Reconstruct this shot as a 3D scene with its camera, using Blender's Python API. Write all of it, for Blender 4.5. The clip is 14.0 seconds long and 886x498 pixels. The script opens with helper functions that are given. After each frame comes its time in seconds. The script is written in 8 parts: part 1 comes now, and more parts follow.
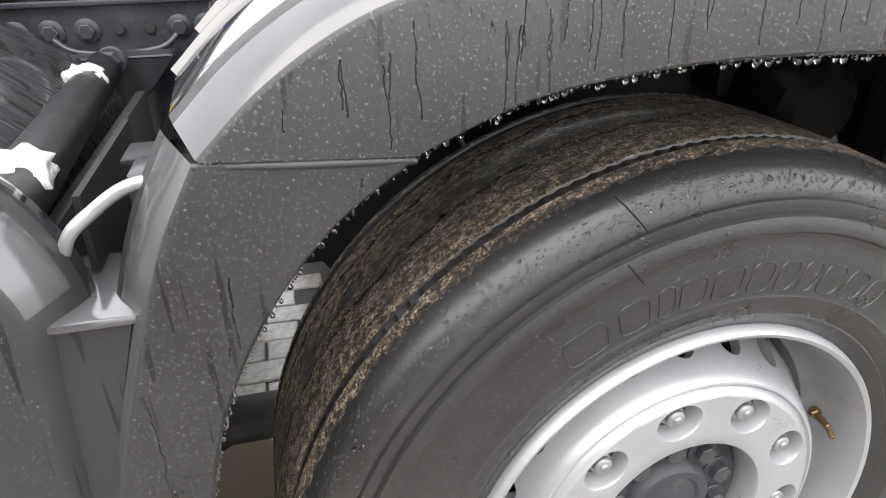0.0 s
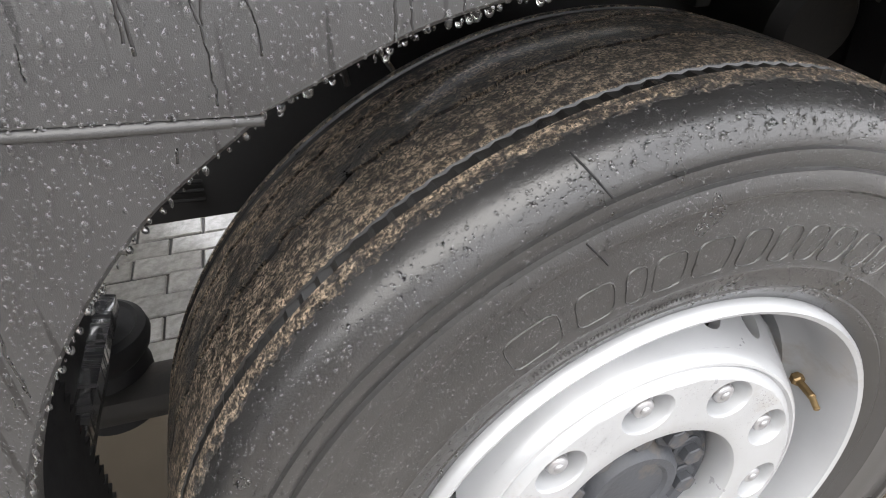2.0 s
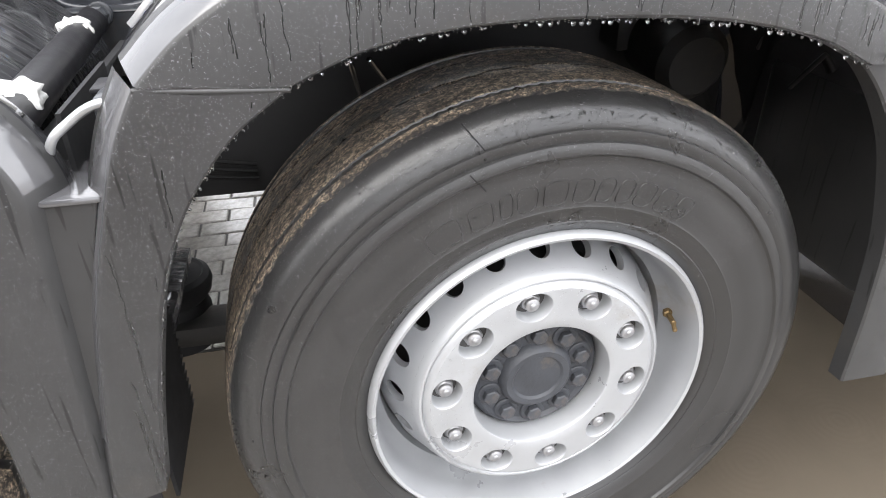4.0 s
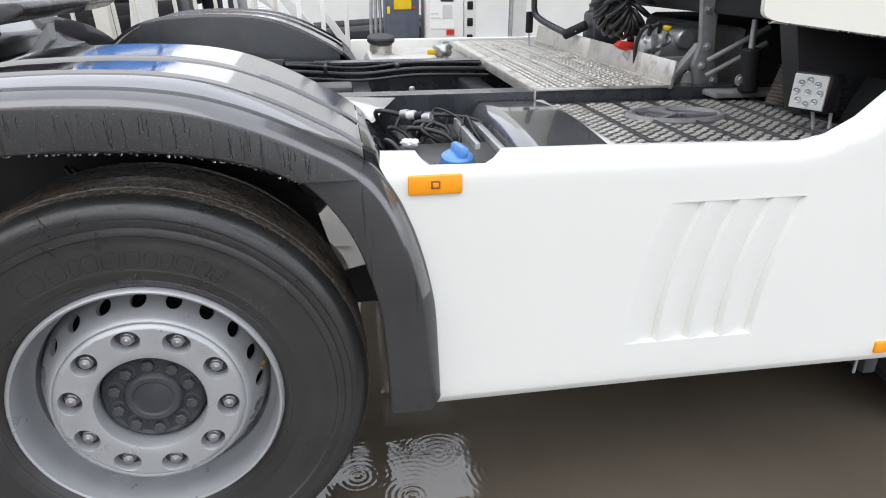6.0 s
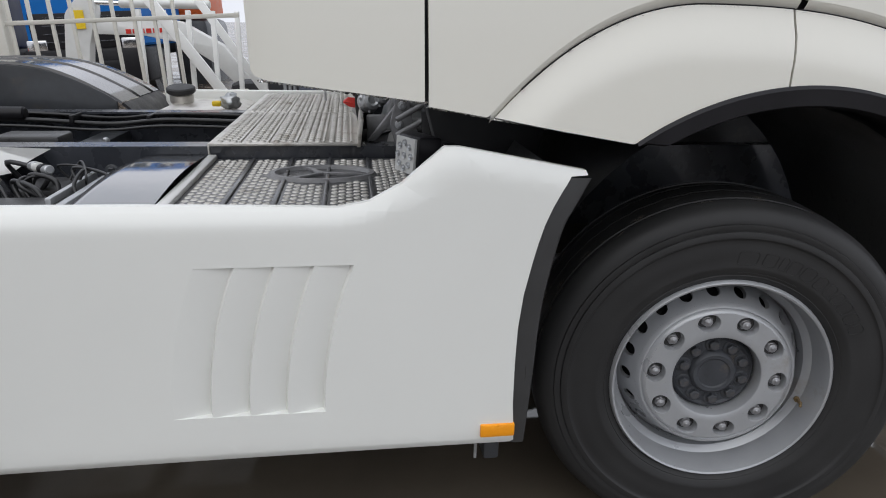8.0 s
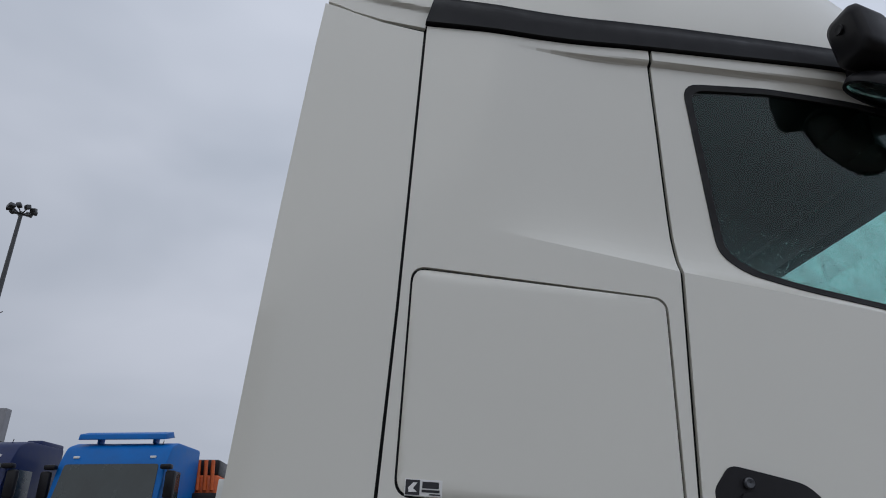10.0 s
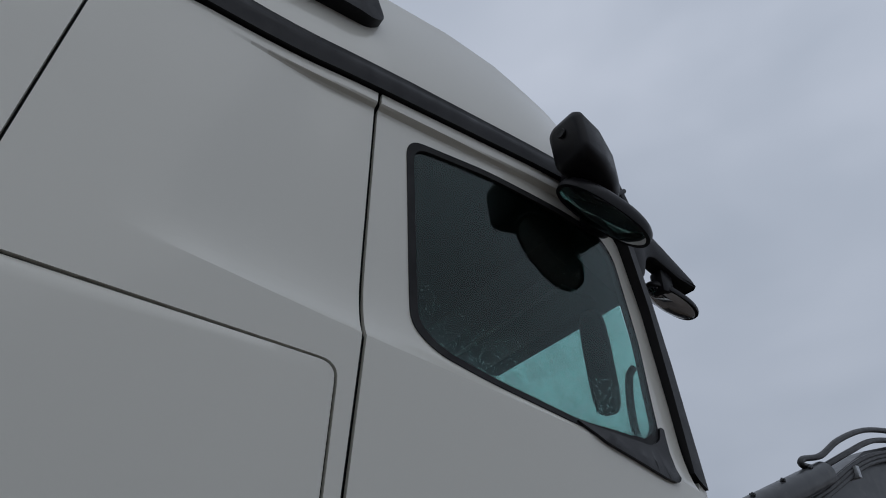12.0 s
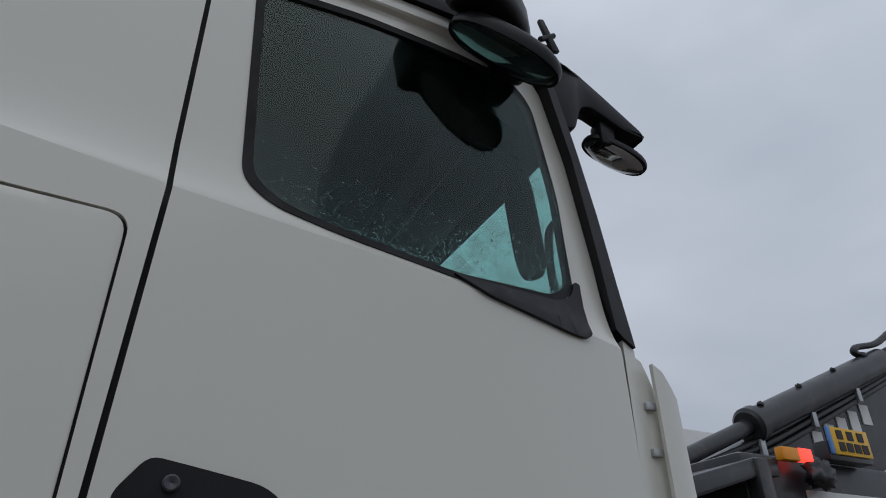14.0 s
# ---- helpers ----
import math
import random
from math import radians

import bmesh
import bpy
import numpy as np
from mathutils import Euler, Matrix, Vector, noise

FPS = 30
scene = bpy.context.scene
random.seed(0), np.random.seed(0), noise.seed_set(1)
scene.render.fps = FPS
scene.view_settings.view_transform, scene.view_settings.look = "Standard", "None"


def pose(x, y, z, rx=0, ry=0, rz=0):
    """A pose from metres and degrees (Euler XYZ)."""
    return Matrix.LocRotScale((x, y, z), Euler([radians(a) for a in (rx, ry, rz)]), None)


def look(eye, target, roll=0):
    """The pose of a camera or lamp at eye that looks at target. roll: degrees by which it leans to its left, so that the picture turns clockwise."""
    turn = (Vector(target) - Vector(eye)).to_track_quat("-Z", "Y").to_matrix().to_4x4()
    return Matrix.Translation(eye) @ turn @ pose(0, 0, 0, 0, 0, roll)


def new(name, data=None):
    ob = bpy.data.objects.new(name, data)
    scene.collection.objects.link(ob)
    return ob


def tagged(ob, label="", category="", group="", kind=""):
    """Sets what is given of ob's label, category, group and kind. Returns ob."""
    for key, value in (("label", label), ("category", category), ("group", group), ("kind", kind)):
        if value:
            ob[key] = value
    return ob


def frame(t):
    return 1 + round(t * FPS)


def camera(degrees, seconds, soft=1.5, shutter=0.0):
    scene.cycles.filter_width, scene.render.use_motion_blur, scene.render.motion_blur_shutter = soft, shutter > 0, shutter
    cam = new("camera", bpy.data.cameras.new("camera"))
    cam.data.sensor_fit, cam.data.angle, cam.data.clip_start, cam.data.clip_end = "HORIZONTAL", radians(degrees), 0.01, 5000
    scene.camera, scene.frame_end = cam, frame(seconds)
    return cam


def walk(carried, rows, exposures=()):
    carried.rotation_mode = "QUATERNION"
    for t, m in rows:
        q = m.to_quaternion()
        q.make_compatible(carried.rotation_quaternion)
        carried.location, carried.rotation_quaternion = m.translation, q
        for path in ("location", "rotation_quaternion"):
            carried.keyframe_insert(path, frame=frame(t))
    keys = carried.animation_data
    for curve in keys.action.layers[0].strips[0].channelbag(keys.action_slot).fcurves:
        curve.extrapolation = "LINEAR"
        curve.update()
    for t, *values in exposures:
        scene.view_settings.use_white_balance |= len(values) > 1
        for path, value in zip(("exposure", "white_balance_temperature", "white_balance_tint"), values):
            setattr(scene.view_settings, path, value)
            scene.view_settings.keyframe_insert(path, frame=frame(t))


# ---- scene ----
cam = camera(67.6, 14.0, 1.0, 0.0)

PATH = [
    (0, (-0.433, -0.524, 1.197), (-0.02, 1.209, 0.289), -1.0),
    (0.5, (-0.344, -0.415, 1.179), (0.056, 1.264, 0.169), -0.9),
    (1, (-0.34, -0.384, 1.162), (0.091, 1.251, 0.094), -0.7),
    (1.5, (-0.341, -0.372, 1.156), (0.112, 1.222, 0.036), -0.7),
    (2, (-0.346, -0.378, 1.16), (0.124, 1.209, 0.038), -0.7),
    (2.2, (-0.345, -0.381, 1.161), (0.124, 1.206, 0.038), -0.9),
    (4.3, (-0.325, -0.907, 1.293), (-0.024, 0.821, 0.332), -0.4),
    (4.5, (-0.303, -1.006, 1.338), (-0.05, 0.758, 0.43), -0.3),
    (5, (-0.107, -1.247, 1.4), (0.111, 0.588, 0.637), -0.3),
    (5.5, (0.143, -1.341, 1.387), (0.362, 0.497, 0.629), -0.8),
    (6, (0.455, -1.334, 1.394), (0.746, 0.485, 0.617), -0.1),
    (6.5, (0.761, -1.348, 1.371), (1.047, 0.464, 0.574), 0.6),
    (7, (1.085, -1.359, 1.382), (1.366, 0.447, 0.57), 0.5),
    (7.2, (1.203, -1.358, 1.37), (1.513, 0.442, 0.555), 0.4),
    (9.3, (1.72, -1.545, 1.569), (1.87, 0.44, 1.757), 3.0),
    (9.5, (1.709, -1.588, 1.601), (1.864, 0.375, 1.954), 3.0),
    (10, (1.672, -1.67, 1.655), (1.833, 0.146, 2.48), 3.2),
    (10.5, (1.628, -1.745, 1.69), (1.802, -0.11, 2.829), 3.5),
    (11, (1.68, -1.698, 1.685), (1.901, -0.131, 2.908), 3.7),
    (11.5, (1.807, -1.45, 1.691), (2.384, 0.066, 2.862), 2.5),
    (12, (1.949, -1.219, 1.692), (2.81, 0.154, 2.865), 1.7),
    (12.5, (2.099, -1.069, 1.711), (3.141, 0.172, 2.883), 0.5),
    (13, (2.237, -1.077, 1.718), (3.213, 0.123, 2.987), -1.3),
    (13.5, (2.419, -1.204, 1.712), (3.16, 0.155, 2.978), -0.6),
    (14, (2.519, -1.215, 1.637), (3.29, 0.34, 2.632), -0.3),
]
EXPOSURES = [(0, 2.36, 6900, 10), (0.6, 2.6, 6900, 10), (2.2, 2.74, 6900, 10), (4.3, 2.55, 6700, 10), (5, 1.79, 6500, 10), (5.5, 1.64, 6450, 10), (6.5, 1.30, 6500, 10), (7.2, 1.05, 6500, 10), (9.3, 0.38, 6350, 10), (9.5, 0.32, 6300, 10),
             (10, -0.12, 6100, 10), (10.5, -0.48, 5900, 9), (11, -0.73, 5850, 9), (11.5, -0.82, 5900, 9), (12, -0.63, 5950, 9), (13, -0.55, 6000, 9), (13.5, -0.62, 6050, 9), (14, -0.42, 6100, 9)]
walk(cam, [(t, look(e, g, r)) for t, e, g, r in PATH], EXPOSURES)

# ---------------------------------------------------------------- light
world = bpy.data.worlds.new("overcast")
scene.world = world
world.use_nodes = True
wt = world.node_tree
wt.nodes.clear()
w_out = wt.nodes.new("ShaderNodeOutputWorld")
w_bg = wt.nodes.new("ShaderNodeBackground")
w_sky = wt.nodes.new("ShaderNodeTexSky")
w_sky.sky_type = "NISHITA"
w_sky.sun_disc = False
w_sky.sun_elevation = radians(38)
w_sky.sun_rotation = radians(200)
w_sky.dust_density = 4.0
w_tc = wt.nodes.new("ShaderNodeTexCoord")
w_map = wt.nodes.new("ShaderNodeMapping")
w_map.inputs["Scale"].default_value = (1.0, 1.0, 2.2)
w_n = wt.nodes.new("ShaderNodeTexNoise")
w_n.inputs["Scale"].default_value = 1.9
w_n.inputs["Detail"].default_value = 3.5
w_n.inputs["Roughness"].default_value = 0.5
w_n.inputs["Distortion"].default_value = 0.25
w_r = wt.nodes.new("ShaderNodeValToRGB")
w_r.color_ramp.elements[0].position = 0.30
w_r.color_ramp.elements[0].color = (0.55, 0.585, 0.65, 1)
w_r.color_ramp.elements[1].position = 0.72
w_r.color_ramp.elements[1].color = (0.76, 0.78, 0.845, 1)
w_k = wt.nodes.new("ShaderNodeMix")
w_k.data_type = "RGBA"
w_k.inputs[0].default_value = 1.05
w_cl = wt.nodes.new("ShaderNodeVectorMath")
w_cl.operation = "SCALE"
w_cl.inputs["Scale"].default_value = 9.0
# the cloud is thinner ahead of the truck than behind it
w_sep = wt.nodes.new("ShaderNodeSeparateXYZ")
wt.links.new(w_tc.outputs["Generated"], w_sep.inputs[0])
w_ma = wt.nodes.new("ShaderNodeMath")
w_ma.operation = "MULTIPLY_ADD"
w_ma.inputs[1].default_value = 2.2
w_ma.inputs[2].default_value = 8.2
wt.links.new(w_sep.outputs[0], w_ma.inputs[0])
# and brighter overhead than near the horizon
w_mz = wt.nodes.new("ShaderNodeMath")
w_mz.operation = "MULTIPLY_ADD"
w_mz.inputs[1].default_value = 3.2
wt.links.new(w_sep.outputs[2], w_mz.inputs[0])
wt.links.new(w_ma.outputs[0], w_mz.inputs[2])
wt.links.new(w_mz.outputs[0], w_cl.inputs["Scale"])
wt.links.new(w_tc.outputs["Generated"], w_map.inputs["Vector"])
wt.links.new(w_map.outputs["Vector"], w_n.inputs["Vector"])
wt.links.new(w_n.outputs["Fac"], w_r.inputs["Fac"])
wt.links.new(w_r.outputs["Color"], w_cl.inputs[0])
wt.links.new(w_sky.outputs["Color"], w_k.inputs[6])
wt.links.new(w_cl.outputs["Vector"], w_k.inputs[7])
wt.links.new(w_k.outputs[2], w_bg.inputs["Color"])
w_bg.inputs["Strength"].default_value = 0.092
wt.links.new(w_bg.outputs["Background"], w_out.inputs["Surface"])

sun_data = bpy.data.lights.new("sun", "SUN")
sun_data.energy = 0.52
sun_data.angle = radians(70)
sun_data.color = (1.0, 0.97, 0.92)
sun = new("sun", sun_data)
sun.matrix_world = look((-6, -9, 14), (0, 0, 0))


# ---------------------------------------------------------------- materials
MATS = {}


def nodes_of(name):
    m = bpy.data.materials.new(name)
    m.use_nodes = True
    t = m.node_tree
    return m, t, t.nodes["Principled BSDF"]


def add(t, kind, **values):
    n = t.nodes.new(kind)
    for k, v in values.items():
        n.inputs[k].default_value = v
    return n


def ramp(t, fac, a, b, ca, cb):
    r = t.nodes.new("ShaderNodeValToRGB")
    r.color_ramp.elements[0].position = a
    r.color_ramp.elements[1].position = b
    r.color_ramp.elements[0].color = (*ca, 1)
    r.color_ramp.elements[1].color = (*cb, 1)
    t.links.new(fac, r.inputs["Fac"])
    return r.outputs["Color"]


def mat(name, base, rough=0.5, metal=0.0, vary=0.12, scale=14.0, grain=180.0, bump=0.0, coat=0.0, rvary=0.12, dirt=None, dirt_amount=0.5, coords="Object"):
    """A painted, rubber, plastic or metal surface: colour drifts at two scales, roughness follows wear, fine relief."""
    if name in MATS:
        return MATS[name]
    m, t, p = nodes_of(name)
    tc = t.nodes.new("ShaderNodeTexCoord")
    big = add(t, "ShaderNodeTexNoise", Scale=scale, Detail=5.0, Roughness=0.6)
    fine = add(t, "ShaderNodeTexNoise", Scale=grain, Detail=3.0)
    for n in (big, fine):
        t.links.new(tc.outputs[coords], n.inputs["Vector"])
    lo = tuple(c * (1 - vary) for c in base)
    hi = tuple(min(1, c * (1 + vary)) for c in base)
    col = ramp(t, big.outputs["Fac"], 0.3, 0.7, lo, hi)
    if dirt:
        dn = add(t, "ShaderNodeTexNoise", Scale=scale * 0.6, Detail=8.0, Roughness=0.7)
        t.links.new(tc.outputs[coords], dn.inputs["Vector"])
        mask = ramp(t, dn.outputs["Fac"], 0.62 - 0.3 * dirt_amount, 0.80 - 0.3 * dirt_amount, (0, 0, 0), (1, 1, 1))
        mx = t.nodes.new("ShaderNodeMix")
        mx.data_type = "RGBA"
        t.links.new(mask, mx.inputs[0])
        t.links.new(col, mx.inputs[6])
        mx.inputs[7].default_value = (*dirt, 1)
        col = mx.outputs[2]
    t.links.new(col, p.inputs["Base Color"])
    rr = ramp(t, big.outputs["Fac"], 0.25, 0.75, (max(0.02, rough - rvary),) * 3, (min(1, rough + rvary),) * 3)
    t.links.new(rr, p.inputs["Roughness"])
    p.inputs["Metallic"].default_value = metal
    p.inputs["Coat Weight"].default_value = coat
    p.inputs["Coat Roughness"].default_value = 0.06
    if bump:
        b = add(t, "ShaderNodeBump", Strength=bump, Distance=0.002)
        t.links.new(fine.outputs["Fac"], b.inputs["Height"])
        t.links.new(b.outputs["Normal"], p.inputs["Normal"])
    MATS[name] = m
    return m


M_WHITE = mat("white_paint", (0.74, 0.725, 0.655), 0.30, vary=0.012, scale=1.6, coat=0.6, rvary=0.025, bump=0.006, grain=40)
M_WHITE2 = mat("white_skirt_paint", (0.755, 0.76, 0.725), 0.34, vary=0.015, scale=2.0, coat=0.4, rvary=0.04, bump=0.012, grain=40)
M_BLACK = mat("black_shadow_plastic", (0.020, 0.020, 0.021), 0.6, bump=0.1)
M_PLASTIC = mat("grained_grey_plastic", (0.036, 0.036, 0.0365), 0.38, vary=0.14, scale=9, grain=1500, bump=0.16, coat=0.04, rvary=0.06, dirt=(0.05, 0.047, 0.042), dirt_amount=0.1)


def add_runs(m):
    """Darker, smoother lines where rain has run down the plastic."""
    t = m.node_tree
    p = t.nodes["Principled BSDF"]
    tc = t.nodes.new("ShaderNodeTexCoord")
    mp = t.nodes.new("ShaderNodeMapping")
    mp.inputs["Scale"].default_value = (95.0, 95.0, 5.0)
    t.links.new(tc.outputs["Object"], mp.inputs["Vector"])
    n = add(t, "ShaderNodeTexNoise", Scale=1.0, Detail=2.0)
    t.links.new(mp.outputs["Vector"], n.inputs["Vector"])
    mask = ramp(t, n.outputs["Fac"], 0.63, 0.66, (1, 1, 1), (0.42, 0.42, 0.42))
    src = p.inputs["Base Color"].links[0].from_socket
    mx = t.nodes.new("ShaderNodeMix")
    mx.data_type = "RGBA"
    mx.blend_type = "MULTIPLY"
    mx.inputs[0].default_value = 1.0
    t.links.new(src, mx.inputs[6])
    t.links.new(mask, mx.inputs[7])
    t.links.new(mx.outputs[2], p.inputs["Base Color"])


add_runs(M_PLASTIC)
M_GLOSSBLK = mat("wet_black_plastic", (0.024, 0.024, 0.028), 0.08, vary=0.2, scale=6, grain=60, bump=0.02, coat=0.8, rvary=0.04)
# black cover; the grey of its reflection is put into the base colour
M_COVER = mat("grey_reflection_wet_cover", (0.075, 0.077, 0.083), 0.14, vary=0.15, scale=5, coat=0.8, rvary=0.05)
for m_ in (M_GLOSSBLK, M_COVER):
    m_.node_tree.nodes["Principled BSDF"].inputs["Coat IOR"].default_value = 2.2
M_FARBLK = mat("damp_black_plastic", (0.020, 0.020, 0.022), 0.16, vary=0.2, scale=6, grain=60, bump=0.02, coat=0.7, rvary=0.05)


def streak_material():
    """Wet black plastic: water runs in fine lines along the curve of the mudguard."""
    m, t, p = nodes_of("streaky_wet_black_plastic")
    tc = t.nodes.new("ShaderNodeTexCoord")
    mp = t.nodes.new("ShaderNodeMapping")
    mp.inputs["Scale"].default_value = (3.0, 75.0, 3.0)
    t.links.new(tc.outputs["Object"], mp.inputs["Vector"])
    st = add(t, "ShaderNodeTexNoise", Scale=1.0, Detail=5.0, Roughness=0.7)
    t.links.new(mp.outputs["Vector"], st.inputs["Vector"])
    area = add(t, "ShaderNodeTexNoise", Scale=5.0, Detail=3.0)
    t.links.new(tc.outputs["Object"], area.inputs["Vector"])
    p.inputs["Base Color"].default_value = (0.018, 0.018, 0.020, 1)
    sh = t.nodes.new("ShaderNodeMath")
    sh.operation = "MULTIPLY_ADD"
    t.links.new(area.outputs["Fac"], sh.inputs[0])
    sh.inputs[1].default_value = 0.5
    t.links.new(st.outputs["Fac"], sh.inputs[2])
    # running water is smooth and bright, the plastic between dull
    t.links.new(ramp(t, sh.outputs[0], 0.70, 0.80, (0.60,) * 3, (0.05,) * 3), p.inputs["Roughness"])
    t.links.new(ramp(t, sh.outputs[0], 0.70, 0.80, (0.15,) * 3, (1.0,) * 3), p.inputs["Specular IOR Level"])
    t.links.new(ramp(t, sh.outputs[0], 0.70, 0.78, (0.0,) * 3, (1.0,) * 3), p.inputs["Coat Weight"])
    p.inputs["Coat IOR"].default_value = 2.2
    p.inputs["Coat Roughness"].default_value = 0.06
    b = add(t, "ShaderNodeBump", Strength=0.3, Distance=0.003)
    t.links.new(st.outputs["Fac"], b.inputs["Height"])
    t.links.new(b.outputs["Normal"], p.inputs["Normal"])
    return m


M_STREAK = streak_material()
# wet plastic with a lighter base that stands in for reflected sky
M_BEVEL = mat("sky_sheen_wet_bevel", (0.070, 0.070, 0.074), 0.15, vary=0.12, scale=8, grain=300, bump=0.05, coat=1.0, rvary=0.06)
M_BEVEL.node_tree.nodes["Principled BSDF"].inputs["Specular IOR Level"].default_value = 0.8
M_TRIM = mat("matte_black_trim", (0.013, 0.0125, 0.0145), 0.42, vary=0.15, grain=350, bump=0.2, coat=0.04)
M_STRIPBLK = mat("dark_grey_roof_strip", (0.008, 0.008, 0.010), 0.5, vary=0.15, grain=200, bump=0.1, coat=0.0)
for m_ in (M_TRIM, M_STRIPBLK):
    m_.node_tree.nodes["Principled BSDF"].inputs["Specular IOR Level"].default_value = 0.22
M_RUBSEAL = mat("rubber_seal", (0.006, 0.006, 0.007), 0.75)
M_SILVER = mat("silver_wheel_paint", (0.396, 0.405, 0.419), 0.34, metal=0.35, vary=0.06, scale=10, bump=0.05, coat=0.2, dirt=(0.30, 0.27, 0.23), dirt_amount=0.12)
M_NUT = mat("zinc_nut", (0.36, 0.36, 0.37), 0.45, metal=0.6, vary=0.2, scale=60, dirt=(0.16, 0.12, 0.09), dirt_amount=0.35)
M_HUB = mat("grey_hub_casting", (0.042, 0.045, 0.052), 0.55, vary=0.25, scale=25, bump=0.3, dirt=(0.11, 0.09, 0.07), dirt_amount=0.2)
M_FRAME = mat("dark_chassis_paint", (0.030, 0.033, 0.038), 0.42, vary=0.3, scale=12, bump=0.15, coat=0.2, dirt=(0.06, 0.05, 0.04), dirt_amount=0.25)
M_FRAMETOP = mat("wet_rail_paint", (0.036, 0.039, 0.047), 0.28, vary=0.25, scale=10, bump=0.1, coat=0.3)
M_ALU = mat("aluminium_tread_plate", (0.60, 0.58, 0.54), 0.40, metal=0.65, vary=0.12, scale=18, bump=0.15, dirt=(0.26, 0.22, 0.18), dirt_amount=0.3)
# dark colour holds the shade of the deep nut pockets as well as dirt
M_POCKET = mat("shaded_dirty_nut_seat", (0.052, 0.050, 0.049), 0.45, metal=0.2, vary=0.3, scale=40, bump=0.1)
M_BRACKET = mat("grey_bracket_paint", (0.20, 0.20, 0.205), 0.45, vary=0.25, scale=18, bump=0.15)
M_STEEL = mat("galvanised_steel", (0.45, 0.46, 0.47), 0.42, metal=0.7, vary=0.2, scale=20, bump=0.1)
M_TREADGREY = mat("grey_grip_plate", (0.085, 0.085, 0.09), 0.34, metal=0.4, vary=0.2, scale=14, bump=0.1, coat=0.3)
M_FIFTH = mat("worn_coupling_casting", (0.065, 0.065, 0.068), 0.34, metal=0.3, vary=0.45, scale=14, grain=70, bump=0.9, coat=0.4, dirt=(0.20, 0.19, 0.18), dirt_amount=0.3)
M_HOSE = mat("black_hose_rubber", (0.014, 0.014, 0.015), 0.42, bump=0.1)
M_BLUE = mat("blue_filler_cap", (0.085, 0.25, 0.60), 0.36, vary=0.12, coat=0.2)
M_BLUESTEEL = mat("blue_lever_paint", (0.06, 0.14, 0.36), 0.4, vary=0.2, coat=0.2)
M_YELLOW = mat("yellow_plastic", (0.80, 0.55, 0.02), 0.4, vary=0.1)
M_RED = mat("red_plastic", (0.55, 0.03, 0.02), 0.35, vary=0.1)
M_ORANGE = mat("orange_reflector", (0.95, 0.34, 0.002), 0.35, vary=0.06, scale=40, coat=0.15, bump=0.5, grain=700)
M_ORANGEDK = mat("dark_orange_mark", (0.25, 0.08, 0.01), 0.4)
M_FOAM = mat("white_tape_residue", (0.66, 0.66, 0.64), 0.6, vary=0.15, bump=0.8, grain=120)
M_BRASS = mat("weathered_brass", (0.26, 0.18, 0.09), 0.45, metal=0.7, vary=0.3, scale=80)
M_NAVY = mat("navy_truck_paint", (0.006, 0.016, 0.080), 0.5, vary=0.15, scale=2, coat=0.15)
M_CABBLUE = mat("bright_blue_truck_paint", (0.001, 0.125, 0.43), 0.5, vary=0.12, scale=2, coat=0.0)
for m_ in (M_NAVY, M_CABBLUE):
    m_.node_tree.nodes["Principled BSDF"].inputs["Specular IOR Level"].default_value = 0.25
M_CABRED = mat("red_bumper_paint", (0.46, 0.012, 0.006), 0.45, vary=0.12, scale=3, coat=0.15)
M_SCREEN = mat("dim_windscreen", (0.022, 0.032, 0.032), 0.25, vary=0.3, scale=1.2, coat=0.0)
M_FENCE = mat("cream_fence_paint", (0.62, 0.60, 0.54), 0.42, vary=0.05, scale=8, coat=0.2)
M_PALEGREY = mat("pale_grey_metal", (0.62, 0.62, 0.60), 0.4, vary=0.08, scale=4, coat=0.2)
M_WALLWHITE = mat("white_hall_cladding", (0.78, 0.78, 0.76), 0.45, vary=0.05, scale=1.5)
M_BOOM = mat("dark_grey_machine_paint", (0.026, 0.027, 0.030), 0.42, vary=0.25, scale=5, coat=0.25, dirt=(0.07, 0.065, 0.06), dirt_amount=0.2)
M_CONC = mat("grey_concrete", (0.23, 0.23, 0.245), 0.7, vary=0.15, scale=0.4, grain=8)
M_DARKWIN = mat("dark_building_glass", (0.10, 0.11, 0.13), 0.2)
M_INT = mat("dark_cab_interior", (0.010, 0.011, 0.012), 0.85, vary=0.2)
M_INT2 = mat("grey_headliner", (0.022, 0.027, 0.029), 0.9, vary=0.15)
M_PAPER = mat("white_label_paper", (0.82, 0.82, 0.80), 0.6, vary=0.03)
M_INK = mat("dark_label_ink", (0.025, 0.025, 0.03), 0.6)
M_CHROME = mat("plated_metal", (0.7, 0.7, 0.7), 0.12, metal=1.0, vary=0.05)
M_MIRROR = mat("mirror_glass", (0.42, 0.42, 0.43), 0.02, metal=1.0, vary=0.01, rvary=0.01)
M_PLATE = mat("yellow_number_plate", (0.85, 0.48, 0.02), 0.35, vary=0.05)
M_WETDARK = mat("wet_underbody", (0.018, 0.017, 0.016), 0.5, vary=0.4, scale=10, bump=0.3, grain=60, dirt=(0.05, 0.04, 0.03), dirt_amount=0.4)


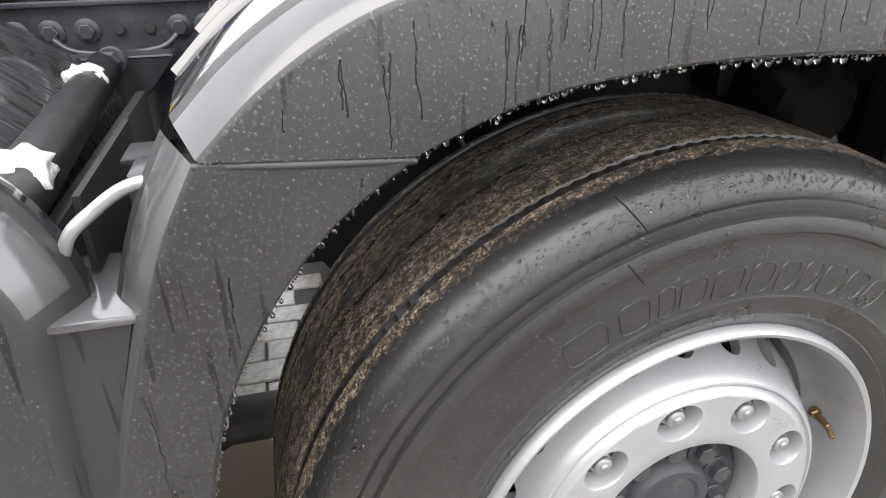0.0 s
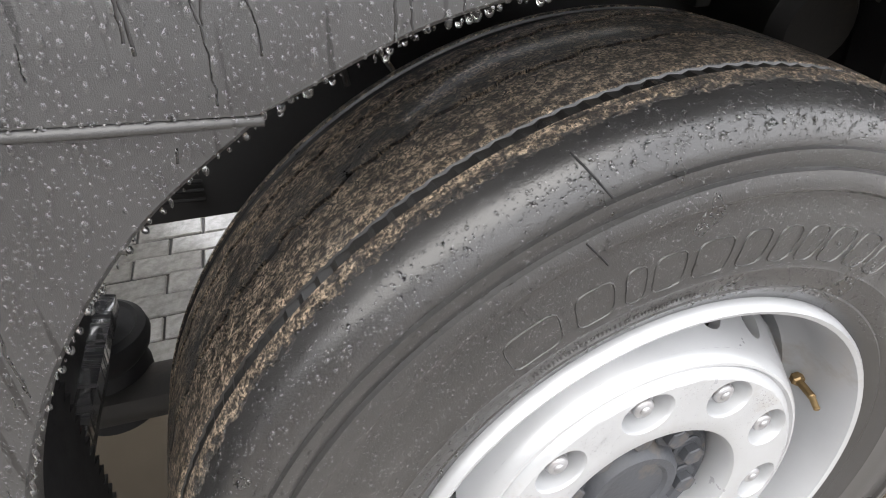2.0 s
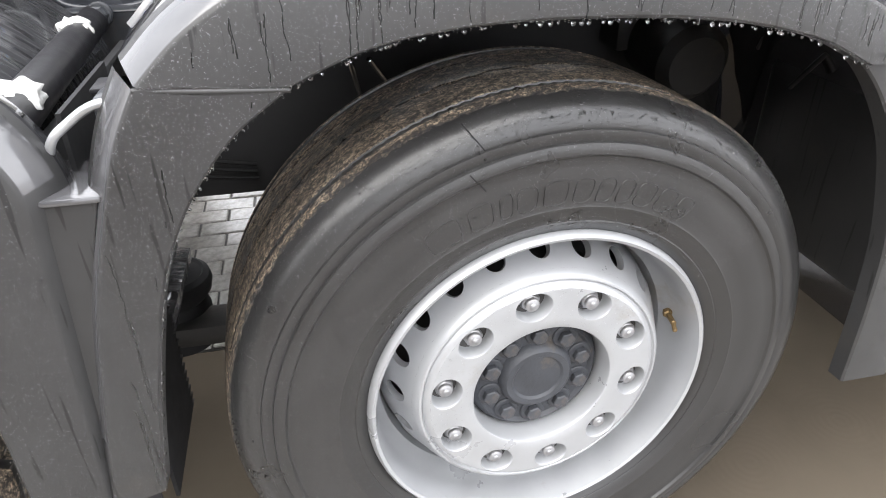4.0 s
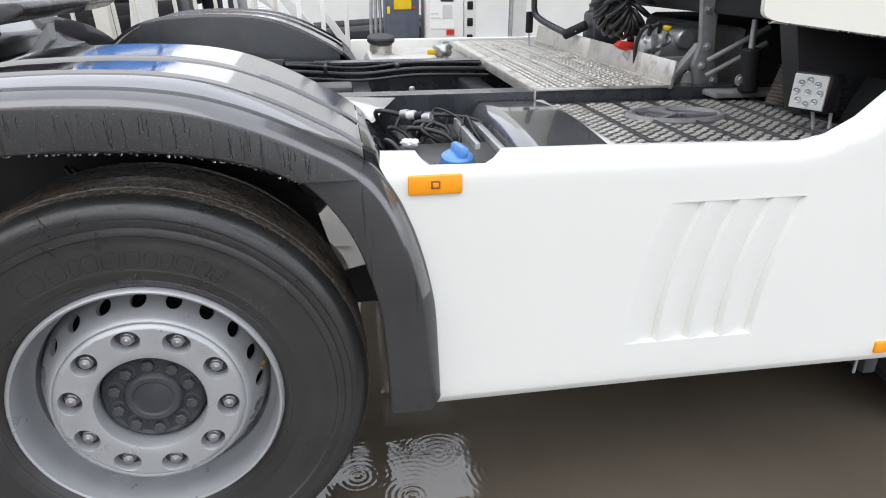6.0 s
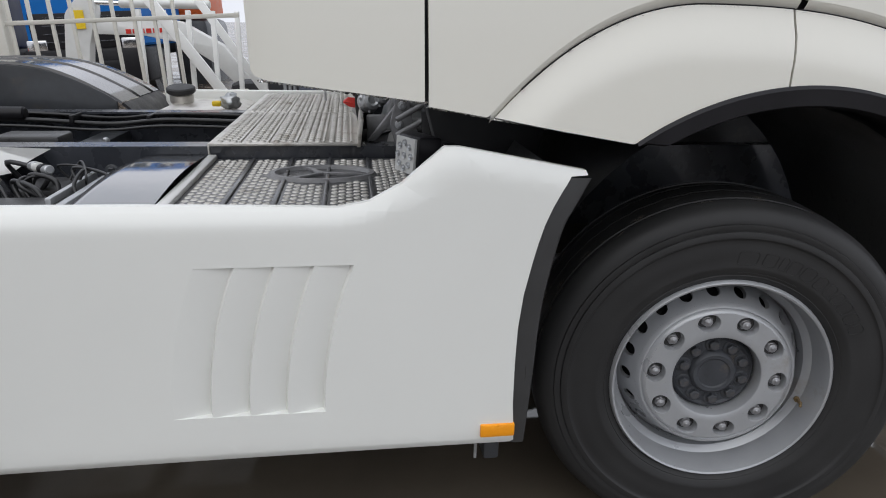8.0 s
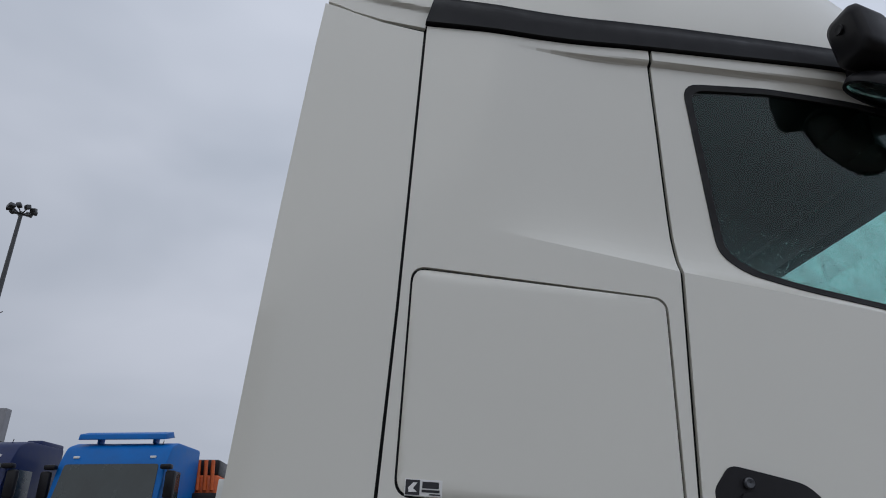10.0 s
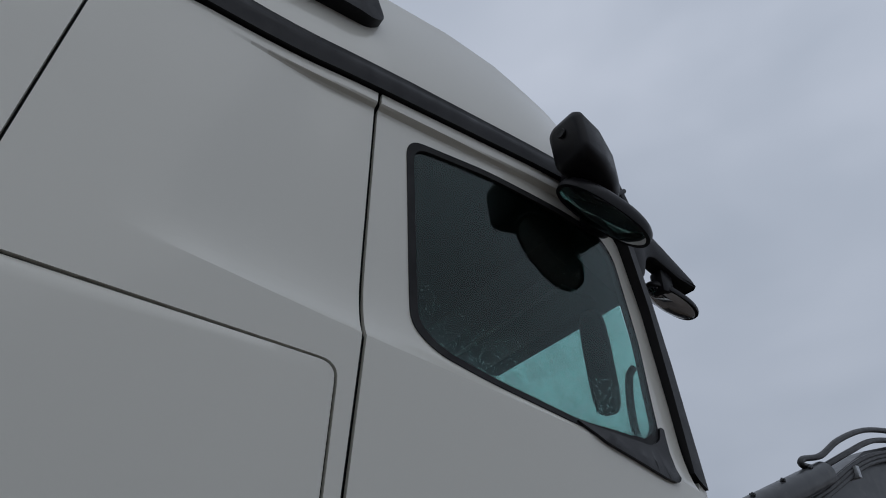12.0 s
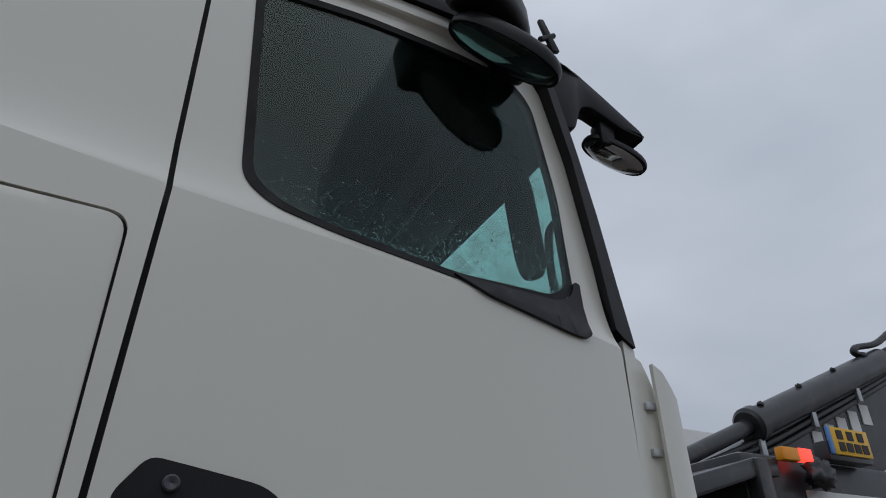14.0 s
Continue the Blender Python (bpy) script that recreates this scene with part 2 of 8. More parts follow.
def tyre_material(name, tread_r, heavy, gloss=(0.24, 0.38), spec=0.62, coat=0.10):
    """Wet rubber with fine moulded grain; dried earth and short cuts on the running surface."""
    m, t, p = nodes_of(name)
    tc = t.nodes.new("ShaderNodeTexCoord")
    sep = t.nodes.new("ShaderNodeSeparateXYZ")
    t.links.new(tc.outputs["Object"], sep.inputs[0])

    def math_node(op, a, b=0.0, c=None):
        n = t.nodes.new("ShaderNodeMath")
        n.operation = op
        for i, v in enumerate((a, b, c)):
            if v is None:
                continue
            if isinstance(v, (int, float)):
                n.inputs[i].default_value = v
            else:
                t.links.new(v, n.inputs[i])
        return n.outputs[0]

    def band(v, lo, hi):
        """0 below lo, 1 above hi."""
        n = t.nodes.new("ShaderNodeMapRange")
        n.inputs["From Min"].default_value = lo
        n.inputs["From Max"].default_value = hi
        t.links.new(v, n.inputs["Value"])
        return n.outputs["Result"]

    y = sep.outputs[1]
    r = math_node("SQRT", math_node("ADD", math_node("MULTIPLY", sep.outputs[0], sep.outputs[0]), math_node("MULTIPLY", sep.outputs[2], sep.outputs[2])))
    arc = math_node("MULTIPLY", math_node("ARCTAN2", sep.outputs[2], sep.outputs[0]), 0.5)
    # unrolled running surface: metres round, metres across
    roll = t.nodes.new("ShaderNodeCombineXYZ")
    t.links.new(arc, roll.inputs[0])
    t.links.new(y, roll.inputs[1])
    t.links.new(r, roll.inputs[2])
    drawn = t.nodes.new("ShaderNodeMapping")
    drawn.inputs["Scale"].default_value = (0.80, 1.35, 1.0)
    t.links.new(roll.outputs[0], drawn.inputs["Vector"])
    patch_n = add(t, "ShaderNodeTexNoise", Scale=26.0, Detail=8.0, Roughness=0.72)
    crumb = add(t, "ShaderNodeTexNoise", Scale=330.0, Detail=4.0, Roughness=0.75)
    clod = add(t, "ShaderNodeTexNoise", Scale=95.0, Detail=5.0, Roughness=0.7)
    t.links.new(roll.outputs[0], crumb.inputs["Vector"])
    for n in (patch_n, clod):
        t.links.new(drawn.outputs[0], n.inputs["Vector"])
    grain = add(t, "ShaderNodeTexNoise", Scale=600.0, Detail=3.0)
    soft = add(t, "ShaderNodeTexNoise", Scale=6.0, Detail=4.0)
    for n in (grain, soft):
        t.links.new(tc.outputs["Object"], n.inputs["Vector"])
    # the earth lies on the ribs, thickest beside the outer groove, and thins out over the shoulder
    top = band(math_node("MULTIPLY_ADD", clod.outputs["Fac"], 0.010, r), tread_r, tread_r + 0.003)
    out_y = band(math_node("MULTIPLY_ADD", patch_n.outputs["Fac"], 0.045, math_node("ABSOLUTE", y)), 0.163, 0.146)
    mid = band(math_node("ABSOLUTE", math_node("ADD", math_node("ABSOLUTE", y), -0.088)), 0.115, 0.012)
    thick = math_node("MULTIPLY_ADD", mid, 0.30, patch_n.outputs["Fac"])
    clear = math_node("GREATER_THAN", math_node("ABSOLUTE", math_node("ADD", math_node("ABSOLUTE", y), -0.0935)), 0.0085)
    mask = math_node("MULTIPLY", math_node("MULTIPLY", math_node("MULTIPLY", top, clear), out_y), band(thick, heavy, heavy + 0.16))
    # short crooked cuts that run in from the edges of the ribs
    crook = math_node("MULTIPLY_ADD", math_node("SINE", math_node("MULTIPLY", y, 330.0)), 0.12, math_node("MULTIPLY", clod.outputs["Fac"], 0.14))
    turn = math_node("FRACT", math_node("MULTIPLY_ADD", arc, 36.0, crook))
    near_edge = math_node("LESS_THAN", math_node("ABSOLUTE", math_node("ADD", math_node("ABSOLUTE", math_node("ADD", y, 0.018)), -0.001)), 0.022)
    cut = math_node("MULTIPLY", math_node("MULTIPLY", math_node("LESS_THAN", turn, 0.055), top), near_edge)
    rub = ramp(t, soft.outputs["Fac"], 0.3, 0.7, (0.0190, 0.0188, 0.0190), (0.029, 0.0285, 0.0285))
    earth = ramp(t, clod.outputs["Fac"], 0.42, 0.63, (0.034, 0.026, 0.020), (0.40, 0.33, 0.255))
    speck = ramp(t, crumb.outputs["Fac"], 0.45, 0.57, (0.16,) * 3, (1.9, 1.8, 1.68))
    em = t.nodes.new("ShaderNodeMix")
    em.data_type = "RGBA"
    em.blend_type = "MULTIPLY"
    em.inputs[0].default_value = 1.0
    t.links.new(earth, em.inputs[6])
    t.links.new(speck, em.inputs[7])
    mx = t.nodes.new("ShaderNodeMix")
    mx.data_type = "RGBA"
    t.links.new(mask, mx.inputs[0])
    t.links.new(rub, mx.inputs[6])
    t.links.new(em.outputs[2], mx.inputs[7])
    mc_ = t.nodes.new("ShaderNodeMix")
    mc_.data_type = "RGBA"
    t.links.new(cut, mc_.inputs[0])
    t.links.new(mx.outputs[2], mc_.inputs[6])
    mc_.inputs[7].default_value = (0.004, 0.004, 0.004, 1)
    t.links.new(mc_.outputs[2], p.inputs["Base Color"])
    wet = ramp(t, soft.outputs["Fac"], 0.3, 0.7, (gloss[0],) * 3, (gloss[1],) * 3)
    rm = t.nodes.new("ShaderNodeMix")
    rm.data_type = "RGBA"
    t.links.new(mask, rm.inputs[0])
    t.links.new(wet, rm.inputs[6])
    rm.inputs[7].default_value = (0.45, 0.45, 0.45, 1)
    t.links.new(rm.outputs[2], p.inputs["Roughness"])
    p.inputs["Specular IOR Level"].default_value = spec
    b = add(t, "ShaderNodeBump", Strength=0.25, Distance=0.0008)
    t.links.new(grain.outputs["Fac"], b.inputs["Height"])
    b2 = add(t, "ShaderNodeBump", Strength=0.9, Distance=0.006)
    relief = math_node("MULTIPLY_ADD", cut, -0.8, math_node("MULTIPLY", mask, math_node("ADD", crumb.outputs["Fac"], clod.outputs["Fac"])))
    t.links.new(relief, b2.inputs["Height"])
    t.links.new(b.outputs["Normal"], b2.inputs["Normal"])
    t.links.new(b2.outputs["Normal"], p.inputs["Normal"])
    p.inputs["Coat Weight"].default_value = coat
    p.inputs["Coat Roughness"].default_value = 0.10
    return m


M_TYRE = tyre_material("wet_tyre_rubber", 0.4965, 0.49)
M_TYREDULL = tyre_material("dull_tyre_rubber", 0.4965, 0.86, (0.46, 0.58), 0.34, 0.0)
M_TYREMUD = tyre_material("muddy_tyre_rubber", 0.474, 0.36)


def glass_material(name, tint, ior=1.45, thin_rough=0.0):
    m, t, p = nodes_of(name)
    p.inputs["Base Color"].default_value = (*tint, 1)
    p.inputs["Roughness"].default_value = thin_rough
    p.inputs["Transmission Weight"].default_value = 1.0
    p.inputs["IOR"].default_value = ior
    return m


M_GLASS = glass_material("tinted_side_glass", (0.58, 0.86, 0.81), 1.32)
M_WATER = glass_material("water_drops", (1.0, 1.0, 1.0), 1.52)
M_TRAIL = mat("wet_run_on_plastic", (0.018, 0.018, 0.019), 0.16, vary=0.2, coat=0.2)


def ground_material():
    m, t, p = nodes_of("flooded_block_paving")
    tc = t.nodes.new("ShaderNodeTexCoord")
    br = t.nodes.new("ShaderNodeTexBrick")
    br.inputs["Scale"].default_value = 1.0
    br.inputs["Brick Width"].default_value = 0.21
    br.inputs["Row Height"].default_value = 0.105
    br.inputs["Mortar Size"].default_value = 0.005
    br.inputs["Color1"].default_value = (0.12, 0.10, 0.084, 1)
    br.inputs["Color2"].default_value = (0.088, 0.076, 0.067, 1)
    br.inputs["Mortar"].default_value = (0.03, 0.026, 0.022, 1)
    big = add(t, "ShaderNodeTexNoise", Scale=0.9, Detail=6.0, Roughness=0.62)
    fine = add(t, "ShaderNodeTexNoise", Scale=55.0, Detail=4.0, Roughness=0.7)
    grit = add(t, "ShaderNodeTexNoise", Scale=9.0, Detail=8.0, Roughness=0.75)
    for n in (br, big, fine, grit):
        t.links.new(tc.outputs["Object"], n.inputs["Vector"])
    mud = ramp(t, grit.outputs["Fac"], 0.3, 0.7, (0.082, 0.066, 0.052), (0.16, 0.13, 0.10))
    wet = ramp(t, big.outputs["Fac"], 0.28, 0.44, (0, 0, 0), (1, 1, 1))
    mx = t.nodes.new("ShaderNodeMix")
    mx.data_type = "RGBA"
    t.links.new(wet, mx.inputs[0])
    t.links.new(br.outputs["Color"], mx.inputs[6])
    t.links.new(mud, mx.inputs[7])
    t.links.new(mx.outputs[2], p.inputs["Base Color"])
    t.links.new(ramp(t, big.outputs["Fac"], 0.38, 0.58, (0.38,) * 3, (0.10,) * 3), p.inputs["Roughness"])
    b = add(t, "ShaderNodeBump", Strength=0.25, Distance=0.004)
    t.links.new(fine.outputs["Fac"], b.inputs["Height"])
    b2 = add(t, "ShaderNodeBump", Strength=0.12, Distance=0.004)
    b2.invert = True
    t.links.new(br.outputs["Fac"], b2.inputs["Height"])
    t.links.new(b.outputs["Normal"], b2.inputs["Normal"])
    t.links.new(b2.outputs["Normal"], p.inputs["Normal"])
    return m


M_GROUND = ground_material()
M_PUDDLE = mat("muddy_rain_water", (0.105, 0.088, 0.068), 0.035, vary=0.16, scale=1.2, rvary=0.012)
M_PUDDLE.node_tree.nodes["Principled BSDF"].inputs["Specular IOR Level"].default_value = 1.0


def paver_material():
    m, t, p = nodes_of("sky_bright_wet_paver")
    tc = t.nodes.new("ShaderNodeTexCoord")
    oi = t.nodes.new("ShaderNodeObjectInfo")
    n = add(t, "ShaderNodeTexNoise", Scale=40.0, Detail=6.0, Roughness=0.7)
    t.links.new(tc.outputs["Object"], n.inputs["Vector"])
    # base tones raised to carry the bright sky reflected on the wet blocks
    a = ramp(t, oi.outputs["Random"], 0.0, 1.0, (0.34, 0.325, 0.30), (0.50, 0.48, 0.45))
    s = ramp(t, n.outputs["Fac"], 0.3, 0.7, (0.6,) * 3, (1.1,) * 3)
    mx = t.nodes.new("ShaderNodeMix")
    mx.data_type = "RGBA"
    mx.blend_type = "MULTIPLY"
    mx.inputs[0].default_value = 1.0
    t.links.new(a, mx.inputs[6])
    t.links.new(s, mx.inputs[7])
    t.links.new(mx.outputs[2], p.inputs["Base Color"])
    p.inputs["Roughness"].default_value = 0.10
    p.inputs["Specular IOR Level"].default_value = 1.0
    b = add(t, "ShaderNodeBump", Strength=0.5, Distance=0.003)
    t.links.new(n.outputs["Fac"], b.inputs["Height"])
    t.links.new(b.outputs["Normal"], p.inputs["Normal"])
    return m


M_PAVER = paver_material()


def glow(name, colour, strength):
    m, t, p = nodes_of(name)
    p.inputs["Base Color"].default_value = (*colour, 1)
    p.inputs["Emission Color"].default_value = (*colour, 1)
    p.inputs["Emission Strength"].default_value = strength
    return m


M_TAIL = glow("lit_tail_lamp", (1.0, 0.05, 0.03), 2.5)


# ---------------------------------------------------------------- mesh helpers
def world_of(ob):
    if ob.parent is None:
        return ob.matrix_basis.copy()
    return world_of(ob.parent) @ ob.matrix_parent_inverse @ ob.matrix_basis


def soften(bm, angle=35):
    for f in bm.faces:
        f.smooth = True
    lim = radians(angle)
    for e in bm.edges:
        if len(e.link_faces) == 2:
            e.smooth = e.calc_face_angle(0.0) < lim


def mesh_of(name, bm, material, angle=35):
    soften(bm, angle)
    me = bpy.data.meshes.new(name)
    bm.to_mesh(me)
    bm.free()
    for mm in (material if isinstance(material, (list, tuple)) else [material]):
        me.materials.append(mm)
    return me


def part(name, bm, material, parent=None, label="", angle=35, me=None, m=None):
    """Links a bmesh as one mesh object, given in world places, under a thing or part."""
    ob = new(name, me or mesh_of(name, bm, material, angle))
    if m is not None:
        ob.matrix_basis = m
    if parent is not None:
        ob.parent = parent
        ob.matrix_parent_inverse = world_of(parent).inverted()
    if label:
        ob["label"] = label
    return ob


def thing(name, label, category, at=(0, 0, 0), group="", kind=""):
    ob = new(name)
    ob.empty_display_size = 0.2
    ob.matrix_basis = Matrix.Translation(at)
    return tagged(ob, label, category, group, kind)


def box(bm, x0, x1, y0, y1, z0, z1, bevel=0.0, m=None, seg=2):
    ret = bmesh.ops.create_cube(bm, size=1.0)
    vs = ret["verts"]
    t = Matrix.Translation(((x0 + x1) / 2, (y0 + y1) / 2, (z0 + z1) / 2)) @ Matrix.Diagonal((abs(x1 - x0), abs(y1 - y0), abs(z1 - z0), 1))
    bmesh.ops.transform(bm, matrix=t, verts=vs)
    if bevel:
        es = list({e for v in vs for e in v.link_edges})
        r = bmesh.ops.bevel(bm, geom=es, offset=bevel, segments=seg, affect="EDGES", profile=0.5)
        vs = list({v for f in r["faces"] for v in f.verts} | {v for v in vs if v.is_valid})
    if m is not None:
        bmesh.ops.transform(bm, matrix=m, verts=[v for v in vs if v.is_valid])
    return vs


def boxm(*a, **k):
    bm = bmesh.new()
    box(bm, *a, **k)
    return bm


def align(a, b):
    """The pose that takes the z axis, one unit from the origin, to the way from a to b."""
    a, b = Vector(a), Vector(b)
    q = Vector((0, 0, 1)).rotation_difference((b - a).normalized())
    return Matrix.Translation(a) @ q.to_matrix().to_4x4()


def lathe(bm, prof, n=48, m=None, cap=False):
    """Turns (radius, height) points round the z axis."""
    rings = []
    for r, h in prof:
        rings.append([bm.verts.new((r * math.cos(2 * math.pi * i / n), r * math.sin(2 * math.pi * i / n), h)) for i in range(n)])
    for a, b in zip(rings, rings[1:]):
        for i in range(n):
            j = (i + 1) % n
            bm.faces.new((a[i], a[j], b[j], b[i]))
    if cap:
        bm.faces.new(list(reversed(rings[0])))
        bm.faces.new(rings[-1])
    if m is not None:
        bmesh.ops.transform(bm, matrix=m, verts=[v for ring in rings for v in ring])
    return rings


def rod(bm, a, b, r, n=14, r2=None, round_ends=0.0):
    L = (Vector(b) - Vector(a)).length
    r2 = r if r2 is None else r2
    c = min(r * 0.25, L * 0.2)
    lathe(bm, [(r - c, 0), (r, c), (r2, L - c), (r2 - c, L)], n, align(a, b), cap=True)


def rodm(a, b, r, n=14, r2=None):
    bm = bmesh.new()
    rod(bm, a, b, r, n, r2)
    return bm


def hexbolt(bm, at, axis, r=0.012, h=0.010, washer=True):
    a = Vector(at)
    ax = Vector(axis).normalized()
    if washer:
        lathe(bm, [(r * 1.55, 0), (r * 1.55, h * 0.2), (r * 1.4, h * 0.3)], 16, align(a, a + ax), cap=True)
    lathe(bm, [(r, h * 0.2), (r, h * 0.9), (r * 0.85, h)], 6, align(a, a + ax), cap=True)


def tube(name, pts, r, material, parent, label="", res=6, cyclic=False):
    """A bent round hose or bar through the points, as a mesh."""
    P = [Vector(p) for p in pts]
    dense = []
    n = len(P)
    for i in range(n - 1 if not cyclic else n):
        p0 = P[(i - 1) % n] if (i > 0 or cyclic) else P[0]
        p1, p2 = P[i], P[(i + 1) % n]
        p3 = P[(i + 2) % n] if (i + 2 < n or cyclic) else P[-1]
        for k in range(res):
            u = k / res
            dense.append(0.5 * ((2 * p1) + (p2 - p0) * u + (2 * p0 - 5 * p1 + 4 * p2 - p3) * u * u + (3 * p1 - p0 - 3 * p2 + p3) * u ** 3))
    if not cyclic:
        dense.append(P[-1])
    bm = bmesh.new()
    rings = []
    up = Vector((0.13, 0.2, 0.97))
    N = len(dense)
    for i, p in enumerate(dense):
        t = (dense[(i + 1) % N] - dense[i - 1]) if cyclic else (dense[min(i + 1, N - 1)] - dense[max(i - 1, 0)])
        t.normalize()
        s = t.cross(up)
        if s.length < 1e-4:
            s = t.cross(Vector((1, 0, 0)))
        s.normalize()
        up = s.cross(t).normalized()
        rings.append([bm.verts.new(p + r * (math.cos(2 * math.pi * k / 8) * s + math.sin(2 * math.pi * k / 8) * up)) for k in range(8)])
    for a, b in zip(rings, rings[1:] + ([rings[0]] if cyclic else [])):
        for k in range(8):
            bm.faces.new((a[k], a[(k + 1) % 8], b[(k + 1) % 8], b[k]))
    if not cyclic:
        bm.faces.new(list(reversed(rings[0])))
        bm.faces.new(rings[-1])
    bmesh.ops.recalc_face_normals(bm, faces=bm.faces)
    return part(name, bm, material, parent, label, angle=60)


def round_poly(pts, r=0.02, n=4):
    """Rounds the corners of an outline."""
    out = []
    k = len(pts)
    for i in range(k):
        p = Vector(pts[i])
        a, b = Vector(pts[i - 1]), Vector(pts[(i + 1) % k])
        rr = r[i] if isinstance(r, (list, tuple)) else r
        if rr <= 0:
            out.append(tuple(p))
            continue
        da, db = (a - p), (b - p)
        d = min(rr, da.length * 0.45, db.length * 0.45)
        s, e = p + da.normalized() * d, p + db.normalized() * d
        for j in range(n + 1):
            u = j / n
            out.append(tuple((1 - u) ** 2 * s + 2 * u * (1 - u) * p + u * u * e))
    return out


def dense_poly(pts, step):
    out = []
    k = len(pts)
    for i in range(k):
        a, b = Vector(pts[i]), Vector(pts[(i + 1) % k])
        n = max(1, int((b - a).length / step))
        for j in range(n):
            out.append(tuple(a + (b - a) * (j / n)))
    return out


def sheet_bm(outline, f, holes=(), sx=0.06, sz=0.06, thick=0.014, xs=(), zs=(), slants=()):
    """A bent sheet over an outline in (x, z): y = f(x, z), seen from -y, with edges turned in by thick."""
    bm = bmesh.new()
    for loop in (outline, *holes):
        vs = [bm.verts.new((x, 0, z)) for x, z in loop]
        for i in range(len(vs)):
            bm.edges.new((vs[i - 1], vs[i]))
    bmesh.ops.triangle_fill(bm, use_beauty=True, use_dissolve=False, edges=bm.edges[:], normal=(0, -1, 0))
    x0, x1 = min(p[0] for p in outline), max(p[0] for p in outline)
    z0, z1 = min(p[1] for p in outline), max(p[1] for p in outline)
    cuts = [((x, 0, 0), (1, 0, 0)) for x in list(np.arange(x0 + sx, x1, sx)) + list(xs)]
    cuts += [((0, 0, z), (0, 0, 1)) for z in list(np.arange(z0 + sz, z1, sz)) + list(zs)]
    cuts += list(slants)
    for co, no in cuts:
        bmesh.ops.bisect_plane(bm, geom=bm.verts[:] + bm.edges[:] + bm.faces[:], plane_co=co, plane_no=no)
    for v in bm.verts:
        v.co.y = f(v.co.x, v.co.z)
    bmesh.ops.recalc_face_normals(bm, faces=bm.faces)
    if sum(fc.normal.y * fc.calc_area() for fc in bm.faces) > 0:
        bmesh.ops.reverse_faces(bm, faces=bm.faces)
    if thick:
        edge = [e for e in bm.edges if e.is_boundary]
        r = bmesh.ops.extrude_edge_only(bm, edges=edge)
        for v in [g for g in r["geom"] if isinstance(g, bmesh.types.BMVert)]:
            v.co.y += thick
        bmesh.ops.recalc_face_normals(bm, faces=bm.faces)
    return bm


def sheet(name, outline, f, material, parent, label="", angle=40, **k):
    return part(name, sheet_bm(outline, f, **k), material, parent, label, angle=angle)


def pane_bm(outline, f, thick=0.005, **k):
    """A solid pane of glass over an outline."""
    bm = sheet_bm(outline, f, thick=0, **k)
    bmesh.ops.solidify(bm, geom=bm.faces[:], thickness=-thick)
    bmesh.ops.recalc_face_normals(bm, faces=bm.faces)
    return bm


def prism_bm(outline, a, b, axis="y", bevel=0.0):
    """A solid with the outline for its section, from a to b along the axis."""
    bm = bmesh.new()
    mk = {"y": lambda p, d: (p[0], d, p[1]), "x": lambda p, d: (d, p[0], p[1]), "z": lambda p, d: (p[0], p[1], d)}[axis]
    va = [bm.verts.new(mk(p, a)) for p in outline]
    vb = [bm.verts.new(mk(p, b)) for p in outline]
    n = len(va)
    bm.faces.new(va)
    bm.faces.new(list(reversed(vb)))
    for i in range(n):
        bm.faces.new((va[i], vb[i], vb[(i + 1) % n], va[(i + 1) % n]))
    bmesh.ops.recalc_face_normals(bm, faces=bm.faces)
    if bevel:
        es = [e for e in bm.edges if e.calc_face_angle(0) > 0.5]
        bmesh.ops.bevel(bm, geom=es, offset=bevel, segments=2, affect="EDGES", profile=0.5)
    return bm


def grid_bm(fn, nu, nv, close_u=False):
    bm = bmesh.new()
    vs = [[bm.verts.new(fn(i / (nu if close_u else nu - 1), j / (nv - 1))) for j in range(nv)] for i in range(nu)]
    for i in range(nu if close_u else nu - 1):
        for j in range(nv - 1):
            bm.faces.new((vs[i][j], vs[(i + 1) % nu][j], vs[(i + 1) % nu][j + 1], vs[i][j + 1]))
    return bm


def smooth01(u):
    u = max(0.0, min(1.0, u))
    return u * u * (3 - 2 * u)


def along(pts, n):
    """n points at even steps along a smooth line through the points."""
    P = np.array(pts, float)
    d = np.r_[0, np.cumsum(np.linalg.norm(np.diff(P, axis=0), axis=1))]
    T = np.stack([np.gradient(P[:, k], d) for k in range(P.shape[1])], 1)
    s = np.linspace(0, d[-1], n)
    q = np.clip(np.searchsorted(d, s, side="right") - 1, 0, len(P) - 2)
    h = (d[q + 1] - d[q])[:, None]
    u = ((s - d[q])[:, None]) / h
    return (2 * u ** 3 - 3 * u ** 2 + 1) * P[q] + (u ** 3 - 2 * u ** 2 + u) * h * T[q] + (3 * u ** 2 - 2 * u ** 3) * P[q + 1] + (u ** 3 - u ** 2) * h * T[q + 1]


# ---------------------------------------------------------------- ground
def ground_bm():
    bm = bmesh.new()
    xs = [-900, -60, -12, -4, 8, 20, 60, 900]
    ys = [-900, -60, -12, -4, 8, 20, 60, 900]
    vs = [[bm.verts.new((x, y, 0)) for y in ys] for x in xs]
    for i in range(len(xs) - 1):
        for j in range(len(ys) - 1):
            bm.faces.new((vs[i][j], vs[i + 1][j], vs[i + 1][j + 1], vs[i][j + 1]))
    return bm


ground = tagged(part("ground", ground_bm(), M_GROUND), "wet brown block paving flooded with muddy rain water", "ground", kind="structure")

# ---------------------------------------------------------------- the white tractor truck
truck = thing("tractor_truck", "white three-axle tractor truck, wet with rain, grey plastic mudguards", "truck", (1.0, 1.25, 0))


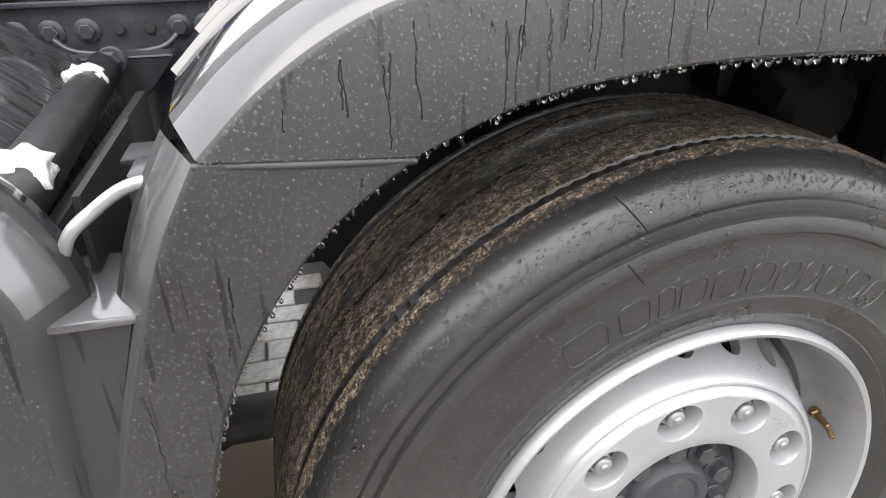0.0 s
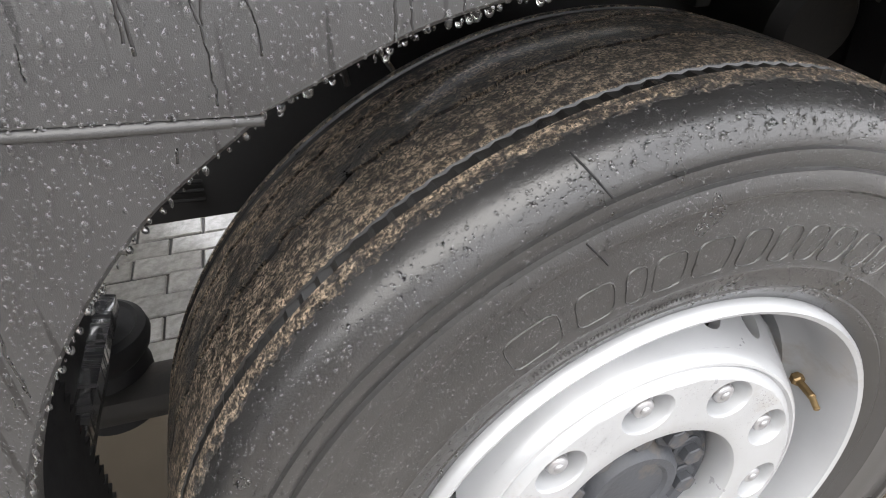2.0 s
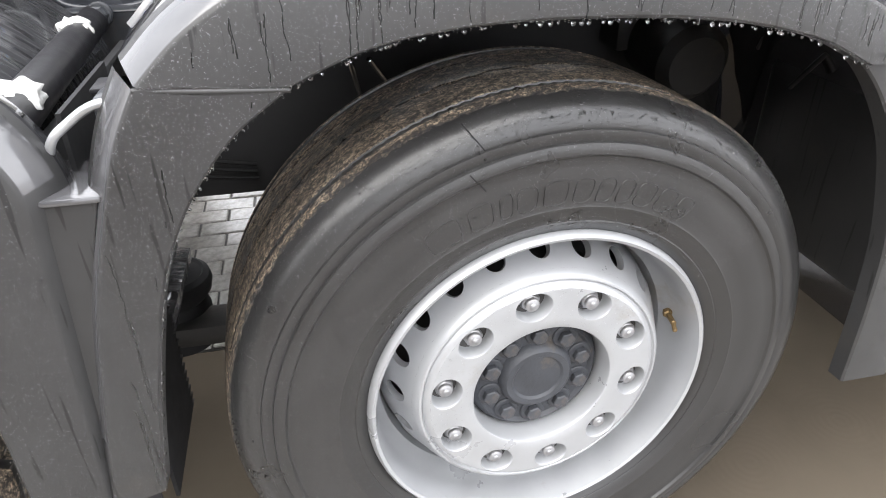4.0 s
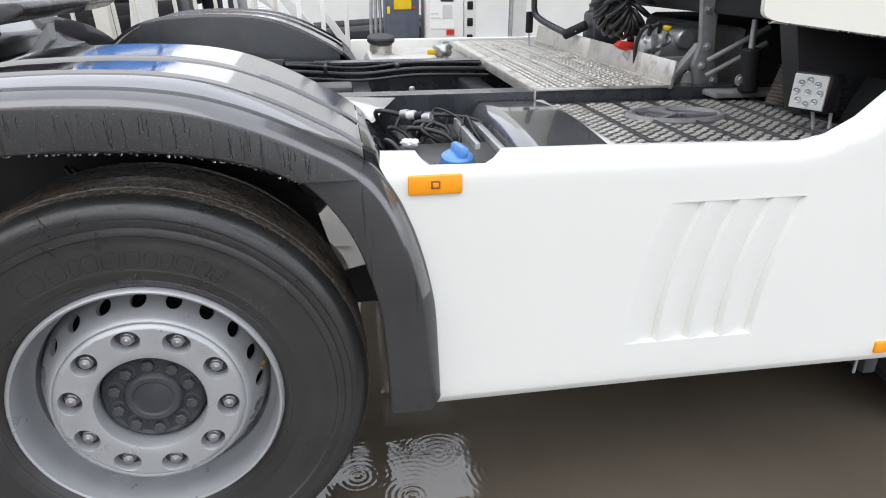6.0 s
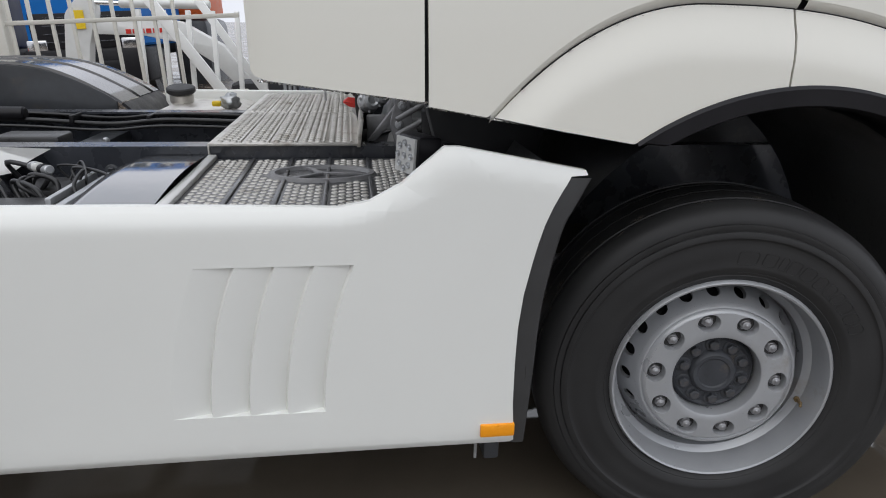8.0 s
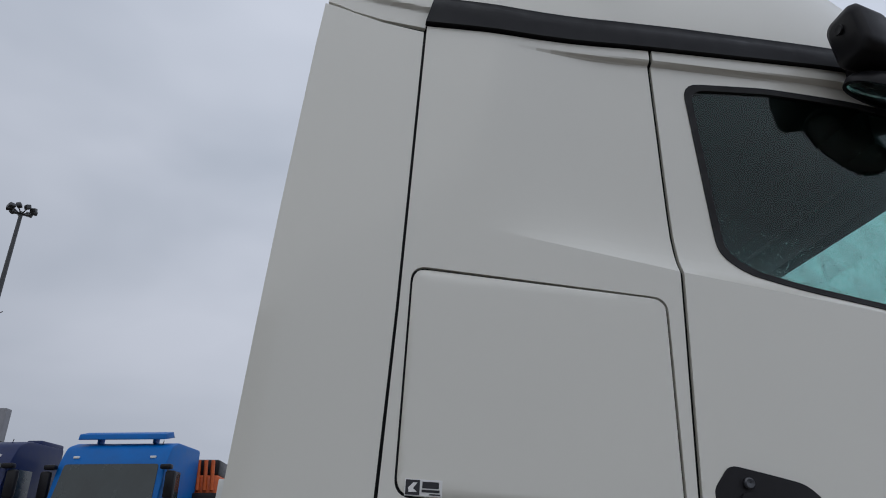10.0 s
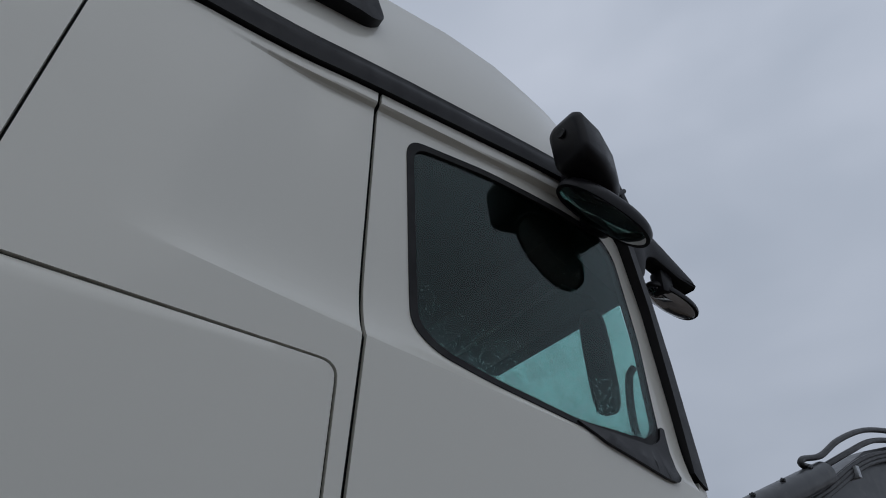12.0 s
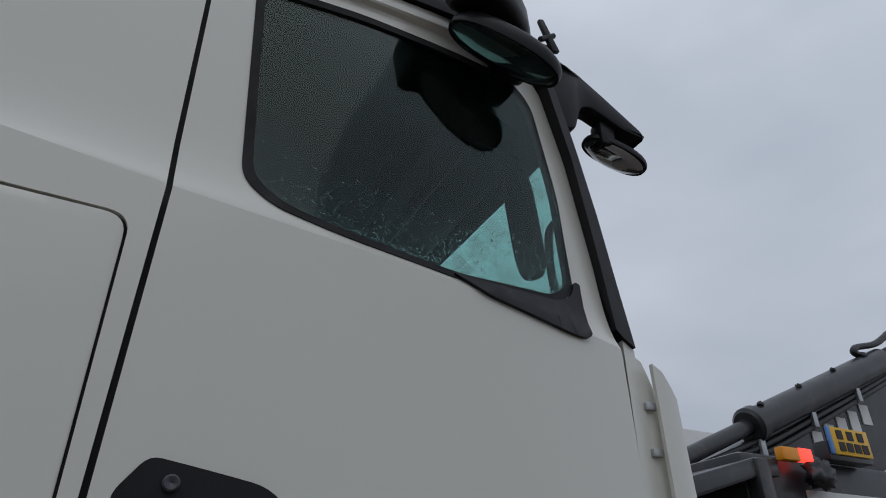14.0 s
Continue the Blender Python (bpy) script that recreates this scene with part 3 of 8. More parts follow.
# wheels: local axis y, outer side towards -y
def ring_with_holes(bm, place, n, hole_r, sub=5, depth_fn=None):
    """A band of n fields round the wheel, each with a round hole; place(theta, s) gives the point, s from 0 to 1. hole_r: (angle, s) radii.
    Returns the hole loops."""
    loops = []
    da = 2 * math.pi / n
    k = sub * 4
    for i in range(n):
        c = (i + 0.5) * da
        outer, inner = [], []
        for q in range(k):
            side, u = divmod(q, sub)
            u = u / sub
            a, s = [(-1 + 2 * u, -1), (1, -1 + 2 * u), (1 - 2 * u, 1), (-1, 1 - 2 * u)][side]
            ang = math.atan2(s, a)
            outer.append(bm.verts.new(place(c + a * da / 2, 0.5 + 0.5 * s)))
            inner.append(bm.verts.new(place(c + hole_r[0] * math.cos(ang), 0.5 + hole_r[1] * math.sin(ang))))
        for q in range(k):
            bm.faces.new((outer[q], outer[(q + 1) % k], inner[(q + 1) % k], inner[q]))
        loops.append(inner)
    return loops


def rim_bm(f=0.0, out=0.0):
    """f: wider flange; out: how far the disc stands further out."""
    bm = bmesh.new()
    T = pose(0, 0, 0, 90)
    n = 80
    # flange, bead seat and barrel
    prof = [(0.287, -0.128), (0.2865, -0.138), (0.284, -0.147), (0.2795, -0.1515), (0.2745, -0.149), (0.2725, -0.140), (0.270, -0.122), (0.2685, -0.095),
            (0.265, -0.070), (0.2605, -0.055), (0.2585, -0.03), (0.2575, 0.05), (0.262, 0.10), (0.285, 0.12), (0.299, 0.15)]
    lathe(bm, [(r + f if r > 0.263 else r, -y) for r, y in prof], n, T)

    def P(r, y, th):
        return (r * math.cos(th), y - (out if y < -0.03 else 0.0), r * math.sin(th))

    def band(a, b, m=n):
        va = [bm.verts.new(P(*a, 2 * math.pi * i / m)) for i in range(m)]
        vb = [bm.verts.new(P(*b, 2 * math.pi * i / m)) for i in range(m)]
        for i in range(m):
            bm.faces.new((va[i], va[(i + 1) % m], vb[(i + 1) % m], vb[i]))

    # conical wall with hand holes
    a, b = (0.2565, -0.020), (0.218, -0.098)
    for loop in ring_with_holes(bm, lambda th, s: P(a[0] + (b[0] - a[0]) * s, a[1] + (b[1] - a[1]) * s, th), 20, (0.074, 0.27)):
        vs = [bm.verts.new((v.co.x * 0.965, v.co.y + 0.012, v.co.z * 0.965)) for v in loop]
        for q in range(len(loop)):
            bm.faces.new((loop[q], loop[(q + 1) % len(loop)], vs[(q + 1) % len(loop)], vs[q]))
    face = [(0.218, -0.098), (0.2135, -0.107), (0.209, -0.1115), (0.206, -0.112), (0.2045, -0.1095), (0.203, -0.1085), (0.2005, -0.112), (0.1965, -0.1165), (0.1925, -0.118)]
    for p, q in zip(face, face[1:]):
        band(p, q)
    # bolt face with pockets
    a2, b2 = (0.1925, -0.118), (0.1410, -0.119)
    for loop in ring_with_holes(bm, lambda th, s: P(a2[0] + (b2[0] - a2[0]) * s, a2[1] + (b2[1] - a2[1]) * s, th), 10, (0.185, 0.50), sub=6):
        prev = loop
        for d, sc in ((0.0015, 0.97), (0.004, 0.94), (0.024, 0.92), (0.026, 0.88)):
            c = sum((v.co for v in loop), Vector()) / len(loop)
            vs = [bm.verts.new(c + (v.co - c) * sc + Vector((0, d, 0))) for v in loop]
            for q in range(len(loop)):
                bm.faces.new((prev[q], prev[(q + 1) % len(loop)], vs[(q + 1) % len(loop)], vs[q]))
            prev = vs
        # pocket bottom in the darker colour, recess shade and dirt together
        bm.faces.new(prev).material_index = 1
    for p, q in zip([(0.1410, -0.119), (0.126, -0.119), (0.121, -0.117), (0.1185, -0.112), (0.1175, -0.080)], [(0.126, -0.119), (0.121, -0.117), (0.1185, -0.112), (0.1175, -0.080), (0.1175, -0.04)]):
        band(p, q)
    bmesh.ops.remove_doubles(bm, verts=bm.verts, dist=0.0004)
    bmesh.ops.recalc_face_normals(bm, faces=bm.faces)
    return bm


TYRE_SIDE = [(0.274, -0.118), (0.282, -0.131), (0.289, -0.139), (0.302, -0.1455), (0.308, -0.1485), (0.3105, -0.1478), (0.313, -0.1495), (0.332, -0.1535), (0.338, -0.1560), (0.341, -0.1552), (0.365, -0.1580), (0.388, -0.1582), (0.396, -0.1572), (0.408, -0.1568), (0.4135, -0.1580), (0.4165, -0.1618),
             (0.4190, -0.1622), (0.4270, -0.1606), (0.4325, -0.1592), (0.4340, -0.1548), (0.4365, -0.1552), (0.4440, -0.1568), (0.4505, -0.1560), (0.4520, -0.1520), (0.4545, -0.1522), (0.464, -0.1494), (0.474, -0.1458), (0.482, -0.1408), (0.489, -0.1338), (0.4945, -0.1255), (0.4985, -0.1175)]


def tyre_side(R, bead=0.0):
    """The outer side wall as (radius, y): the bead is fitted to the rim, the shoulder to the tyre's size."""
    return [(r + bead * max(0.0, (0.332 - r) / 0.058) if r < 0.44 else 0.44 + (r - 0.44) * (R - 0.44) / 0.067, y) for r, y in TYRE_SIDE]


def tyre_bm(R=0.507, lug=False, bead=0.0):
    """Running surface with an outer groove full of stone ejectors and two crooked grooves; ridged side walls."""
    n = 504
    prof = [(r, y, 0) for r, y in tyre_side(R, bead)]
    grooves = [(-0.0935, 0.0090, 2), (-0.018, 0.0030, 1), (0.055, 0.0030, 1), (0.0935, 0.0090, 2)]
    yy = -0.1095
    for g, w, kind in grooves:
        for y in np.linspace(yy, g - w - 0.003, 4):
            prof.append((R - 0.0065 * (y / 0.13) ** 2, y, 0))
        top = R - 0.0065 * (g / 0.13) ** 2
        dp = 0.0075 if kind == 1 else 0.0042
        prof += [(top, g - w, 1 if kind == 1 else 0), (top - dp, g - w * 0.85, kind), (top - dp, g + w * 0.85, kind), (top, g + w, 1 if kind == 1 else 0)]
        yy = g + w + 0.003
    for y in np.linspace(yy, 0.110, 3):
        prof.append((R - 0.0065 * (y / 0.13) ** 2, y, 0))
    prof += [(r, -y, 0) for r, y, _ in reversed(prof[:len(TYRE_SIDE)])]
    bm = bmesh.new()
    rings = []
    for i in range(n):
        th = 2 * math.pi * i / n
        zig = 0.0026 * math.sin(2 * math.pi * i / 12.0) + 0.0016 * (1 if (i // 3) % 2 else -1)
        ring = []
        for r, y, g in prof:
            rr = r + (0.0011 * (i % 3) if g == 2 and y < 0 else 0.0)
            if lug and r > 0.478 and i % 24 in (0, 1, 2, 3, 4, 5) and abs(y) > 0.045:
                rr = r - 0.016
            ring.append(bm.verts.new((rr * math.cos(th), y + (zig if g == 1 else 0), rr * math.sin(th))))
        rings.append(ring)
    m = len(prof)
    for i in range(n):
        a, b = rings[i], rings[(i + 1) % n]
        for j in range(m - 1):
            bm.faces.new((a[j], b[j], b[j + 1], a[j + 1]))
    bmesh.ops.recalc_face_normals(bm, faces=bm.faces)
    return bm


WALL = np.array(tyre_side(0.5, 0.007))


def wall_y(r):
    return float(np.interp(r, WALL[:, 0], WALL[:, 1]))


def mark_meshes(start, widths, r0=0.345, r1=0.383):
    """The raised maker's mark on the side wall as plain slanted blocks, each a thin raised outline with rounded corners."""
    made = []
    a_deg = start
    for w_deg in widths:
        bm = bmesh.new()
        w = radians(w_deg) * 0.364
        h = r1 - r0
        c = [(0.0, 0.0), (w * 0.80, 0.0), (w * 0.80 + 0.004, h), (0.004, h)]
        loop = dense_poly(round_poly(c, 0.010, 3), 0.008)
        mx_, mz = sum(p[0] for p in loop) / len(loop), h / 2
        ins = [(x + (mx_ - x) * 0.0015 / max(0.004, abs(mx_ - x)), z + (mz - z) * 0.0015 / max(0.004, abs(mz - z))) for x, z in loop]

        def P(q, up):
            a = radians(a_deg) - q[0] / 0.364
            r = r0 + q[1]
            return (r * math.cos(a), wall_y(r) + 0.0006 - up, r * math.sin(a))

        k = len(loop)
        vo = [bm.verts.new(P(q, 0.0)) for q in loop]
        vt = [bm.verts.new(P(((q[0] + u[0]) / 2, (q[1] + u[1]) / 2), 0.0017)) for q, u in zip(loop, ins)]
        vi = [bm.verts.new(P(q, 0.0)) for q in ins]
        for q in range(k):
            e = (q + 1) % k
            bm.faces.new((vo[q], vo[e], vt[e], vt[q]))
            bm.faces.new((vt[q], vt[e], vi[e], vi[q]))
        a_deg -= w_deg
        bmesh.ops.recalc_face_normals(bm, faces=bm.faces)
        made.append(mesh_of("raised_mark", bm, M_TYRE, 30))
    return made


def rib_marks_bm(start, count, r, seed):
    """Tiny raised strokes of the small print, too small to read."""
    bm = bmesh.new()
    g = random.Random(seed)
    a = start
    y = wall_y(r + 0.002)
    for _ in range(count):
        w = g.uniform(0.0008, 0.0026)
        h = g.choice((0.0024, 0.0032, 0.0032))
        box(bm, 0, w, -0.0007, 0.001, 0, h, 0.0, pose(0, 0, 0, 0, 90 - a, 0) @ pose(0, y, r))
        a -= math.degrees((w + g.uniform(0.0012, 0.003)) / r)
    return bm


def nut_bm():
    bm = bmesh.new()
    lathe(bm, [(0.0195, 0), (0.0195, 0.004), (0.018, 0.006)], 24, None, cap=True)
    lathe(bm, [(0.014, -0.05), (0.014, 0.001)], 14, None, cap=True)
    lathe(bm, [(0.0165, 0.005), (0.0165, 0.022), (0.0145, 0.0255)], 6, None, cap=True)
    lathe(bm, [(0.0118, 0.024), (0.0118, 0.031), (0.0095, 0.033)], 16, None, cap=True)
    lathe(bm, [(0.0060, 0.0325), (0.0060, 0.0345)], 10, None, cap=True)
    return bm


def hub_bm():
    bm = bmesh.new()
    T = pose(0, 0, 0, 90)
    lathe(bm, [(0.1168, 0.030), (0.1165, 0.070), (0.110, 0.082), (0.104, 0.086), (0.098, 0.080), (0.066, 0.080), (0.062, 0.092), (0.056, 0.097), (0.046, 0.096), (0.042, 0.092), (0.0, 0.092)], 56, T)
    bmesh.ops.recalc_face_normals(bm, faces=bm.faces)
    return bm


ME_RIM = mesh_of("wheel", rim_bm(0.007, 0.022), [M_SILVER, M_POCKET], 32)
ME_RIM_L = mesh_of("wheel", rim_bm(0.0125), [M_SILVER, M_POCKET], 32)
ME_TYRE_L = mesh_of("tyre", tyre_bm(bead=0.0125), M_TYREDULL, 40)
ME_TYRE = mesh_of("tyre", tyre_bm(0.500, bead=0.007), M_TYRE, 26)
ME_TYRE_LUG = mesh_of("tyre", tyre_bm(lug=True), M_TYREMUD, 40)
ME_MARKS = mark_meshes(113.5, (10.0, 7.0, 3.9, 6.0, 7.0, 5.6, 5.0, 4.8, 6.0, 5.8, 5.0))
ME_PRINT = mesh_of("small_print", rib_marks_bm(112, 40, 0.3215, 3), M_TYRE, 30)
ME_NUT = mesh_of("wheel_nut", nut_bm(), M_NUT, 30)
def hub_bolt_bm():
    bm = bmesh.new()
    hexbolt(bm, (0, 0, 0), (0, -1, 0), 0.0145, 0.016)
    return bm


def backing_bm():
    """Dark backing added behind the disc so that the hand holes look shaded."""
    bm = bmesh.new()
    lathe(bm, [(0.10, 0.068), (0.200, 0.068), (0.205, 0.02), (0.235, -0.015), (0.250, 0.0), (0.250, -0.08), (0.10, -0.10)], 40, pose(0, 0, 0, 90))
    bmesh.ops.recalc_face_normals(bm, faces=bm.faces)
    return bm


ME_HUBBOLT = mesh_of("hub_bolt", hub_bolt_bm(), M_HUB, 30)
ME_BACK = mesh_of("hole_shade_backing", backing_bm(), M_BLACK, 30)
ME_HUB = mesh_of("hub", hub_bm(), M_HUB, 35)


def valve_bm():
    bm = bmesh.new()
    rod(bm, (0.264, -0.080, 0.014), (0.256, -0.112, 0.018), 0.0050, 10)
    rod(bm, (0.256, -0.110, 0.018), (0.250, -0.126, 0.014), 0.0040, 10)
    rod(bm, (0.267, -0.072, 0.014), (0.262, -0.084, 0.014), 0.0085, 6)
    return bm


ME_VALVE = mesh_of("valve", valve_bm(), M_BRASS)


def wheel(at, turn=0.0, spin=0.0, lug=False, label="", large=False):
    m = Matrix.Translation(at) @ pose(0, 0, 0, 0, 0, turn) @ pose(0, 0, 0, 0, spin, 0)
    out = 0.0 if large else 0.022
    w = part("wheel", None, None, truck, label or "silver steel disc wheel with ten hand holes", me=ME_RIM_L if large else ME_RIM, m=m)
    part("tyre", None, None, w, "wet black tyre with earth on its tread" if not lug else "muddy block-pattern tyre", me=ME_TYRE_LUG if lug else ME_TYRE_L if large else ME_TYRE, m=m)
    for me_mark in ME_MARKS:
        part("raised_mark", None, None, w, me=me_mark, m=m)
    tagged(part("small_print", None, None, w, me=ME_PRINT, m=m), kind="stuff")
    part("hub", None, None, w, "dark grey hub with ten bolts", me=ME_HUB, m=m @ Matrix.Translation((0, -out, 0)))
    part("valve", None, None, w, "brass valve", me=ME_VALVE, m=m)
    part("hole_shade_backing", None, None, w, me=ME_BACK, m=m)
    for i in range(10):
        a = 2 * math.pi * (i + 0.25) / 10
        part("hub_bolt", None, None, w, me=ME_HUBBOLT, m=m @ Matrix.Translation((0.084 * math.cos(a), -0.079 - out, 0.084 * math.sin(a))))
    for i in range(10):
        a = 2 * math.pi * (i + 0.5) / 10
        part("wheel_nut", None, None, w, me=ME_NUT, m=m @ Matrix.Translation((0.1668 * math.cos(a), -0.0795 - out, 0.1668 * math.sin(a))) @ pose(0, 0, 0, 90, 0, 0) @ pose(0, 0, 0, 0, 0, i * 37))
    return w


wheel((-0.007, 0.136, 0.490), turn=3.0, spin=-9)
wheel((2.549, 0.238, 0.498), turn=-10.0, spin=21, large=True)
wheel((-1.31, 0.11, 0.495), lug=True)
for xx, lugged in ((0, False), (2.555, False), (-1.31, True)):
    wheel((xx, 2.39, 0.495), turn=180, lug=lugged)


# mudguards: a face, a lit bevel and a ribbed top swept along an arch
def guard_bm(inner, outer, n, y_face, y_back, ribs=(), rise=0.0, mirror=False, drop=None):
    I, O = along(inner, n), along(outer, n)
    bm = bmesh.new()
    rows = []
    for k in range(n):
        i, o = I[k], O[k]
        d = (o - i)
        d /= max(1e-6, np.linalg.norm(d))
        # outward normal of the outer line
        tg = O[min(k + 1, n - 1)] - O[max(k - 1, 0)]
        nn = np.array([-tg[1], tg[0]])
        nn /= max(1e-6, np.linalg.norm(nn))
        if np.dot(nn, d) < 0:
            nn = -nn
        sec = [(i - d * 0.0, y_face + 0.030), (i + d * 0.002, y_face + 0.003), (i + d * 0.006, y_face), (o - d * 0.004, y_face), (o + nn * 0.002, y_face + 0.003), (o + nn * 0.024, y_face + 0.040), (o + nn * 0.029, y_face + 0.052)]
        last = o + nn * 0.031
        if drop:
            low = last - nn * drop(o[0], o[1])
            sec += [(last, y_face + 0.066), (last * 0.7 + low * 0.3, y_face + 0.072), (low, y_face + 0.080)]
            last = low
        rise_k = rise * (1.0 if k < n * 0.5 else smooth01((n - 1 - k) / (n * 0.40)))
        for ry in ribs:
            sec += [(last + nn * rise_k * 0.5, ry - 0.007), (last + nn * (rise_k * 0.5 + 0.006), ry - 0.003), (last + nn * (rise_k * 0.5 + 0.006), ry + 0.003), (last + nn * rise_k * 0.5, ry + 0.007)]
        sec += [(last + nn * rise_k, y_back), (last - nn * 0.012 + nn * rise_k, y_back + 0.004)]
        rows.append([bm.verts.new((p[0], 2.5 - y if mirror else y, p[1])) for p, y in sec])
    for a, b in zip(rows, rows[1:]):
        for j in range(len(a) - 1):
            bm.faces.new((a[j], b[j], b[j + 1], a[j + 1]))
    bmesh.ops.recalc_face_normals(bm, faces=bm.faces)
    return bm


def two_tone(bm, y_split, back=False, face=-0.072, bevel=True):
    """Second material on the wet top sheet; bevel faces get the sky sheen colour."""
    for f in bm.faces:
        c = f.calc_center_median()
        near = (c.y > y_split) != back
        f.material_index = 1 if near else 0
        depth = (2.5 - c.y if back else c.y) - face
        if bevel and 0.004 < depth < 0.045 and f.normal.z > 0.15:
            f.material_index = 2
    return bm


A_IN = [(-0.340, 1.038), (-0.25, 1.072), (-0.17, 1.084), (0.01, 1.087), (0.207, 1.068), (0.30, 1.045), (0.372, 1.013)]
A_OUT = [(-0.495, 1.048), (-0.45, 1.090), (-0.374, 1.136), (-0.285, 1.160), (-0.157, 1.170), (0.0, 1.171), (0.10, 1.165), (0.188, 1.151), (0.320, 1.106), (0.400, 1.067), (0.450, 1.040), (0.487, 1.014)]
AL_IN = [(-0.341, 1.0362), (-0.404, 0.990), (-0.461, 0.922), (-0.506, 0.835), (-0.539, 0.715), (-0.563, 0.600), (-0.583, 0.478)]
AL_OUT = [(-0.4975, 1.0457), (-0.523, 1.000), (-0.564, 0.889), (-0.597, 0.780), (-0.618, 0.678), (-0.640, 0.560), (-0.656, 0.458)]
AR_IN = [(0.372, 1.013), (0.400, 0.986), (0.428, 0.952), (0.467, 0.890), (0.500, 0.800), (0.520, 0.720), (0.532, 0.600), (0.537, 0.440)]
AR_OUT = [(0.487, 1.0140), (0.514, 0.988), (0.540, 0.950), (0.572, 0.880), (0.600, 0.790), (0.618, 0.700), (0.627, 0.560), (0.632, 0.440)]
R_IN = [(-0.757, 0.470), (-0.755, 0.648), (-0.765, 0.778), (-0.789, 0.868), (-0.830, 0.950), (-0.90, 1.015), (-1.00, 1.062), (-1.14, 1.085), (-1.31, 1.09), (-1.48, 1.085), (-1.62, 1.062), (-1.72, 1.01), (-1.80, 0.92), (-1.85, 0.80), (-1.86, 0.47)]
R_OUT = [(-0.662, 0.470), (-0.645, 0.724), (-0.634, 0.884), (-0.630, 0.935), (-0.652, 0.995), (-0.70, 1.045), (-0.78, 1.100), (-0.90, 1.140), (-1.05, 1.162), (-1.31, 1.172), (-1.57, 1.162), (-1.75, 1.12), (-1.88, 1.04), (-1.96, 0.90), (-1.97, 0.47)]
YF = -0.072


def r_drop(x, z):
    """The rear mudguard's top sheet steps down in front of two cross ribs."""
    if z < 0.5 or x < -1.3:
        return 0.0
    d = 0.088 * smooth01((x + 1.10) / 0.22)
    for c in (-0.955, -0.900):
        d -= 0.010 * max(0.0, 1 - ((x - c) / 0.012) ** 2)
    return d


for mirrored, y_split in ((False, -0.025), (True, 2.525)):
    sidewards = "far side " if mirrored else ""
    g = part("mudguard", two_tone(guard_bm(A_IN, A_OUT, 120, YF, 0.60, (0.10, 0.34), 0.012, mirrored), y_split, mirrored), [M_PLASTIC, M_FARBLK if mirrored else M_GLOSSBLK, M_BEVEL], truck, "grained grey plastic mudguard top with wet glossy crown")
    if not mirrored:
        part("mudguard_leg", two_tone(guard_bm(AL_IN, AL_OUT, 70, YF, 0.14, (), 0, mirrored), y_split + 0.03, mirrored), [M_PLASTIC, M_PLASTIC, M_BEVEL], g, "grained grey plastic mudguard leg")
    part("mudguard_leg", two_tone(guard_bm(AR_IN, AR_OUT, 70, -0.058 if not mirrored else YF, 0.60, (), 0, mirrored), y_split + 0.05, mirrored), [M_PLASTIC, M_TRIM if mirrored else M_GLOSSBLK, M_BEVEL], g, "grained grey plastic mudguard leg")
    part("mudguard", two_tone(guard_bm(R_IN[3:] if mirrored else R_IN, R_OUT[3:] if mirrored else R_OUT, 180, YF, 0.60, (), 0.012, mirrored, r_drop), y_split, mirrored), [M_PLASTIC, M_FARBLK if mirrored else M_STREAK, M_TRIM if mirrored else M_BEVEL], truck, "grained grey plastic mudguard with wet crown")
    if mirrored:
        arch = [(p[0], p[1] + 0.030) for p in along(A_OUT, 40)]
        part("inner_wall", prism_bm(arch + [(0.487, 0.93), (-0.495, 0.93)], 1.880, 1.892, "y", 0.002), M_FRAME, g, "dark inner wall of the far mudguard")
# rounded lip on top of the leg, below the joint
tube("joint_lip", [(-0.499, YF + 0.004, 1.0445), (-0.44, YF + 0.001, 1.0408), (-0.39, YF + 0.001, 1.0378), (-0.343, YF + 0.003, 1.0345)], 0.0032, M_PLASTIC, truck, "wet rounded lip of the mudguard leg")
# filler between the two legs and its small step
fill = sheet("mudguard_filler", [(-0.664, 0.470), (-0.645, 0.724), (-0.630, 0.925), (-0.565, 0.925), (-0.585, 0.86), (-0.615, 0.70), (-0.652, 0.470)], lambda x, z: -0.055, M_PLASTIC, truck, "grey plastic filler between mudguards", sx=0.2, sz=0.2)
part("ledge", boxm(-0.640, -0.560, -0.060, 0.06, 0.922, 0.930, 0.003), M_BEVEL, fill)
part("inner_flap", boxm(-0.66, -0.645, 0.0, 0.62, 0.40, 0.95, 0.003), M_BLACK, fill)
# rubber tongue under the legs
part("rubber_tongue", boxm(-0.655, -0.60, -0.055, -0.045, 0.33, 0.47, 0.003, pose(0, 0, 0, 0, 0, 0)), M_RUBSEAL, fill)


def flap_bm():
    """A rubber spray flap with a row of teeth along its edge."""
    bm = bmesh.new()
    pts = [(0.02, 1.0), (0.02, 0.36)]
    for i in range(26):
        z = 0.36 + i * 0.018
        pts += [(0.25, z), (0.225, z + 0.009)]
    pts += [(0.25, 0.84), (0.25, 1.0)]
    va = [bm.verts.new((-0.600 - 0.10 * (1.0 - z) * 0.0, y, z)) for y, z in pts]
    vb = [bm.verts.new((-0.606, y, z)) for y, z in pts]
    bm.faces.new(va)
    bm.faces.new(list(reversed(vb)))
    for i in range(len(va)):
        bm.faces.new((va[i], vb[i], vb[(i + 1) % len(va)], va[(i + 1) % len(va)]))
    bmesh.ops.recalc_face_normals(bm, faces=bm.faces)
    return bm


part("toothed_flap", flap_bm(), M_RUBSEAL, fill, "black rubber spray flap with toothed edge")

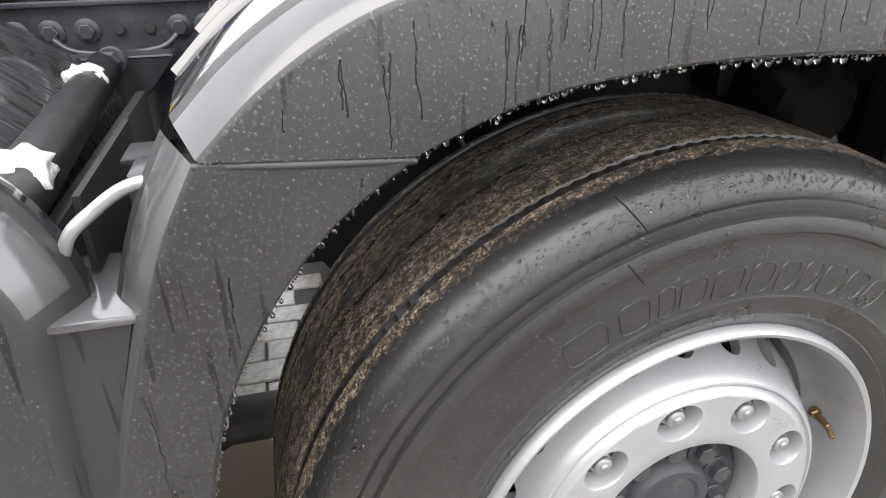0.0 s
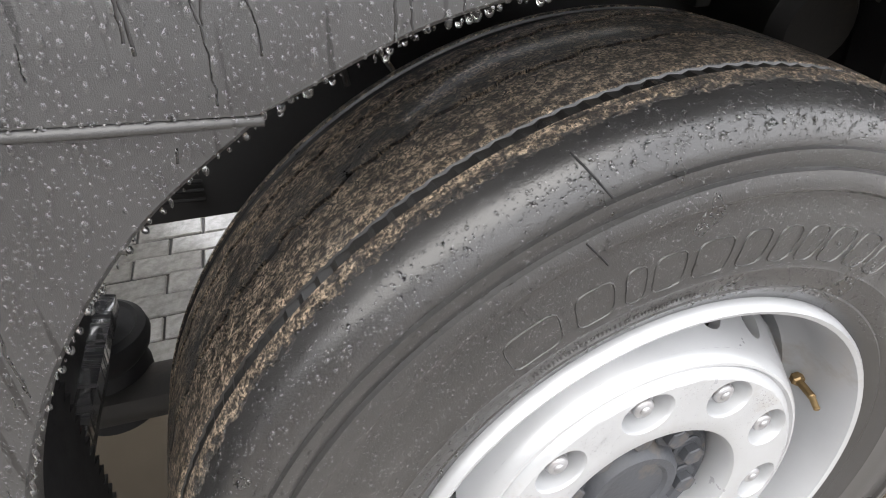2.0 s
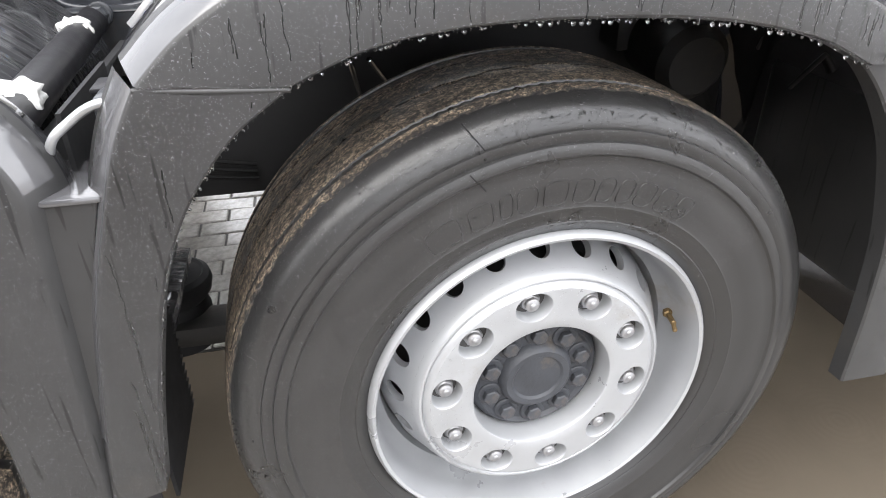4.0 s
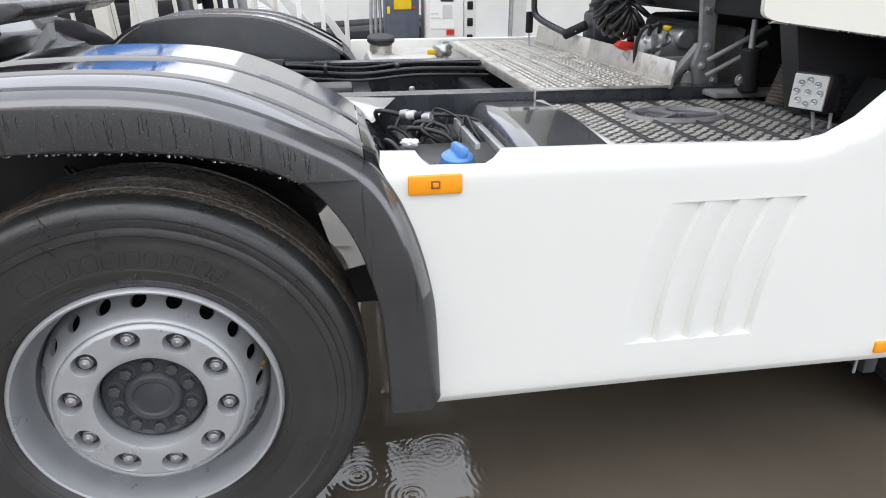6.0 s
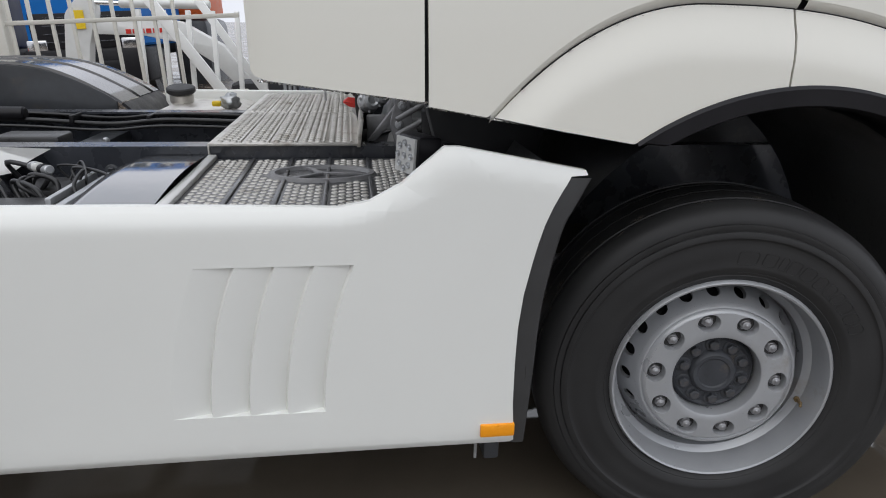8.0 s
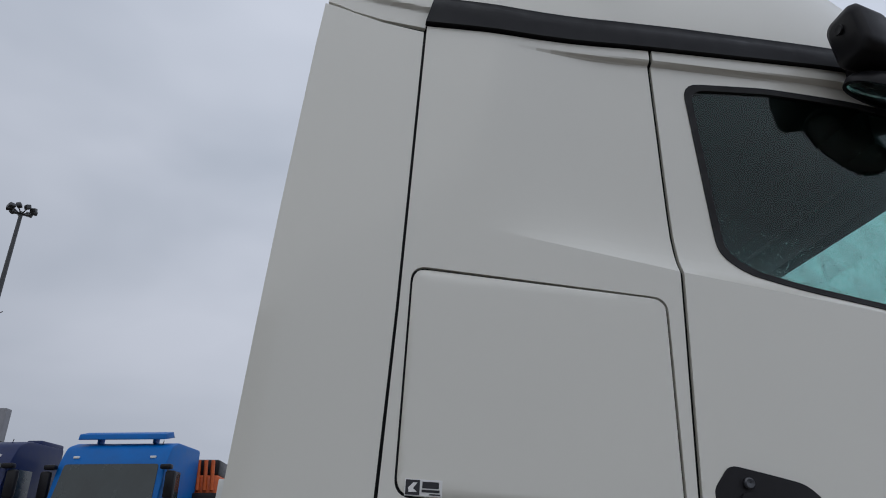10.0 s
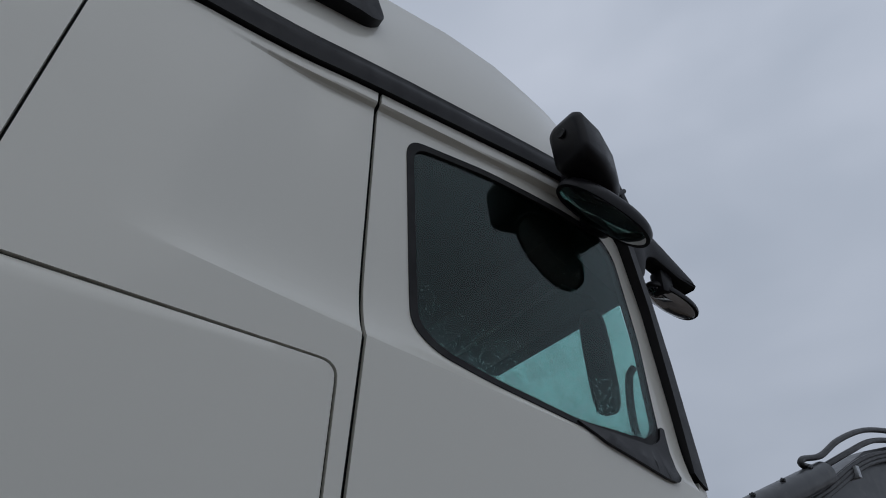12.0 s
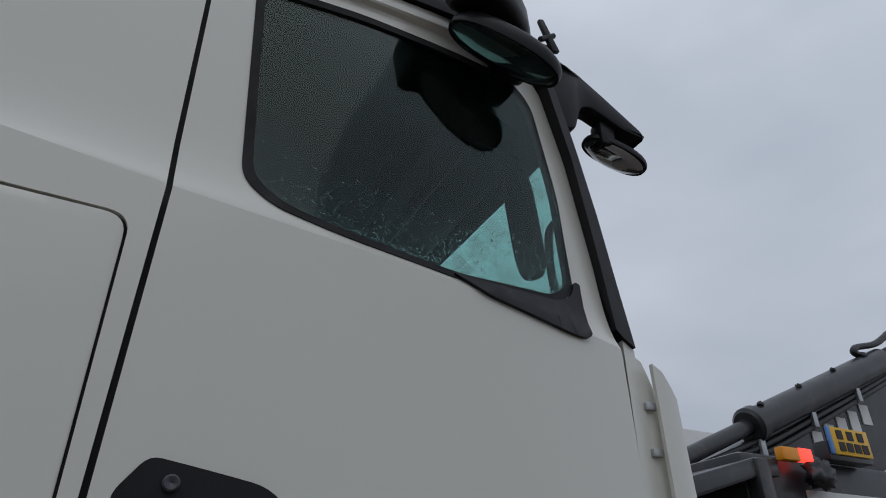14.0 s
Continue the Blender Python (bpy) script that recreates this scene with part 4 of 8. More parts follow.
# air line, shock absorber and bracket between the mudguards
sh = part("shock_absorber", rodm((-0.715, 0.70, 0.975), (-0.655, 0.0, 0.992), 0.027, 24), M_TRIM, truck, "dark shock absorber with white tape residue")
part("absorber_foot", boxm(-0.70, -0.63, -0.03, 0.05, 0.86, 0.955, 0.015), M_RUBSEAL, sh)
rng = random.Random(5)


def lump_bm(c, r, seed):
    bm = bmesh.new()
    bmesh.ops.create_icosphere(bm, subdivisions=3, radius=1.0)
    for v in bm.verts:
        q = v.co * 2.3 + Vector((seed, seed * 0.7, 0))
        v.co *= 1 + 0.55 * noise.noise(q) + 0.3 * noise.noise(q * 2.4)
        v.co = Vector((c[0] + v.co.x * r[0], c[1] + v.co.y * r[1], c[2] + v.co.z * r[2]))
    return bm


part("tape_residue", lump_bm((-0.702, 0.519, 0.992), (0.029, 0.028, 0.020), 1.0), M_FOAM, sh)
part("tape_residue", lump_bm((-0.661, 0.07, 1.004), (0.030, 0.034, 0.021), 4.0), M_FOAM, sh)
part("absorber_bolt", rodm((-0.700, 0.690, 0.985), (-0.700, 0.665, 0.988), 0.018, 6), M_FRAME, sh)
part("absorber_bolt_washer", rodm((-0.700, 0.700, 0.984), (-0.700, 0.685, 0.986), 0.024, 20), M_FRAME, sh)
part("absorber_bracket", prism_bm(round_poly([(-0.80, 0.99), (-0.60, 0.99), (-0.64, 0.94), (-0.68, 0.90), (-0.72, 0.90), (-0.76, 0.94)], 0.015), 0.71, 0.77, "y", 0.006), M_FRAME, sh)
tube("air_line", [(-0.625, 0.0, 0.93), (-0.605, -0.02, 0.980), (-0.582, -0.02, 1.001), (-0.554, -0.02, 1.018), (-0.520, -0.02, 1.023)], 0.0055, M_STEEL, truck, "pale air line")
tube("bracket_lip", [(-0.80, 0.765, 1.012), (-0.77, 0.76, 0.992), (-0.70, 0.76, 0.985), (-0.63, 0.76, 0.992), (-0.60, 0.765, 1.012)], 0.006, M_FRAMETOP, sh)
part("bracket", boxm(-0.57, -0.50, 0.04, 0.09, 1.012, 1.020, 0.003, pose(0, 0, 0, 0, 0, 0)), M_TRIM, truck, "small wet black bracket")
part("bracket_lug", boxm(-0.56, -0.50, 0.0, 0.05, 0.97, 1.02, 0.006), M_FRAME, truck)


# chassis
def rail_bm(y, s, x0=-2.6, x1=3.4, z0=0.78, z1=1.062):
    """A channel section rail; s: side to which the flanges point."""
    t = 0.009
    w = 0.085 * s
    out = [(y, z0), (y + w, z0), (y + w, z0 + t), (y + t * s, z0 + t), (y + t * s, z1 - t), (y + w, z1 - t), (y + w, z1), (y, z1)]
    return prism_bm(out, x0, x1, "x")


rails = []
for y, s in ((0.785, 1), (1.715, -1)):
    rails.append(part("frame_rail", rail_bm(y, s, -2.6, -0.05), M_FRAMETOP, truck, "dark grey painted steel frame rail"))
    part("front_rail", rail_bm(y, s, -0.05, 3.4, 0.75, 1.027), M_FRAMETOP, truck, "dark grey painted steel frame rail")


def bolts_bm(places, axis, r=0.014, h=0.014):
    bm = bmesh.new()
    for p in places:
        hexbolt(bm, p, axis, r, h)
    return bm


for x in (-0.86, -0.805, -0.748, -0.596, -0.55):
    part("rail_bolt", bolts_bm([(x, 0.783, 1.022)], (0, -1, 0)), M_FRAME, rails[0])
for x in (-0.696, -0.645):
    part("rail_hole", rodm((x, 0.784, 1.022), (x, 0.777, 1.022), 0.009, 16), M_BLACK, rails[0])
for x in (0.50, 0.80, 1.2, 1.45):
    part("rail_bolt", bolts_bm([(x, 0.783, 0.95), ], (0, -1, 0)), M_FRAME, rails[0])
for x in (-1.9, -0.2, 0.55, 1.05, 1.9):
    part("cross_member", boxm(x - 0.05, x + 0.05, 0.84, 1.66, 0.80, 0.95, 0.01), M_FRAME, truck)
for x in (0.0, -1.31, 2.555):
    part("axle_beam", rodm((x, 0.25, 0.47), (x, 2.25, 0.47), 0.075, 20), M_WETDARK, truck)
    for y in (0.42, 2.08):
        part("brake_drum", rodm((x, y - 0.16, 0.495), (x, y + 0.10, 0.495), 0.205, 32), M_WETDARK, truck)
# air spring bellows behind the wheel
for x, y in ((-0.66, 0.62), (-0.66, 1.88)):
    bm = bmesh.new()
    lathe(bm, [(0.05, 0), (0.075, 0.01), (0.078, 0.10), (0.070, 0.13), (0.086, 0.15), (0.092, 0.172), (0.088, 0.190), (0.076, 0.198), (0.070, 0.192), (0.0, 0.192)], 40, pose(x - 0.02, y, 0.225))
    part("air_spring", bm, M_RUBSEAL, truck, "black rubber air spring")
part("suspension_arm", boxm(-0.75, 0.1, 0.52, 0.62, 0.27, 0.33, 0.02), M_WETDARK, truck)
for k, (a, b) in enumerate((((-0.21, 0.40, 0.94), (-0.16, 0.46, 0.86)), ((-0.24, 0.44, 0.93), (-0.22, 0.50, 0.84)))):
    part("linkage_rod", rodm(a, b, 0.006, 10), M_CHROME, truck)
part("wheel_housing_liner", grid_bm(lambda u, v: (0.64 * math.cos(math.pi * (0.04 + 0.92 * u)), 0.55 + 0.08 * v, 0.50 + 0.64 * math.sin(math.pi * (0.04 + 0.92 * u)) * (1.0 - 0.45 * v)), 30, 3), M_BLACK, truck)
part("spring_hanger", boxm(0.30, 0.42, 0.48, 0.62, 0.90, 1.04, 0.01), M_WETDARK, truck)
part("brake_cylinder", rodm((0.40, 0.34, 0.90), (0.40, 0.52, 0.92), 0.075, 24), M_WETDARK, truck)

# air and cable runs between the rails
for k, (y, z, r) in enumerate(((1.60, 1.015, 0.007), (1.52, 1.00, 0.009), (1.45, 0.985, 0.006), (1.02, 0.98, 0.009))):
    tube("chassis_hose", [(-0.4 + 0.05 * k, y, z), (0.2, y - 0.03, z + 0.015), (0.55, y + 0.03, z - 0.012), (0.8, y - 0.02, z + 0.012), (1.15, y, z)], r, M_HOSE, truck)
for x in (0.42, 0.72):
    part("hose_clip", boxm(x - 0.008, x + 0.008, 1.51, 1.62, 0.99, 1.028, 0.004), M_TRIM, truck)
part("air_canister", rodm((0.10, 1.50, 1.035), (0.26, 1.50, 1.035), 0.028, 20), M_TRIM, truck)
vb = part("valve_block", boxm(0.30, 0.52, 1.12, 1.26, 0.93, 1.005, 0.012), M_PLASTIC, truck, "grey plastic valve housing on the frame")
for k in range(6):
    part("terminal", boxm(0.31 + k * 0.03, 0.33 + k * 0.03, 1.105, 1.12, 0.94, 0.965, 0.003), M_STEEL, vb)
part("grease_stud", rodm((0.72, 1.0, 0.93), (0.72, 1.0, 1.02), 0.016, 12, 0.010), M_STEEL, truck)

# fifth wheel coupling: a thick cast plate with a sloping wing, on a shelf and a bent hat-shaped bracket
fw = part("fifth_wheel", prism_bm(round_poly([(-1.75, 1.205), (-1.70, 1.290), (-0.92, 1.290), (-0.66, 1.295), (-0.405, 1.314), (-0.392, 1.288), (-0.432, 1.262), (-0.504, 1.246), (-0.584, 1.262), (-0.702, 1.228), (-0.810, 1.214), (-0.903, 1.210), (-1.08, 1.226), (-1.6, 1.18)], 0.012, 3), 0.80, 1.70, "y", 0.008), M_FIFTH, truck, "worn dark cast fifth wheel coupling plate, greasy and wet")
part("skirt_rib", prism_bm(round_poly([(-1.60, 1.20), (-1.60, 1.262), (-0.93, 1.268), (-0.72, 1.272), (-0.72, 1.240), (-0.82, 1.222), (-0.90, 1.218), (-1.08, 1.232)], 0.008, 2), 0.770, 0.802, "y", 0.006), M_FIFTH, fw)
part("shelf_plate", prism_bm(round_poly([(-1.30, 1.132), (-1.018, 1.134), (-0.934, 1.164), (-0.71, 1.171), (-0.646, 1.166), (-0.613, 1.130), (-0.545, 1.126), (-0.545, 1.118), (-1.30, 1.122)], 0.006, 2), 0.79, 1.70, "y", 0.003), M_FRAME, fw, "dark steel shelf under the coupling")
for x, w in ((-0.842, 0.016), (-0.800, 0.020), (-0.752, 0.018), (-0.722, 0.020)):
    part("shelf_lug", boxm(x, x + w, 0.782, 0.795, 1.138, 1.160, 0.003), M_FRAMETOP, fw)
hat = [(-1.30, 1.100), (-1.21, 1.134), (-1.001, 1.136), (-0.958, 1.132), (-0.929, 1.094), (-0.860, 1.090), (-0.835, 1.122), (-0.745, 1.121), (-0.719, 1.089), (-0.658, 1.084), (-0.623, 1.114), (-0.545, 1.111), (-0.508, 1.076)]
part("hat_bracket", prism_bm(hat + [(x - (0.002 if k < len(hat) / 2 else -0.002), z - 0.009) for k, (x, z) in reversed(list(enumerate(hat)))], 0.775, 0.875, "y", 0.0), M_FRAMETOP, fw, "bent hat-shaped mounting bracket")
part("base_plate", boxm(-1.35, -0.505, 0.77, 0.875, 1.064, 1.074, 0.002), M_FRAMETOP, fw)
for x, z in ((-0.896, 1.093), (-0.688, 1.087), (-0.476, 1.076)):
    part("bracket_bolt", bolts_bm([(x, 0.81, z)], (0, 0, 1), 0.017, 0.020), M_FRAME, fw)
for x, z in ((-0.988, 1.142), (-0.955, 1.142)):
    part("bracket_bolt", bolts_bm([(x, 0.80, z)], (0, 0, 1), 0.013, 0.026), M_FRAME, fw)
tube("release_handle", [(-0.912, 0.74, 1.189), (-0.895, 0.738, 1.199), (-0.80, 0.735, 1.203), (-0.695, 0.73, 1.203), (-0.672, 0.73, 1.195), (-0.688, 0.73, 1.186), (-0.80, 0.735, 1.181), (-0.895, 0.74, 1.180)], 0.0085, M_BRACKET, fw, "bent grey release handle", cyclic=True)
part("locking_lever", prism_bm([(-0.765, 1.200), (-0.640, 1.238), (-0.626, 1.236), (-0.630, 1.226), (-0.708, 1.205), (-0.755, 1.196)], 0.765, 0.785, "y", 0.002), M_BLUESTEEL, fw, "blue painted locking lever")
lat = part("latch_block", boxm(-0.583, -0.505, 0.735, 0.80, 1.246, 1.272, 0.006), M_FRAME, fw, "dark latch block with bare pin")
part("latch_pin", rodm((-0.578, 0.742, 1.268), (-0.520, 0.738, 1.258), 0.0055, 10), M_STEEL, lat)
part("latch_pin", rodm((-0.578, 0.742, 1.252), (-0.578, 0.742, 1.278), 0.0055, 10), M_STEEL, lat)
part("latch_lever", prism_bm([(-0.665, 1.212), (-0.575, 1.246), (-0.570, 1.256), (-0.665, 1.224)], 0.745, 0.757, "y", 0.002), M_FRAMETOP, lat)
tube("safety_cable", [(-0.538, 0.74, 1.252), (-0.552, 0.74, 1.222), (-0.567, 0.74, 1.196), (-0.602, 0.74, 1.153), (-0.638, 0.74, 1.126), (-0.678, 0.74, 1.116), (-0.714, 0.74, 1.126), (-0.747, 0.74, 1.149), (-0.768, 0.74, 1.172)], 0.0028, M_STEEL, fw, "thin bare steel cable")
tube("safety_cable", [(-0.773, 0.74, 1.205), (-0.770, 0.74, 1.228), (-0.756, 0.74, 1.244), (-0.735, 0.74, 1.247), (-0.714, 0.74, 1.236), (-0.704, 0.74, 1.212)], 0.0022, M_HOSE, fw)
lube = part("lube_cartridge", rodm((-1.25, 0.79, 1.207), (-0.945, 0.79, 1.205), 0.010, 16), M_PAPER, fw, "white cartridge with yellow label")
part("cartridge_label", rodm((-1.025, 0.79, 1.2055), (-0.975, 0.79, 1.2053), 0.0104, 16), M_YELLOW, lube)
part("cartridge_cap", rodm((-0.950, 0.79, 1.205), (-0.905, 0.79, 1.204), 0.011, 16), M_BLACK, lube)
part("support_bar", boxm(-1.30, -0.925, 0.775, 0.795, 1.176, 1.188, 0.003), M_STEEL, fw)
for x in (-0.60, -0.57, -0.54):
    part("hose_fitting", rodm((x, 0.90, 1.20), (x + 0.02, 0.90, 1.23), 0.012, 12), M_RUBSEAL, fw)
part("guide_ramp", prism_bm([(-0.640, 1.062), (-0.575, 1.062), (-0.440, 1.185), (-0.438, 1.240), (-0.50, 1.165)], 1.06, 1.12, "y", 0.004), M_PALEGREY, fw, "pale grey sloping guide plate")

# catwalk of perforated aluminium behind the cab
def tread_bm(x0, x1, y0, y1, z, nx, ny, r=0.0085, h=0.006, skip=None, bm=None):
    bm = bm or bmesh.new()
    for i in range(nx):
        for j in range(ny):
            x = x0 + (x1 - x0) * (i + 0.5) / nx
            y = y0 + (y1 - y0) * (j + (0.5 if i % 2 else 0.1)) / ny
            if skip and skip(x, y):
                continue
            k = 7
            a = [bm.verts.new((x + r * 1.25 * math.cos(2 * math.pi * q / k), y + r * math.sin(2 * math.pi * q / k), z)) for q in range(k)]
            b = [bm.verts.new((x + r * 0.75 * math.cos(2 * math.pi * q / k), y + r * 0.6 * math.sin(2 * math.pi * q / k), z + h)) for q in range(k)]
            for q in range(k):
                bm.faces.new((a[q], a[(q + 1) % k], b[(q + 1) % k], b[q]))
            c = [bm.verts.new((x + r * 0.5 * math.cos(2 * math.pi * q / k), y + r * 0.4 * math.sin(2 * math.pi * q / k), z + h * 0.2)) for q in range(k)]
            for q in range(k):
                bm.faces.new((b[q], b[(q + 1) % k], c[(q + 1) % k], c[q]))
            bm.faces.new(c).material_index = 1
    return bm


for y0, y1 in ((0.775, 1.55), (1.555, 2.35)):
    cw = part("catwalk_plate", boxm(1.10, 1.565, y0, y1, 1.028, 1.038, 0.003), M_ALU, truck, "perforated aluminium catwalk plate")
    bm = bmesh.new()
    for k in range(5):
        xa = 1.115 + k * 0.088
        tread_bm(xa + 0.004, xa + 0.070, y0 + 0.02, y1 - 0.02, 1.038, 3, 17, 0.0098, 0.006, bm=bm)
    tagged(part("tread", bm, [M_ALU, M_BLACK], cw), kind="stuff")
    for k in range(5):
        xa = 1.115 + k * 0.088
        part("tread_bead", boxm(xa + 0.074, xa + 0.082, y0 + 0.015, y1 - 0.015, 1.037, 1.043, 0.002), M_ALU, cw)
    part("upright_edge", prism_bm([(1.562, 1.024), (1.574, 1.024), (1.585, 1.112), (1.575, 1.115)], y0, y1, "y", 0.002), M_ALU, cw)
    part("plate_edge", boxm(1.095, 1.101, y0, y1, 1.000, 1.036, 0.002), M_ALU, cw)


# service area and step between mudguard and cab
step = part("step_cover", grid_bm(lambda u, v: (0.872 + 0.225 * u, 0.10 + 0.675 * v, 1.0 - 0.10 * (1 - min(1, u * 5)) ** 2 + 0.02 * math.sin(math.pi * v)), 12, 12), M_COVER, truck, "wet black plastic cover")
part("step_cover_side", boxm(0.895, 0.91, 0.10, 0.76, 0.70, 0.93, 0.004), M_BLACK, step)
grip = part("grip_step", boxm(1.10, 1.86, 0.06, 0.77, 0.965, 0.990, 0.004), M_TREADGREY, truck, "grey perforated grip step on the side box")
bm = bmesh.new()
for k in range(6):
    xa = 1.135 + k * 0.118
    tread_bm(xa, xa + 0.095, 0.16, 0.75, 0.990, 5, 17, 0.0088, 0.0035, skip=lambda x, y: (x - 1.46) ** 2 / 0.16 ** 2 + (y - 0.52) ** 2 / 0.12 ** 2 < 1, bm=bm)
tagged(part("tread", bm, [M_ALU, M_BLACK], grip), kind="stuff")
for k in range(6):
    xa = 1.135 + k * 0.118
    part("tread_bead", boxm(xa + 0.100, xa + 0.110, 0.14, 0.755, 0.989, 0.996, 0.002), M_TREADGREY, grip)
part("edge_bead", boxm(1.095, 1.125, 0.07, 0.77, 0.985, 1.004, 0.006), M_PALEGREY, grip)
bm = bmesh.new()
lathe(bm, [(0.115, 0), (0.122, 0.010), (0.135, 0.010), (0.142, 0)], 48, pose(1.46, 0.52, 0.990) @ Matrix.Diagonal((1.1, 0.72, 1, 1)))
for k in range(3):
    box(bm, -0.008, 0.008, 0.0, 0.115, 0.0, 0.009, 0.002, pose(1.46, 0.52, 0.989) @ Matrix.Diagonal((1.1, 0.72, 1, 1)) @ pose(0, 0, 0, 0, 0, 120 * k + 20))
part("pressed_ring", bm, M_BRACKET, grip, "pressed oval ring in the step")

sidebox = part("battery_box", boxm(1.08, 1.90, 0.05, 0.79, 0.42, 0.963, 0.01), M_BLACK, truck)
tank = part("fluid_tank", boxm(0.60, 0.88, 0.03, 0.40, 0.55, 0.968, 0.02), M_PLASTIC, truck, "black plastic fluid tank with blue cap")
bm = bmesh.new()
lathe(bm, [(0.062, 0), (0.062, 0.022), (0.056, 0.028), (0.0, 0.03)], 32, pose(0.722, 0.095, 0.968, 8, 0, 0))
part("filler_neck", bm, M_PLASTIC, tank)
bm = bmesh.new()
lathe(bm, [(0.036, 0), (0.038, 0.008), (0.036, 0.018), (0.030, 0.023), (0.0, 0.024)], 30, pose(0.716, 0.095, 0.992, 10, 0, 0))
box(bm, -0.034, 0.034, -0.011, 0.011, 0.014, 0.044, 0.008, pose(0.716, 0.095, 0.992, 10, 0, 102))
part("filler_cap", bm, M_BLUE, tank, "bright blue filler cap")
part("white_grommet", lump_bm((0.635, 0.33, 0.985), (0.022, 0.022, 0.010), 7.0), M_PAPER, tank)
part("strut", boxm(0.848, 0.868, 0.12, 0.60, 0.965, 0.985, 0.003, pose(0, 0, 0)), M_STEEL, truck, "bare steel strut")
part("strut", boxm(0.80, 0.815, 0.30, 0.62, 0.94, 0.985, 0.003), M_STEEL, truck)
bm = bmesh.new()
bm.faces.new([bm.verts.new(v) for v in ((0.455, 0.765, 1.032), (0.640, 0.765, 1.024), (0.600, 0.72, 1.00), (0.565, 0.66, 0.972), (0.518, 0.595, 0.970))])
bmesh.ops.solidify(bm, geom=bm.faces[:], thickness=0.004)
bmesh.ops.recalc_face_normals(bm, faces=bm.faces)
part("pale_bracket_plate", bm, M_PALEGREY, truck, "pale sloping bracket plate beside the frame")
cl = part("coupling_cluster", boxm(0.62, 0.82, 0.52, 0.70, 0.86, 0.955, 0.02), M_BLACK, truck, "cluster of air couplings and looped hoses")
for k in range(11):
    a = rng.uniform(0.60, 0.80)
    b = rng.uniform(0.42, 0.70)
    tube("looped_hose", [(a, b, 0.94), (a + rng.uniform(-.05, .05), b + rng.uniform(-.05, .05), 0.985 + rng.uniform(0, .025)), (a + rng.uniform(0.0, .1), b + rng.uniform(-.1, .02), 0.985), (a + rng.uniform(.02, .12), b - 0.08, 0.93)], rng.choice((0.0035, 0.005, 0.007)), M_HOSE, cl)
for (x, y, mm) in ((0.66, 0.60, M_PALEGREY), (0.642, 0.618, M_STEEL), (0.682, 0.58, M_TRIM), (0.700, 0.562, M_STEEL)):
    part("coupling_ring", rodm((x, y, 1.0), (x + 0.022, y - 0.02, 1.006), 0.0135, 16), mm, cl)
tube("looped_hose", [(0.60, 0.44, 0.90), (0.575, 0.36, 0.985), (0.60, 0.27, 0.985), (0.63, 0.22, 0.93)], 0.006, M_HOSE, cl)
tube("looped_hose", [(0.58, 0.30, 0.86), (0.585, 0.20, 0.97), (0.60, 0.14, 0.93), (0.61, 0.10, 0.86)], 0.005, M_HOSE, cl)

# far side panel, its tank and filler
part("far_side_panel", boxm(0.55, 1.9, 2.46, 2.49, 0.42, 1.045, 0.012), M_WHITE2, truck, "white side panel of the far side")
ft = part("fuel_tank", boxm(0.62, 1.05, 1.86, 2.44, 0.5, 1.005, 0.05), M_ALU, truck, "aluminium fuel tank")
part("filler_neck", rodm((0.70, 2.20, 1.0), (0.70, 2.19, 1.06), 0.058, 26), M_ALU, ft)
part("filler_cap", rodm((0.70, 2.19, 1.055), (0.70, 2.185, 1.085), 0.070, 26), M_BLACK, ft)
part("pipe_union", lump_bm((0.98, 1.95, 1.04), (0.045, 0.04, 0.035), 3.0), M_STEEL, truck)
part("yellow_clip", boxm(0.90, 0.94, 1.90, 1.93, 1.02, 1.045, 0.006), M_YELLOW, truck)

# ---- white side skirt
LX = lambda z: 0.075 * max(0.0, (z - 0.533) / 0.367) ** 1.9
LZ0, LZ1, LN, LP = 0.533, 0.900, 4, 0.0855
LX0 = 1.126


def skirt_y(x, z):
    y = 0.004 * math.sin((x - 0.5) * 2.0)
    zt = float(np.interp(x, [1.513, 1.58, 1.65, 1.70, 1.742, 1.775, 2.066], [1.012, 1.026, 1.062, 1.104, 1.142, 1.144, 1.090]))
    if z > zt - 0.035:
        y += 0.018 * ((z - zt + 0.035) / 0.05) ** 2
    if z < 0.44:
        y += 0.012 * ((0.44 - z) / 0.03) ** 2
    if x < 0.60:
        y += 0.25 * (0.60 - x) ** 2
    return y


sk_out = [(0.540, 1.040), (0.615, 1.038), (0.628, 1.022), (0.645, 1.010), (0.765, 1.008), (0.785, 1.018), (0.806, 1.036), (1.086, 1.034), (1.40, 1.029), (1.513, 1.026), (1.58, 1.040), (1.65, 1.078), (1.70, 1.122), (1.742, 1.158), (1.775, 1.158),
          (2.060, 1.105), (2.064, 1.095), (2.024, 1.093), (2.004, 1.060), (1.986, 1.024), (1.970, 0.984), (1.957, 0.938), (1.946, 0.890), (1.931, 0.816), (1.922, 0.730), (1.920, 0.644), (1.921, 0.530), (1.929, 0.413), (1.30, 0.4105), (0.646, 0.406), (0.639, 0.414), (0.627, 0.644), (0.601, 0.823), (0.570, 0.949), (0.536, 1.015)]
hole = [(LX0 + LX(z), z) for z in np.linspace(LZ0, LZ1, 14)] + [(LX0 + LN * LP + LX(z), z) for z in np.linspace(LZ1, LZ0, 14)]
skirt = sheet("side_skirt", dense_poly(sk_out, 0.12), skirt_y, M_WHITE2, truck, "clean white side skirt panel with curved louvres", holes=[hole], sx=0.045, sz=0.028, thick=0.018, zs=(0.98, 0.99, 1.0, 1.01, 1.02, 0.43, 0.42))


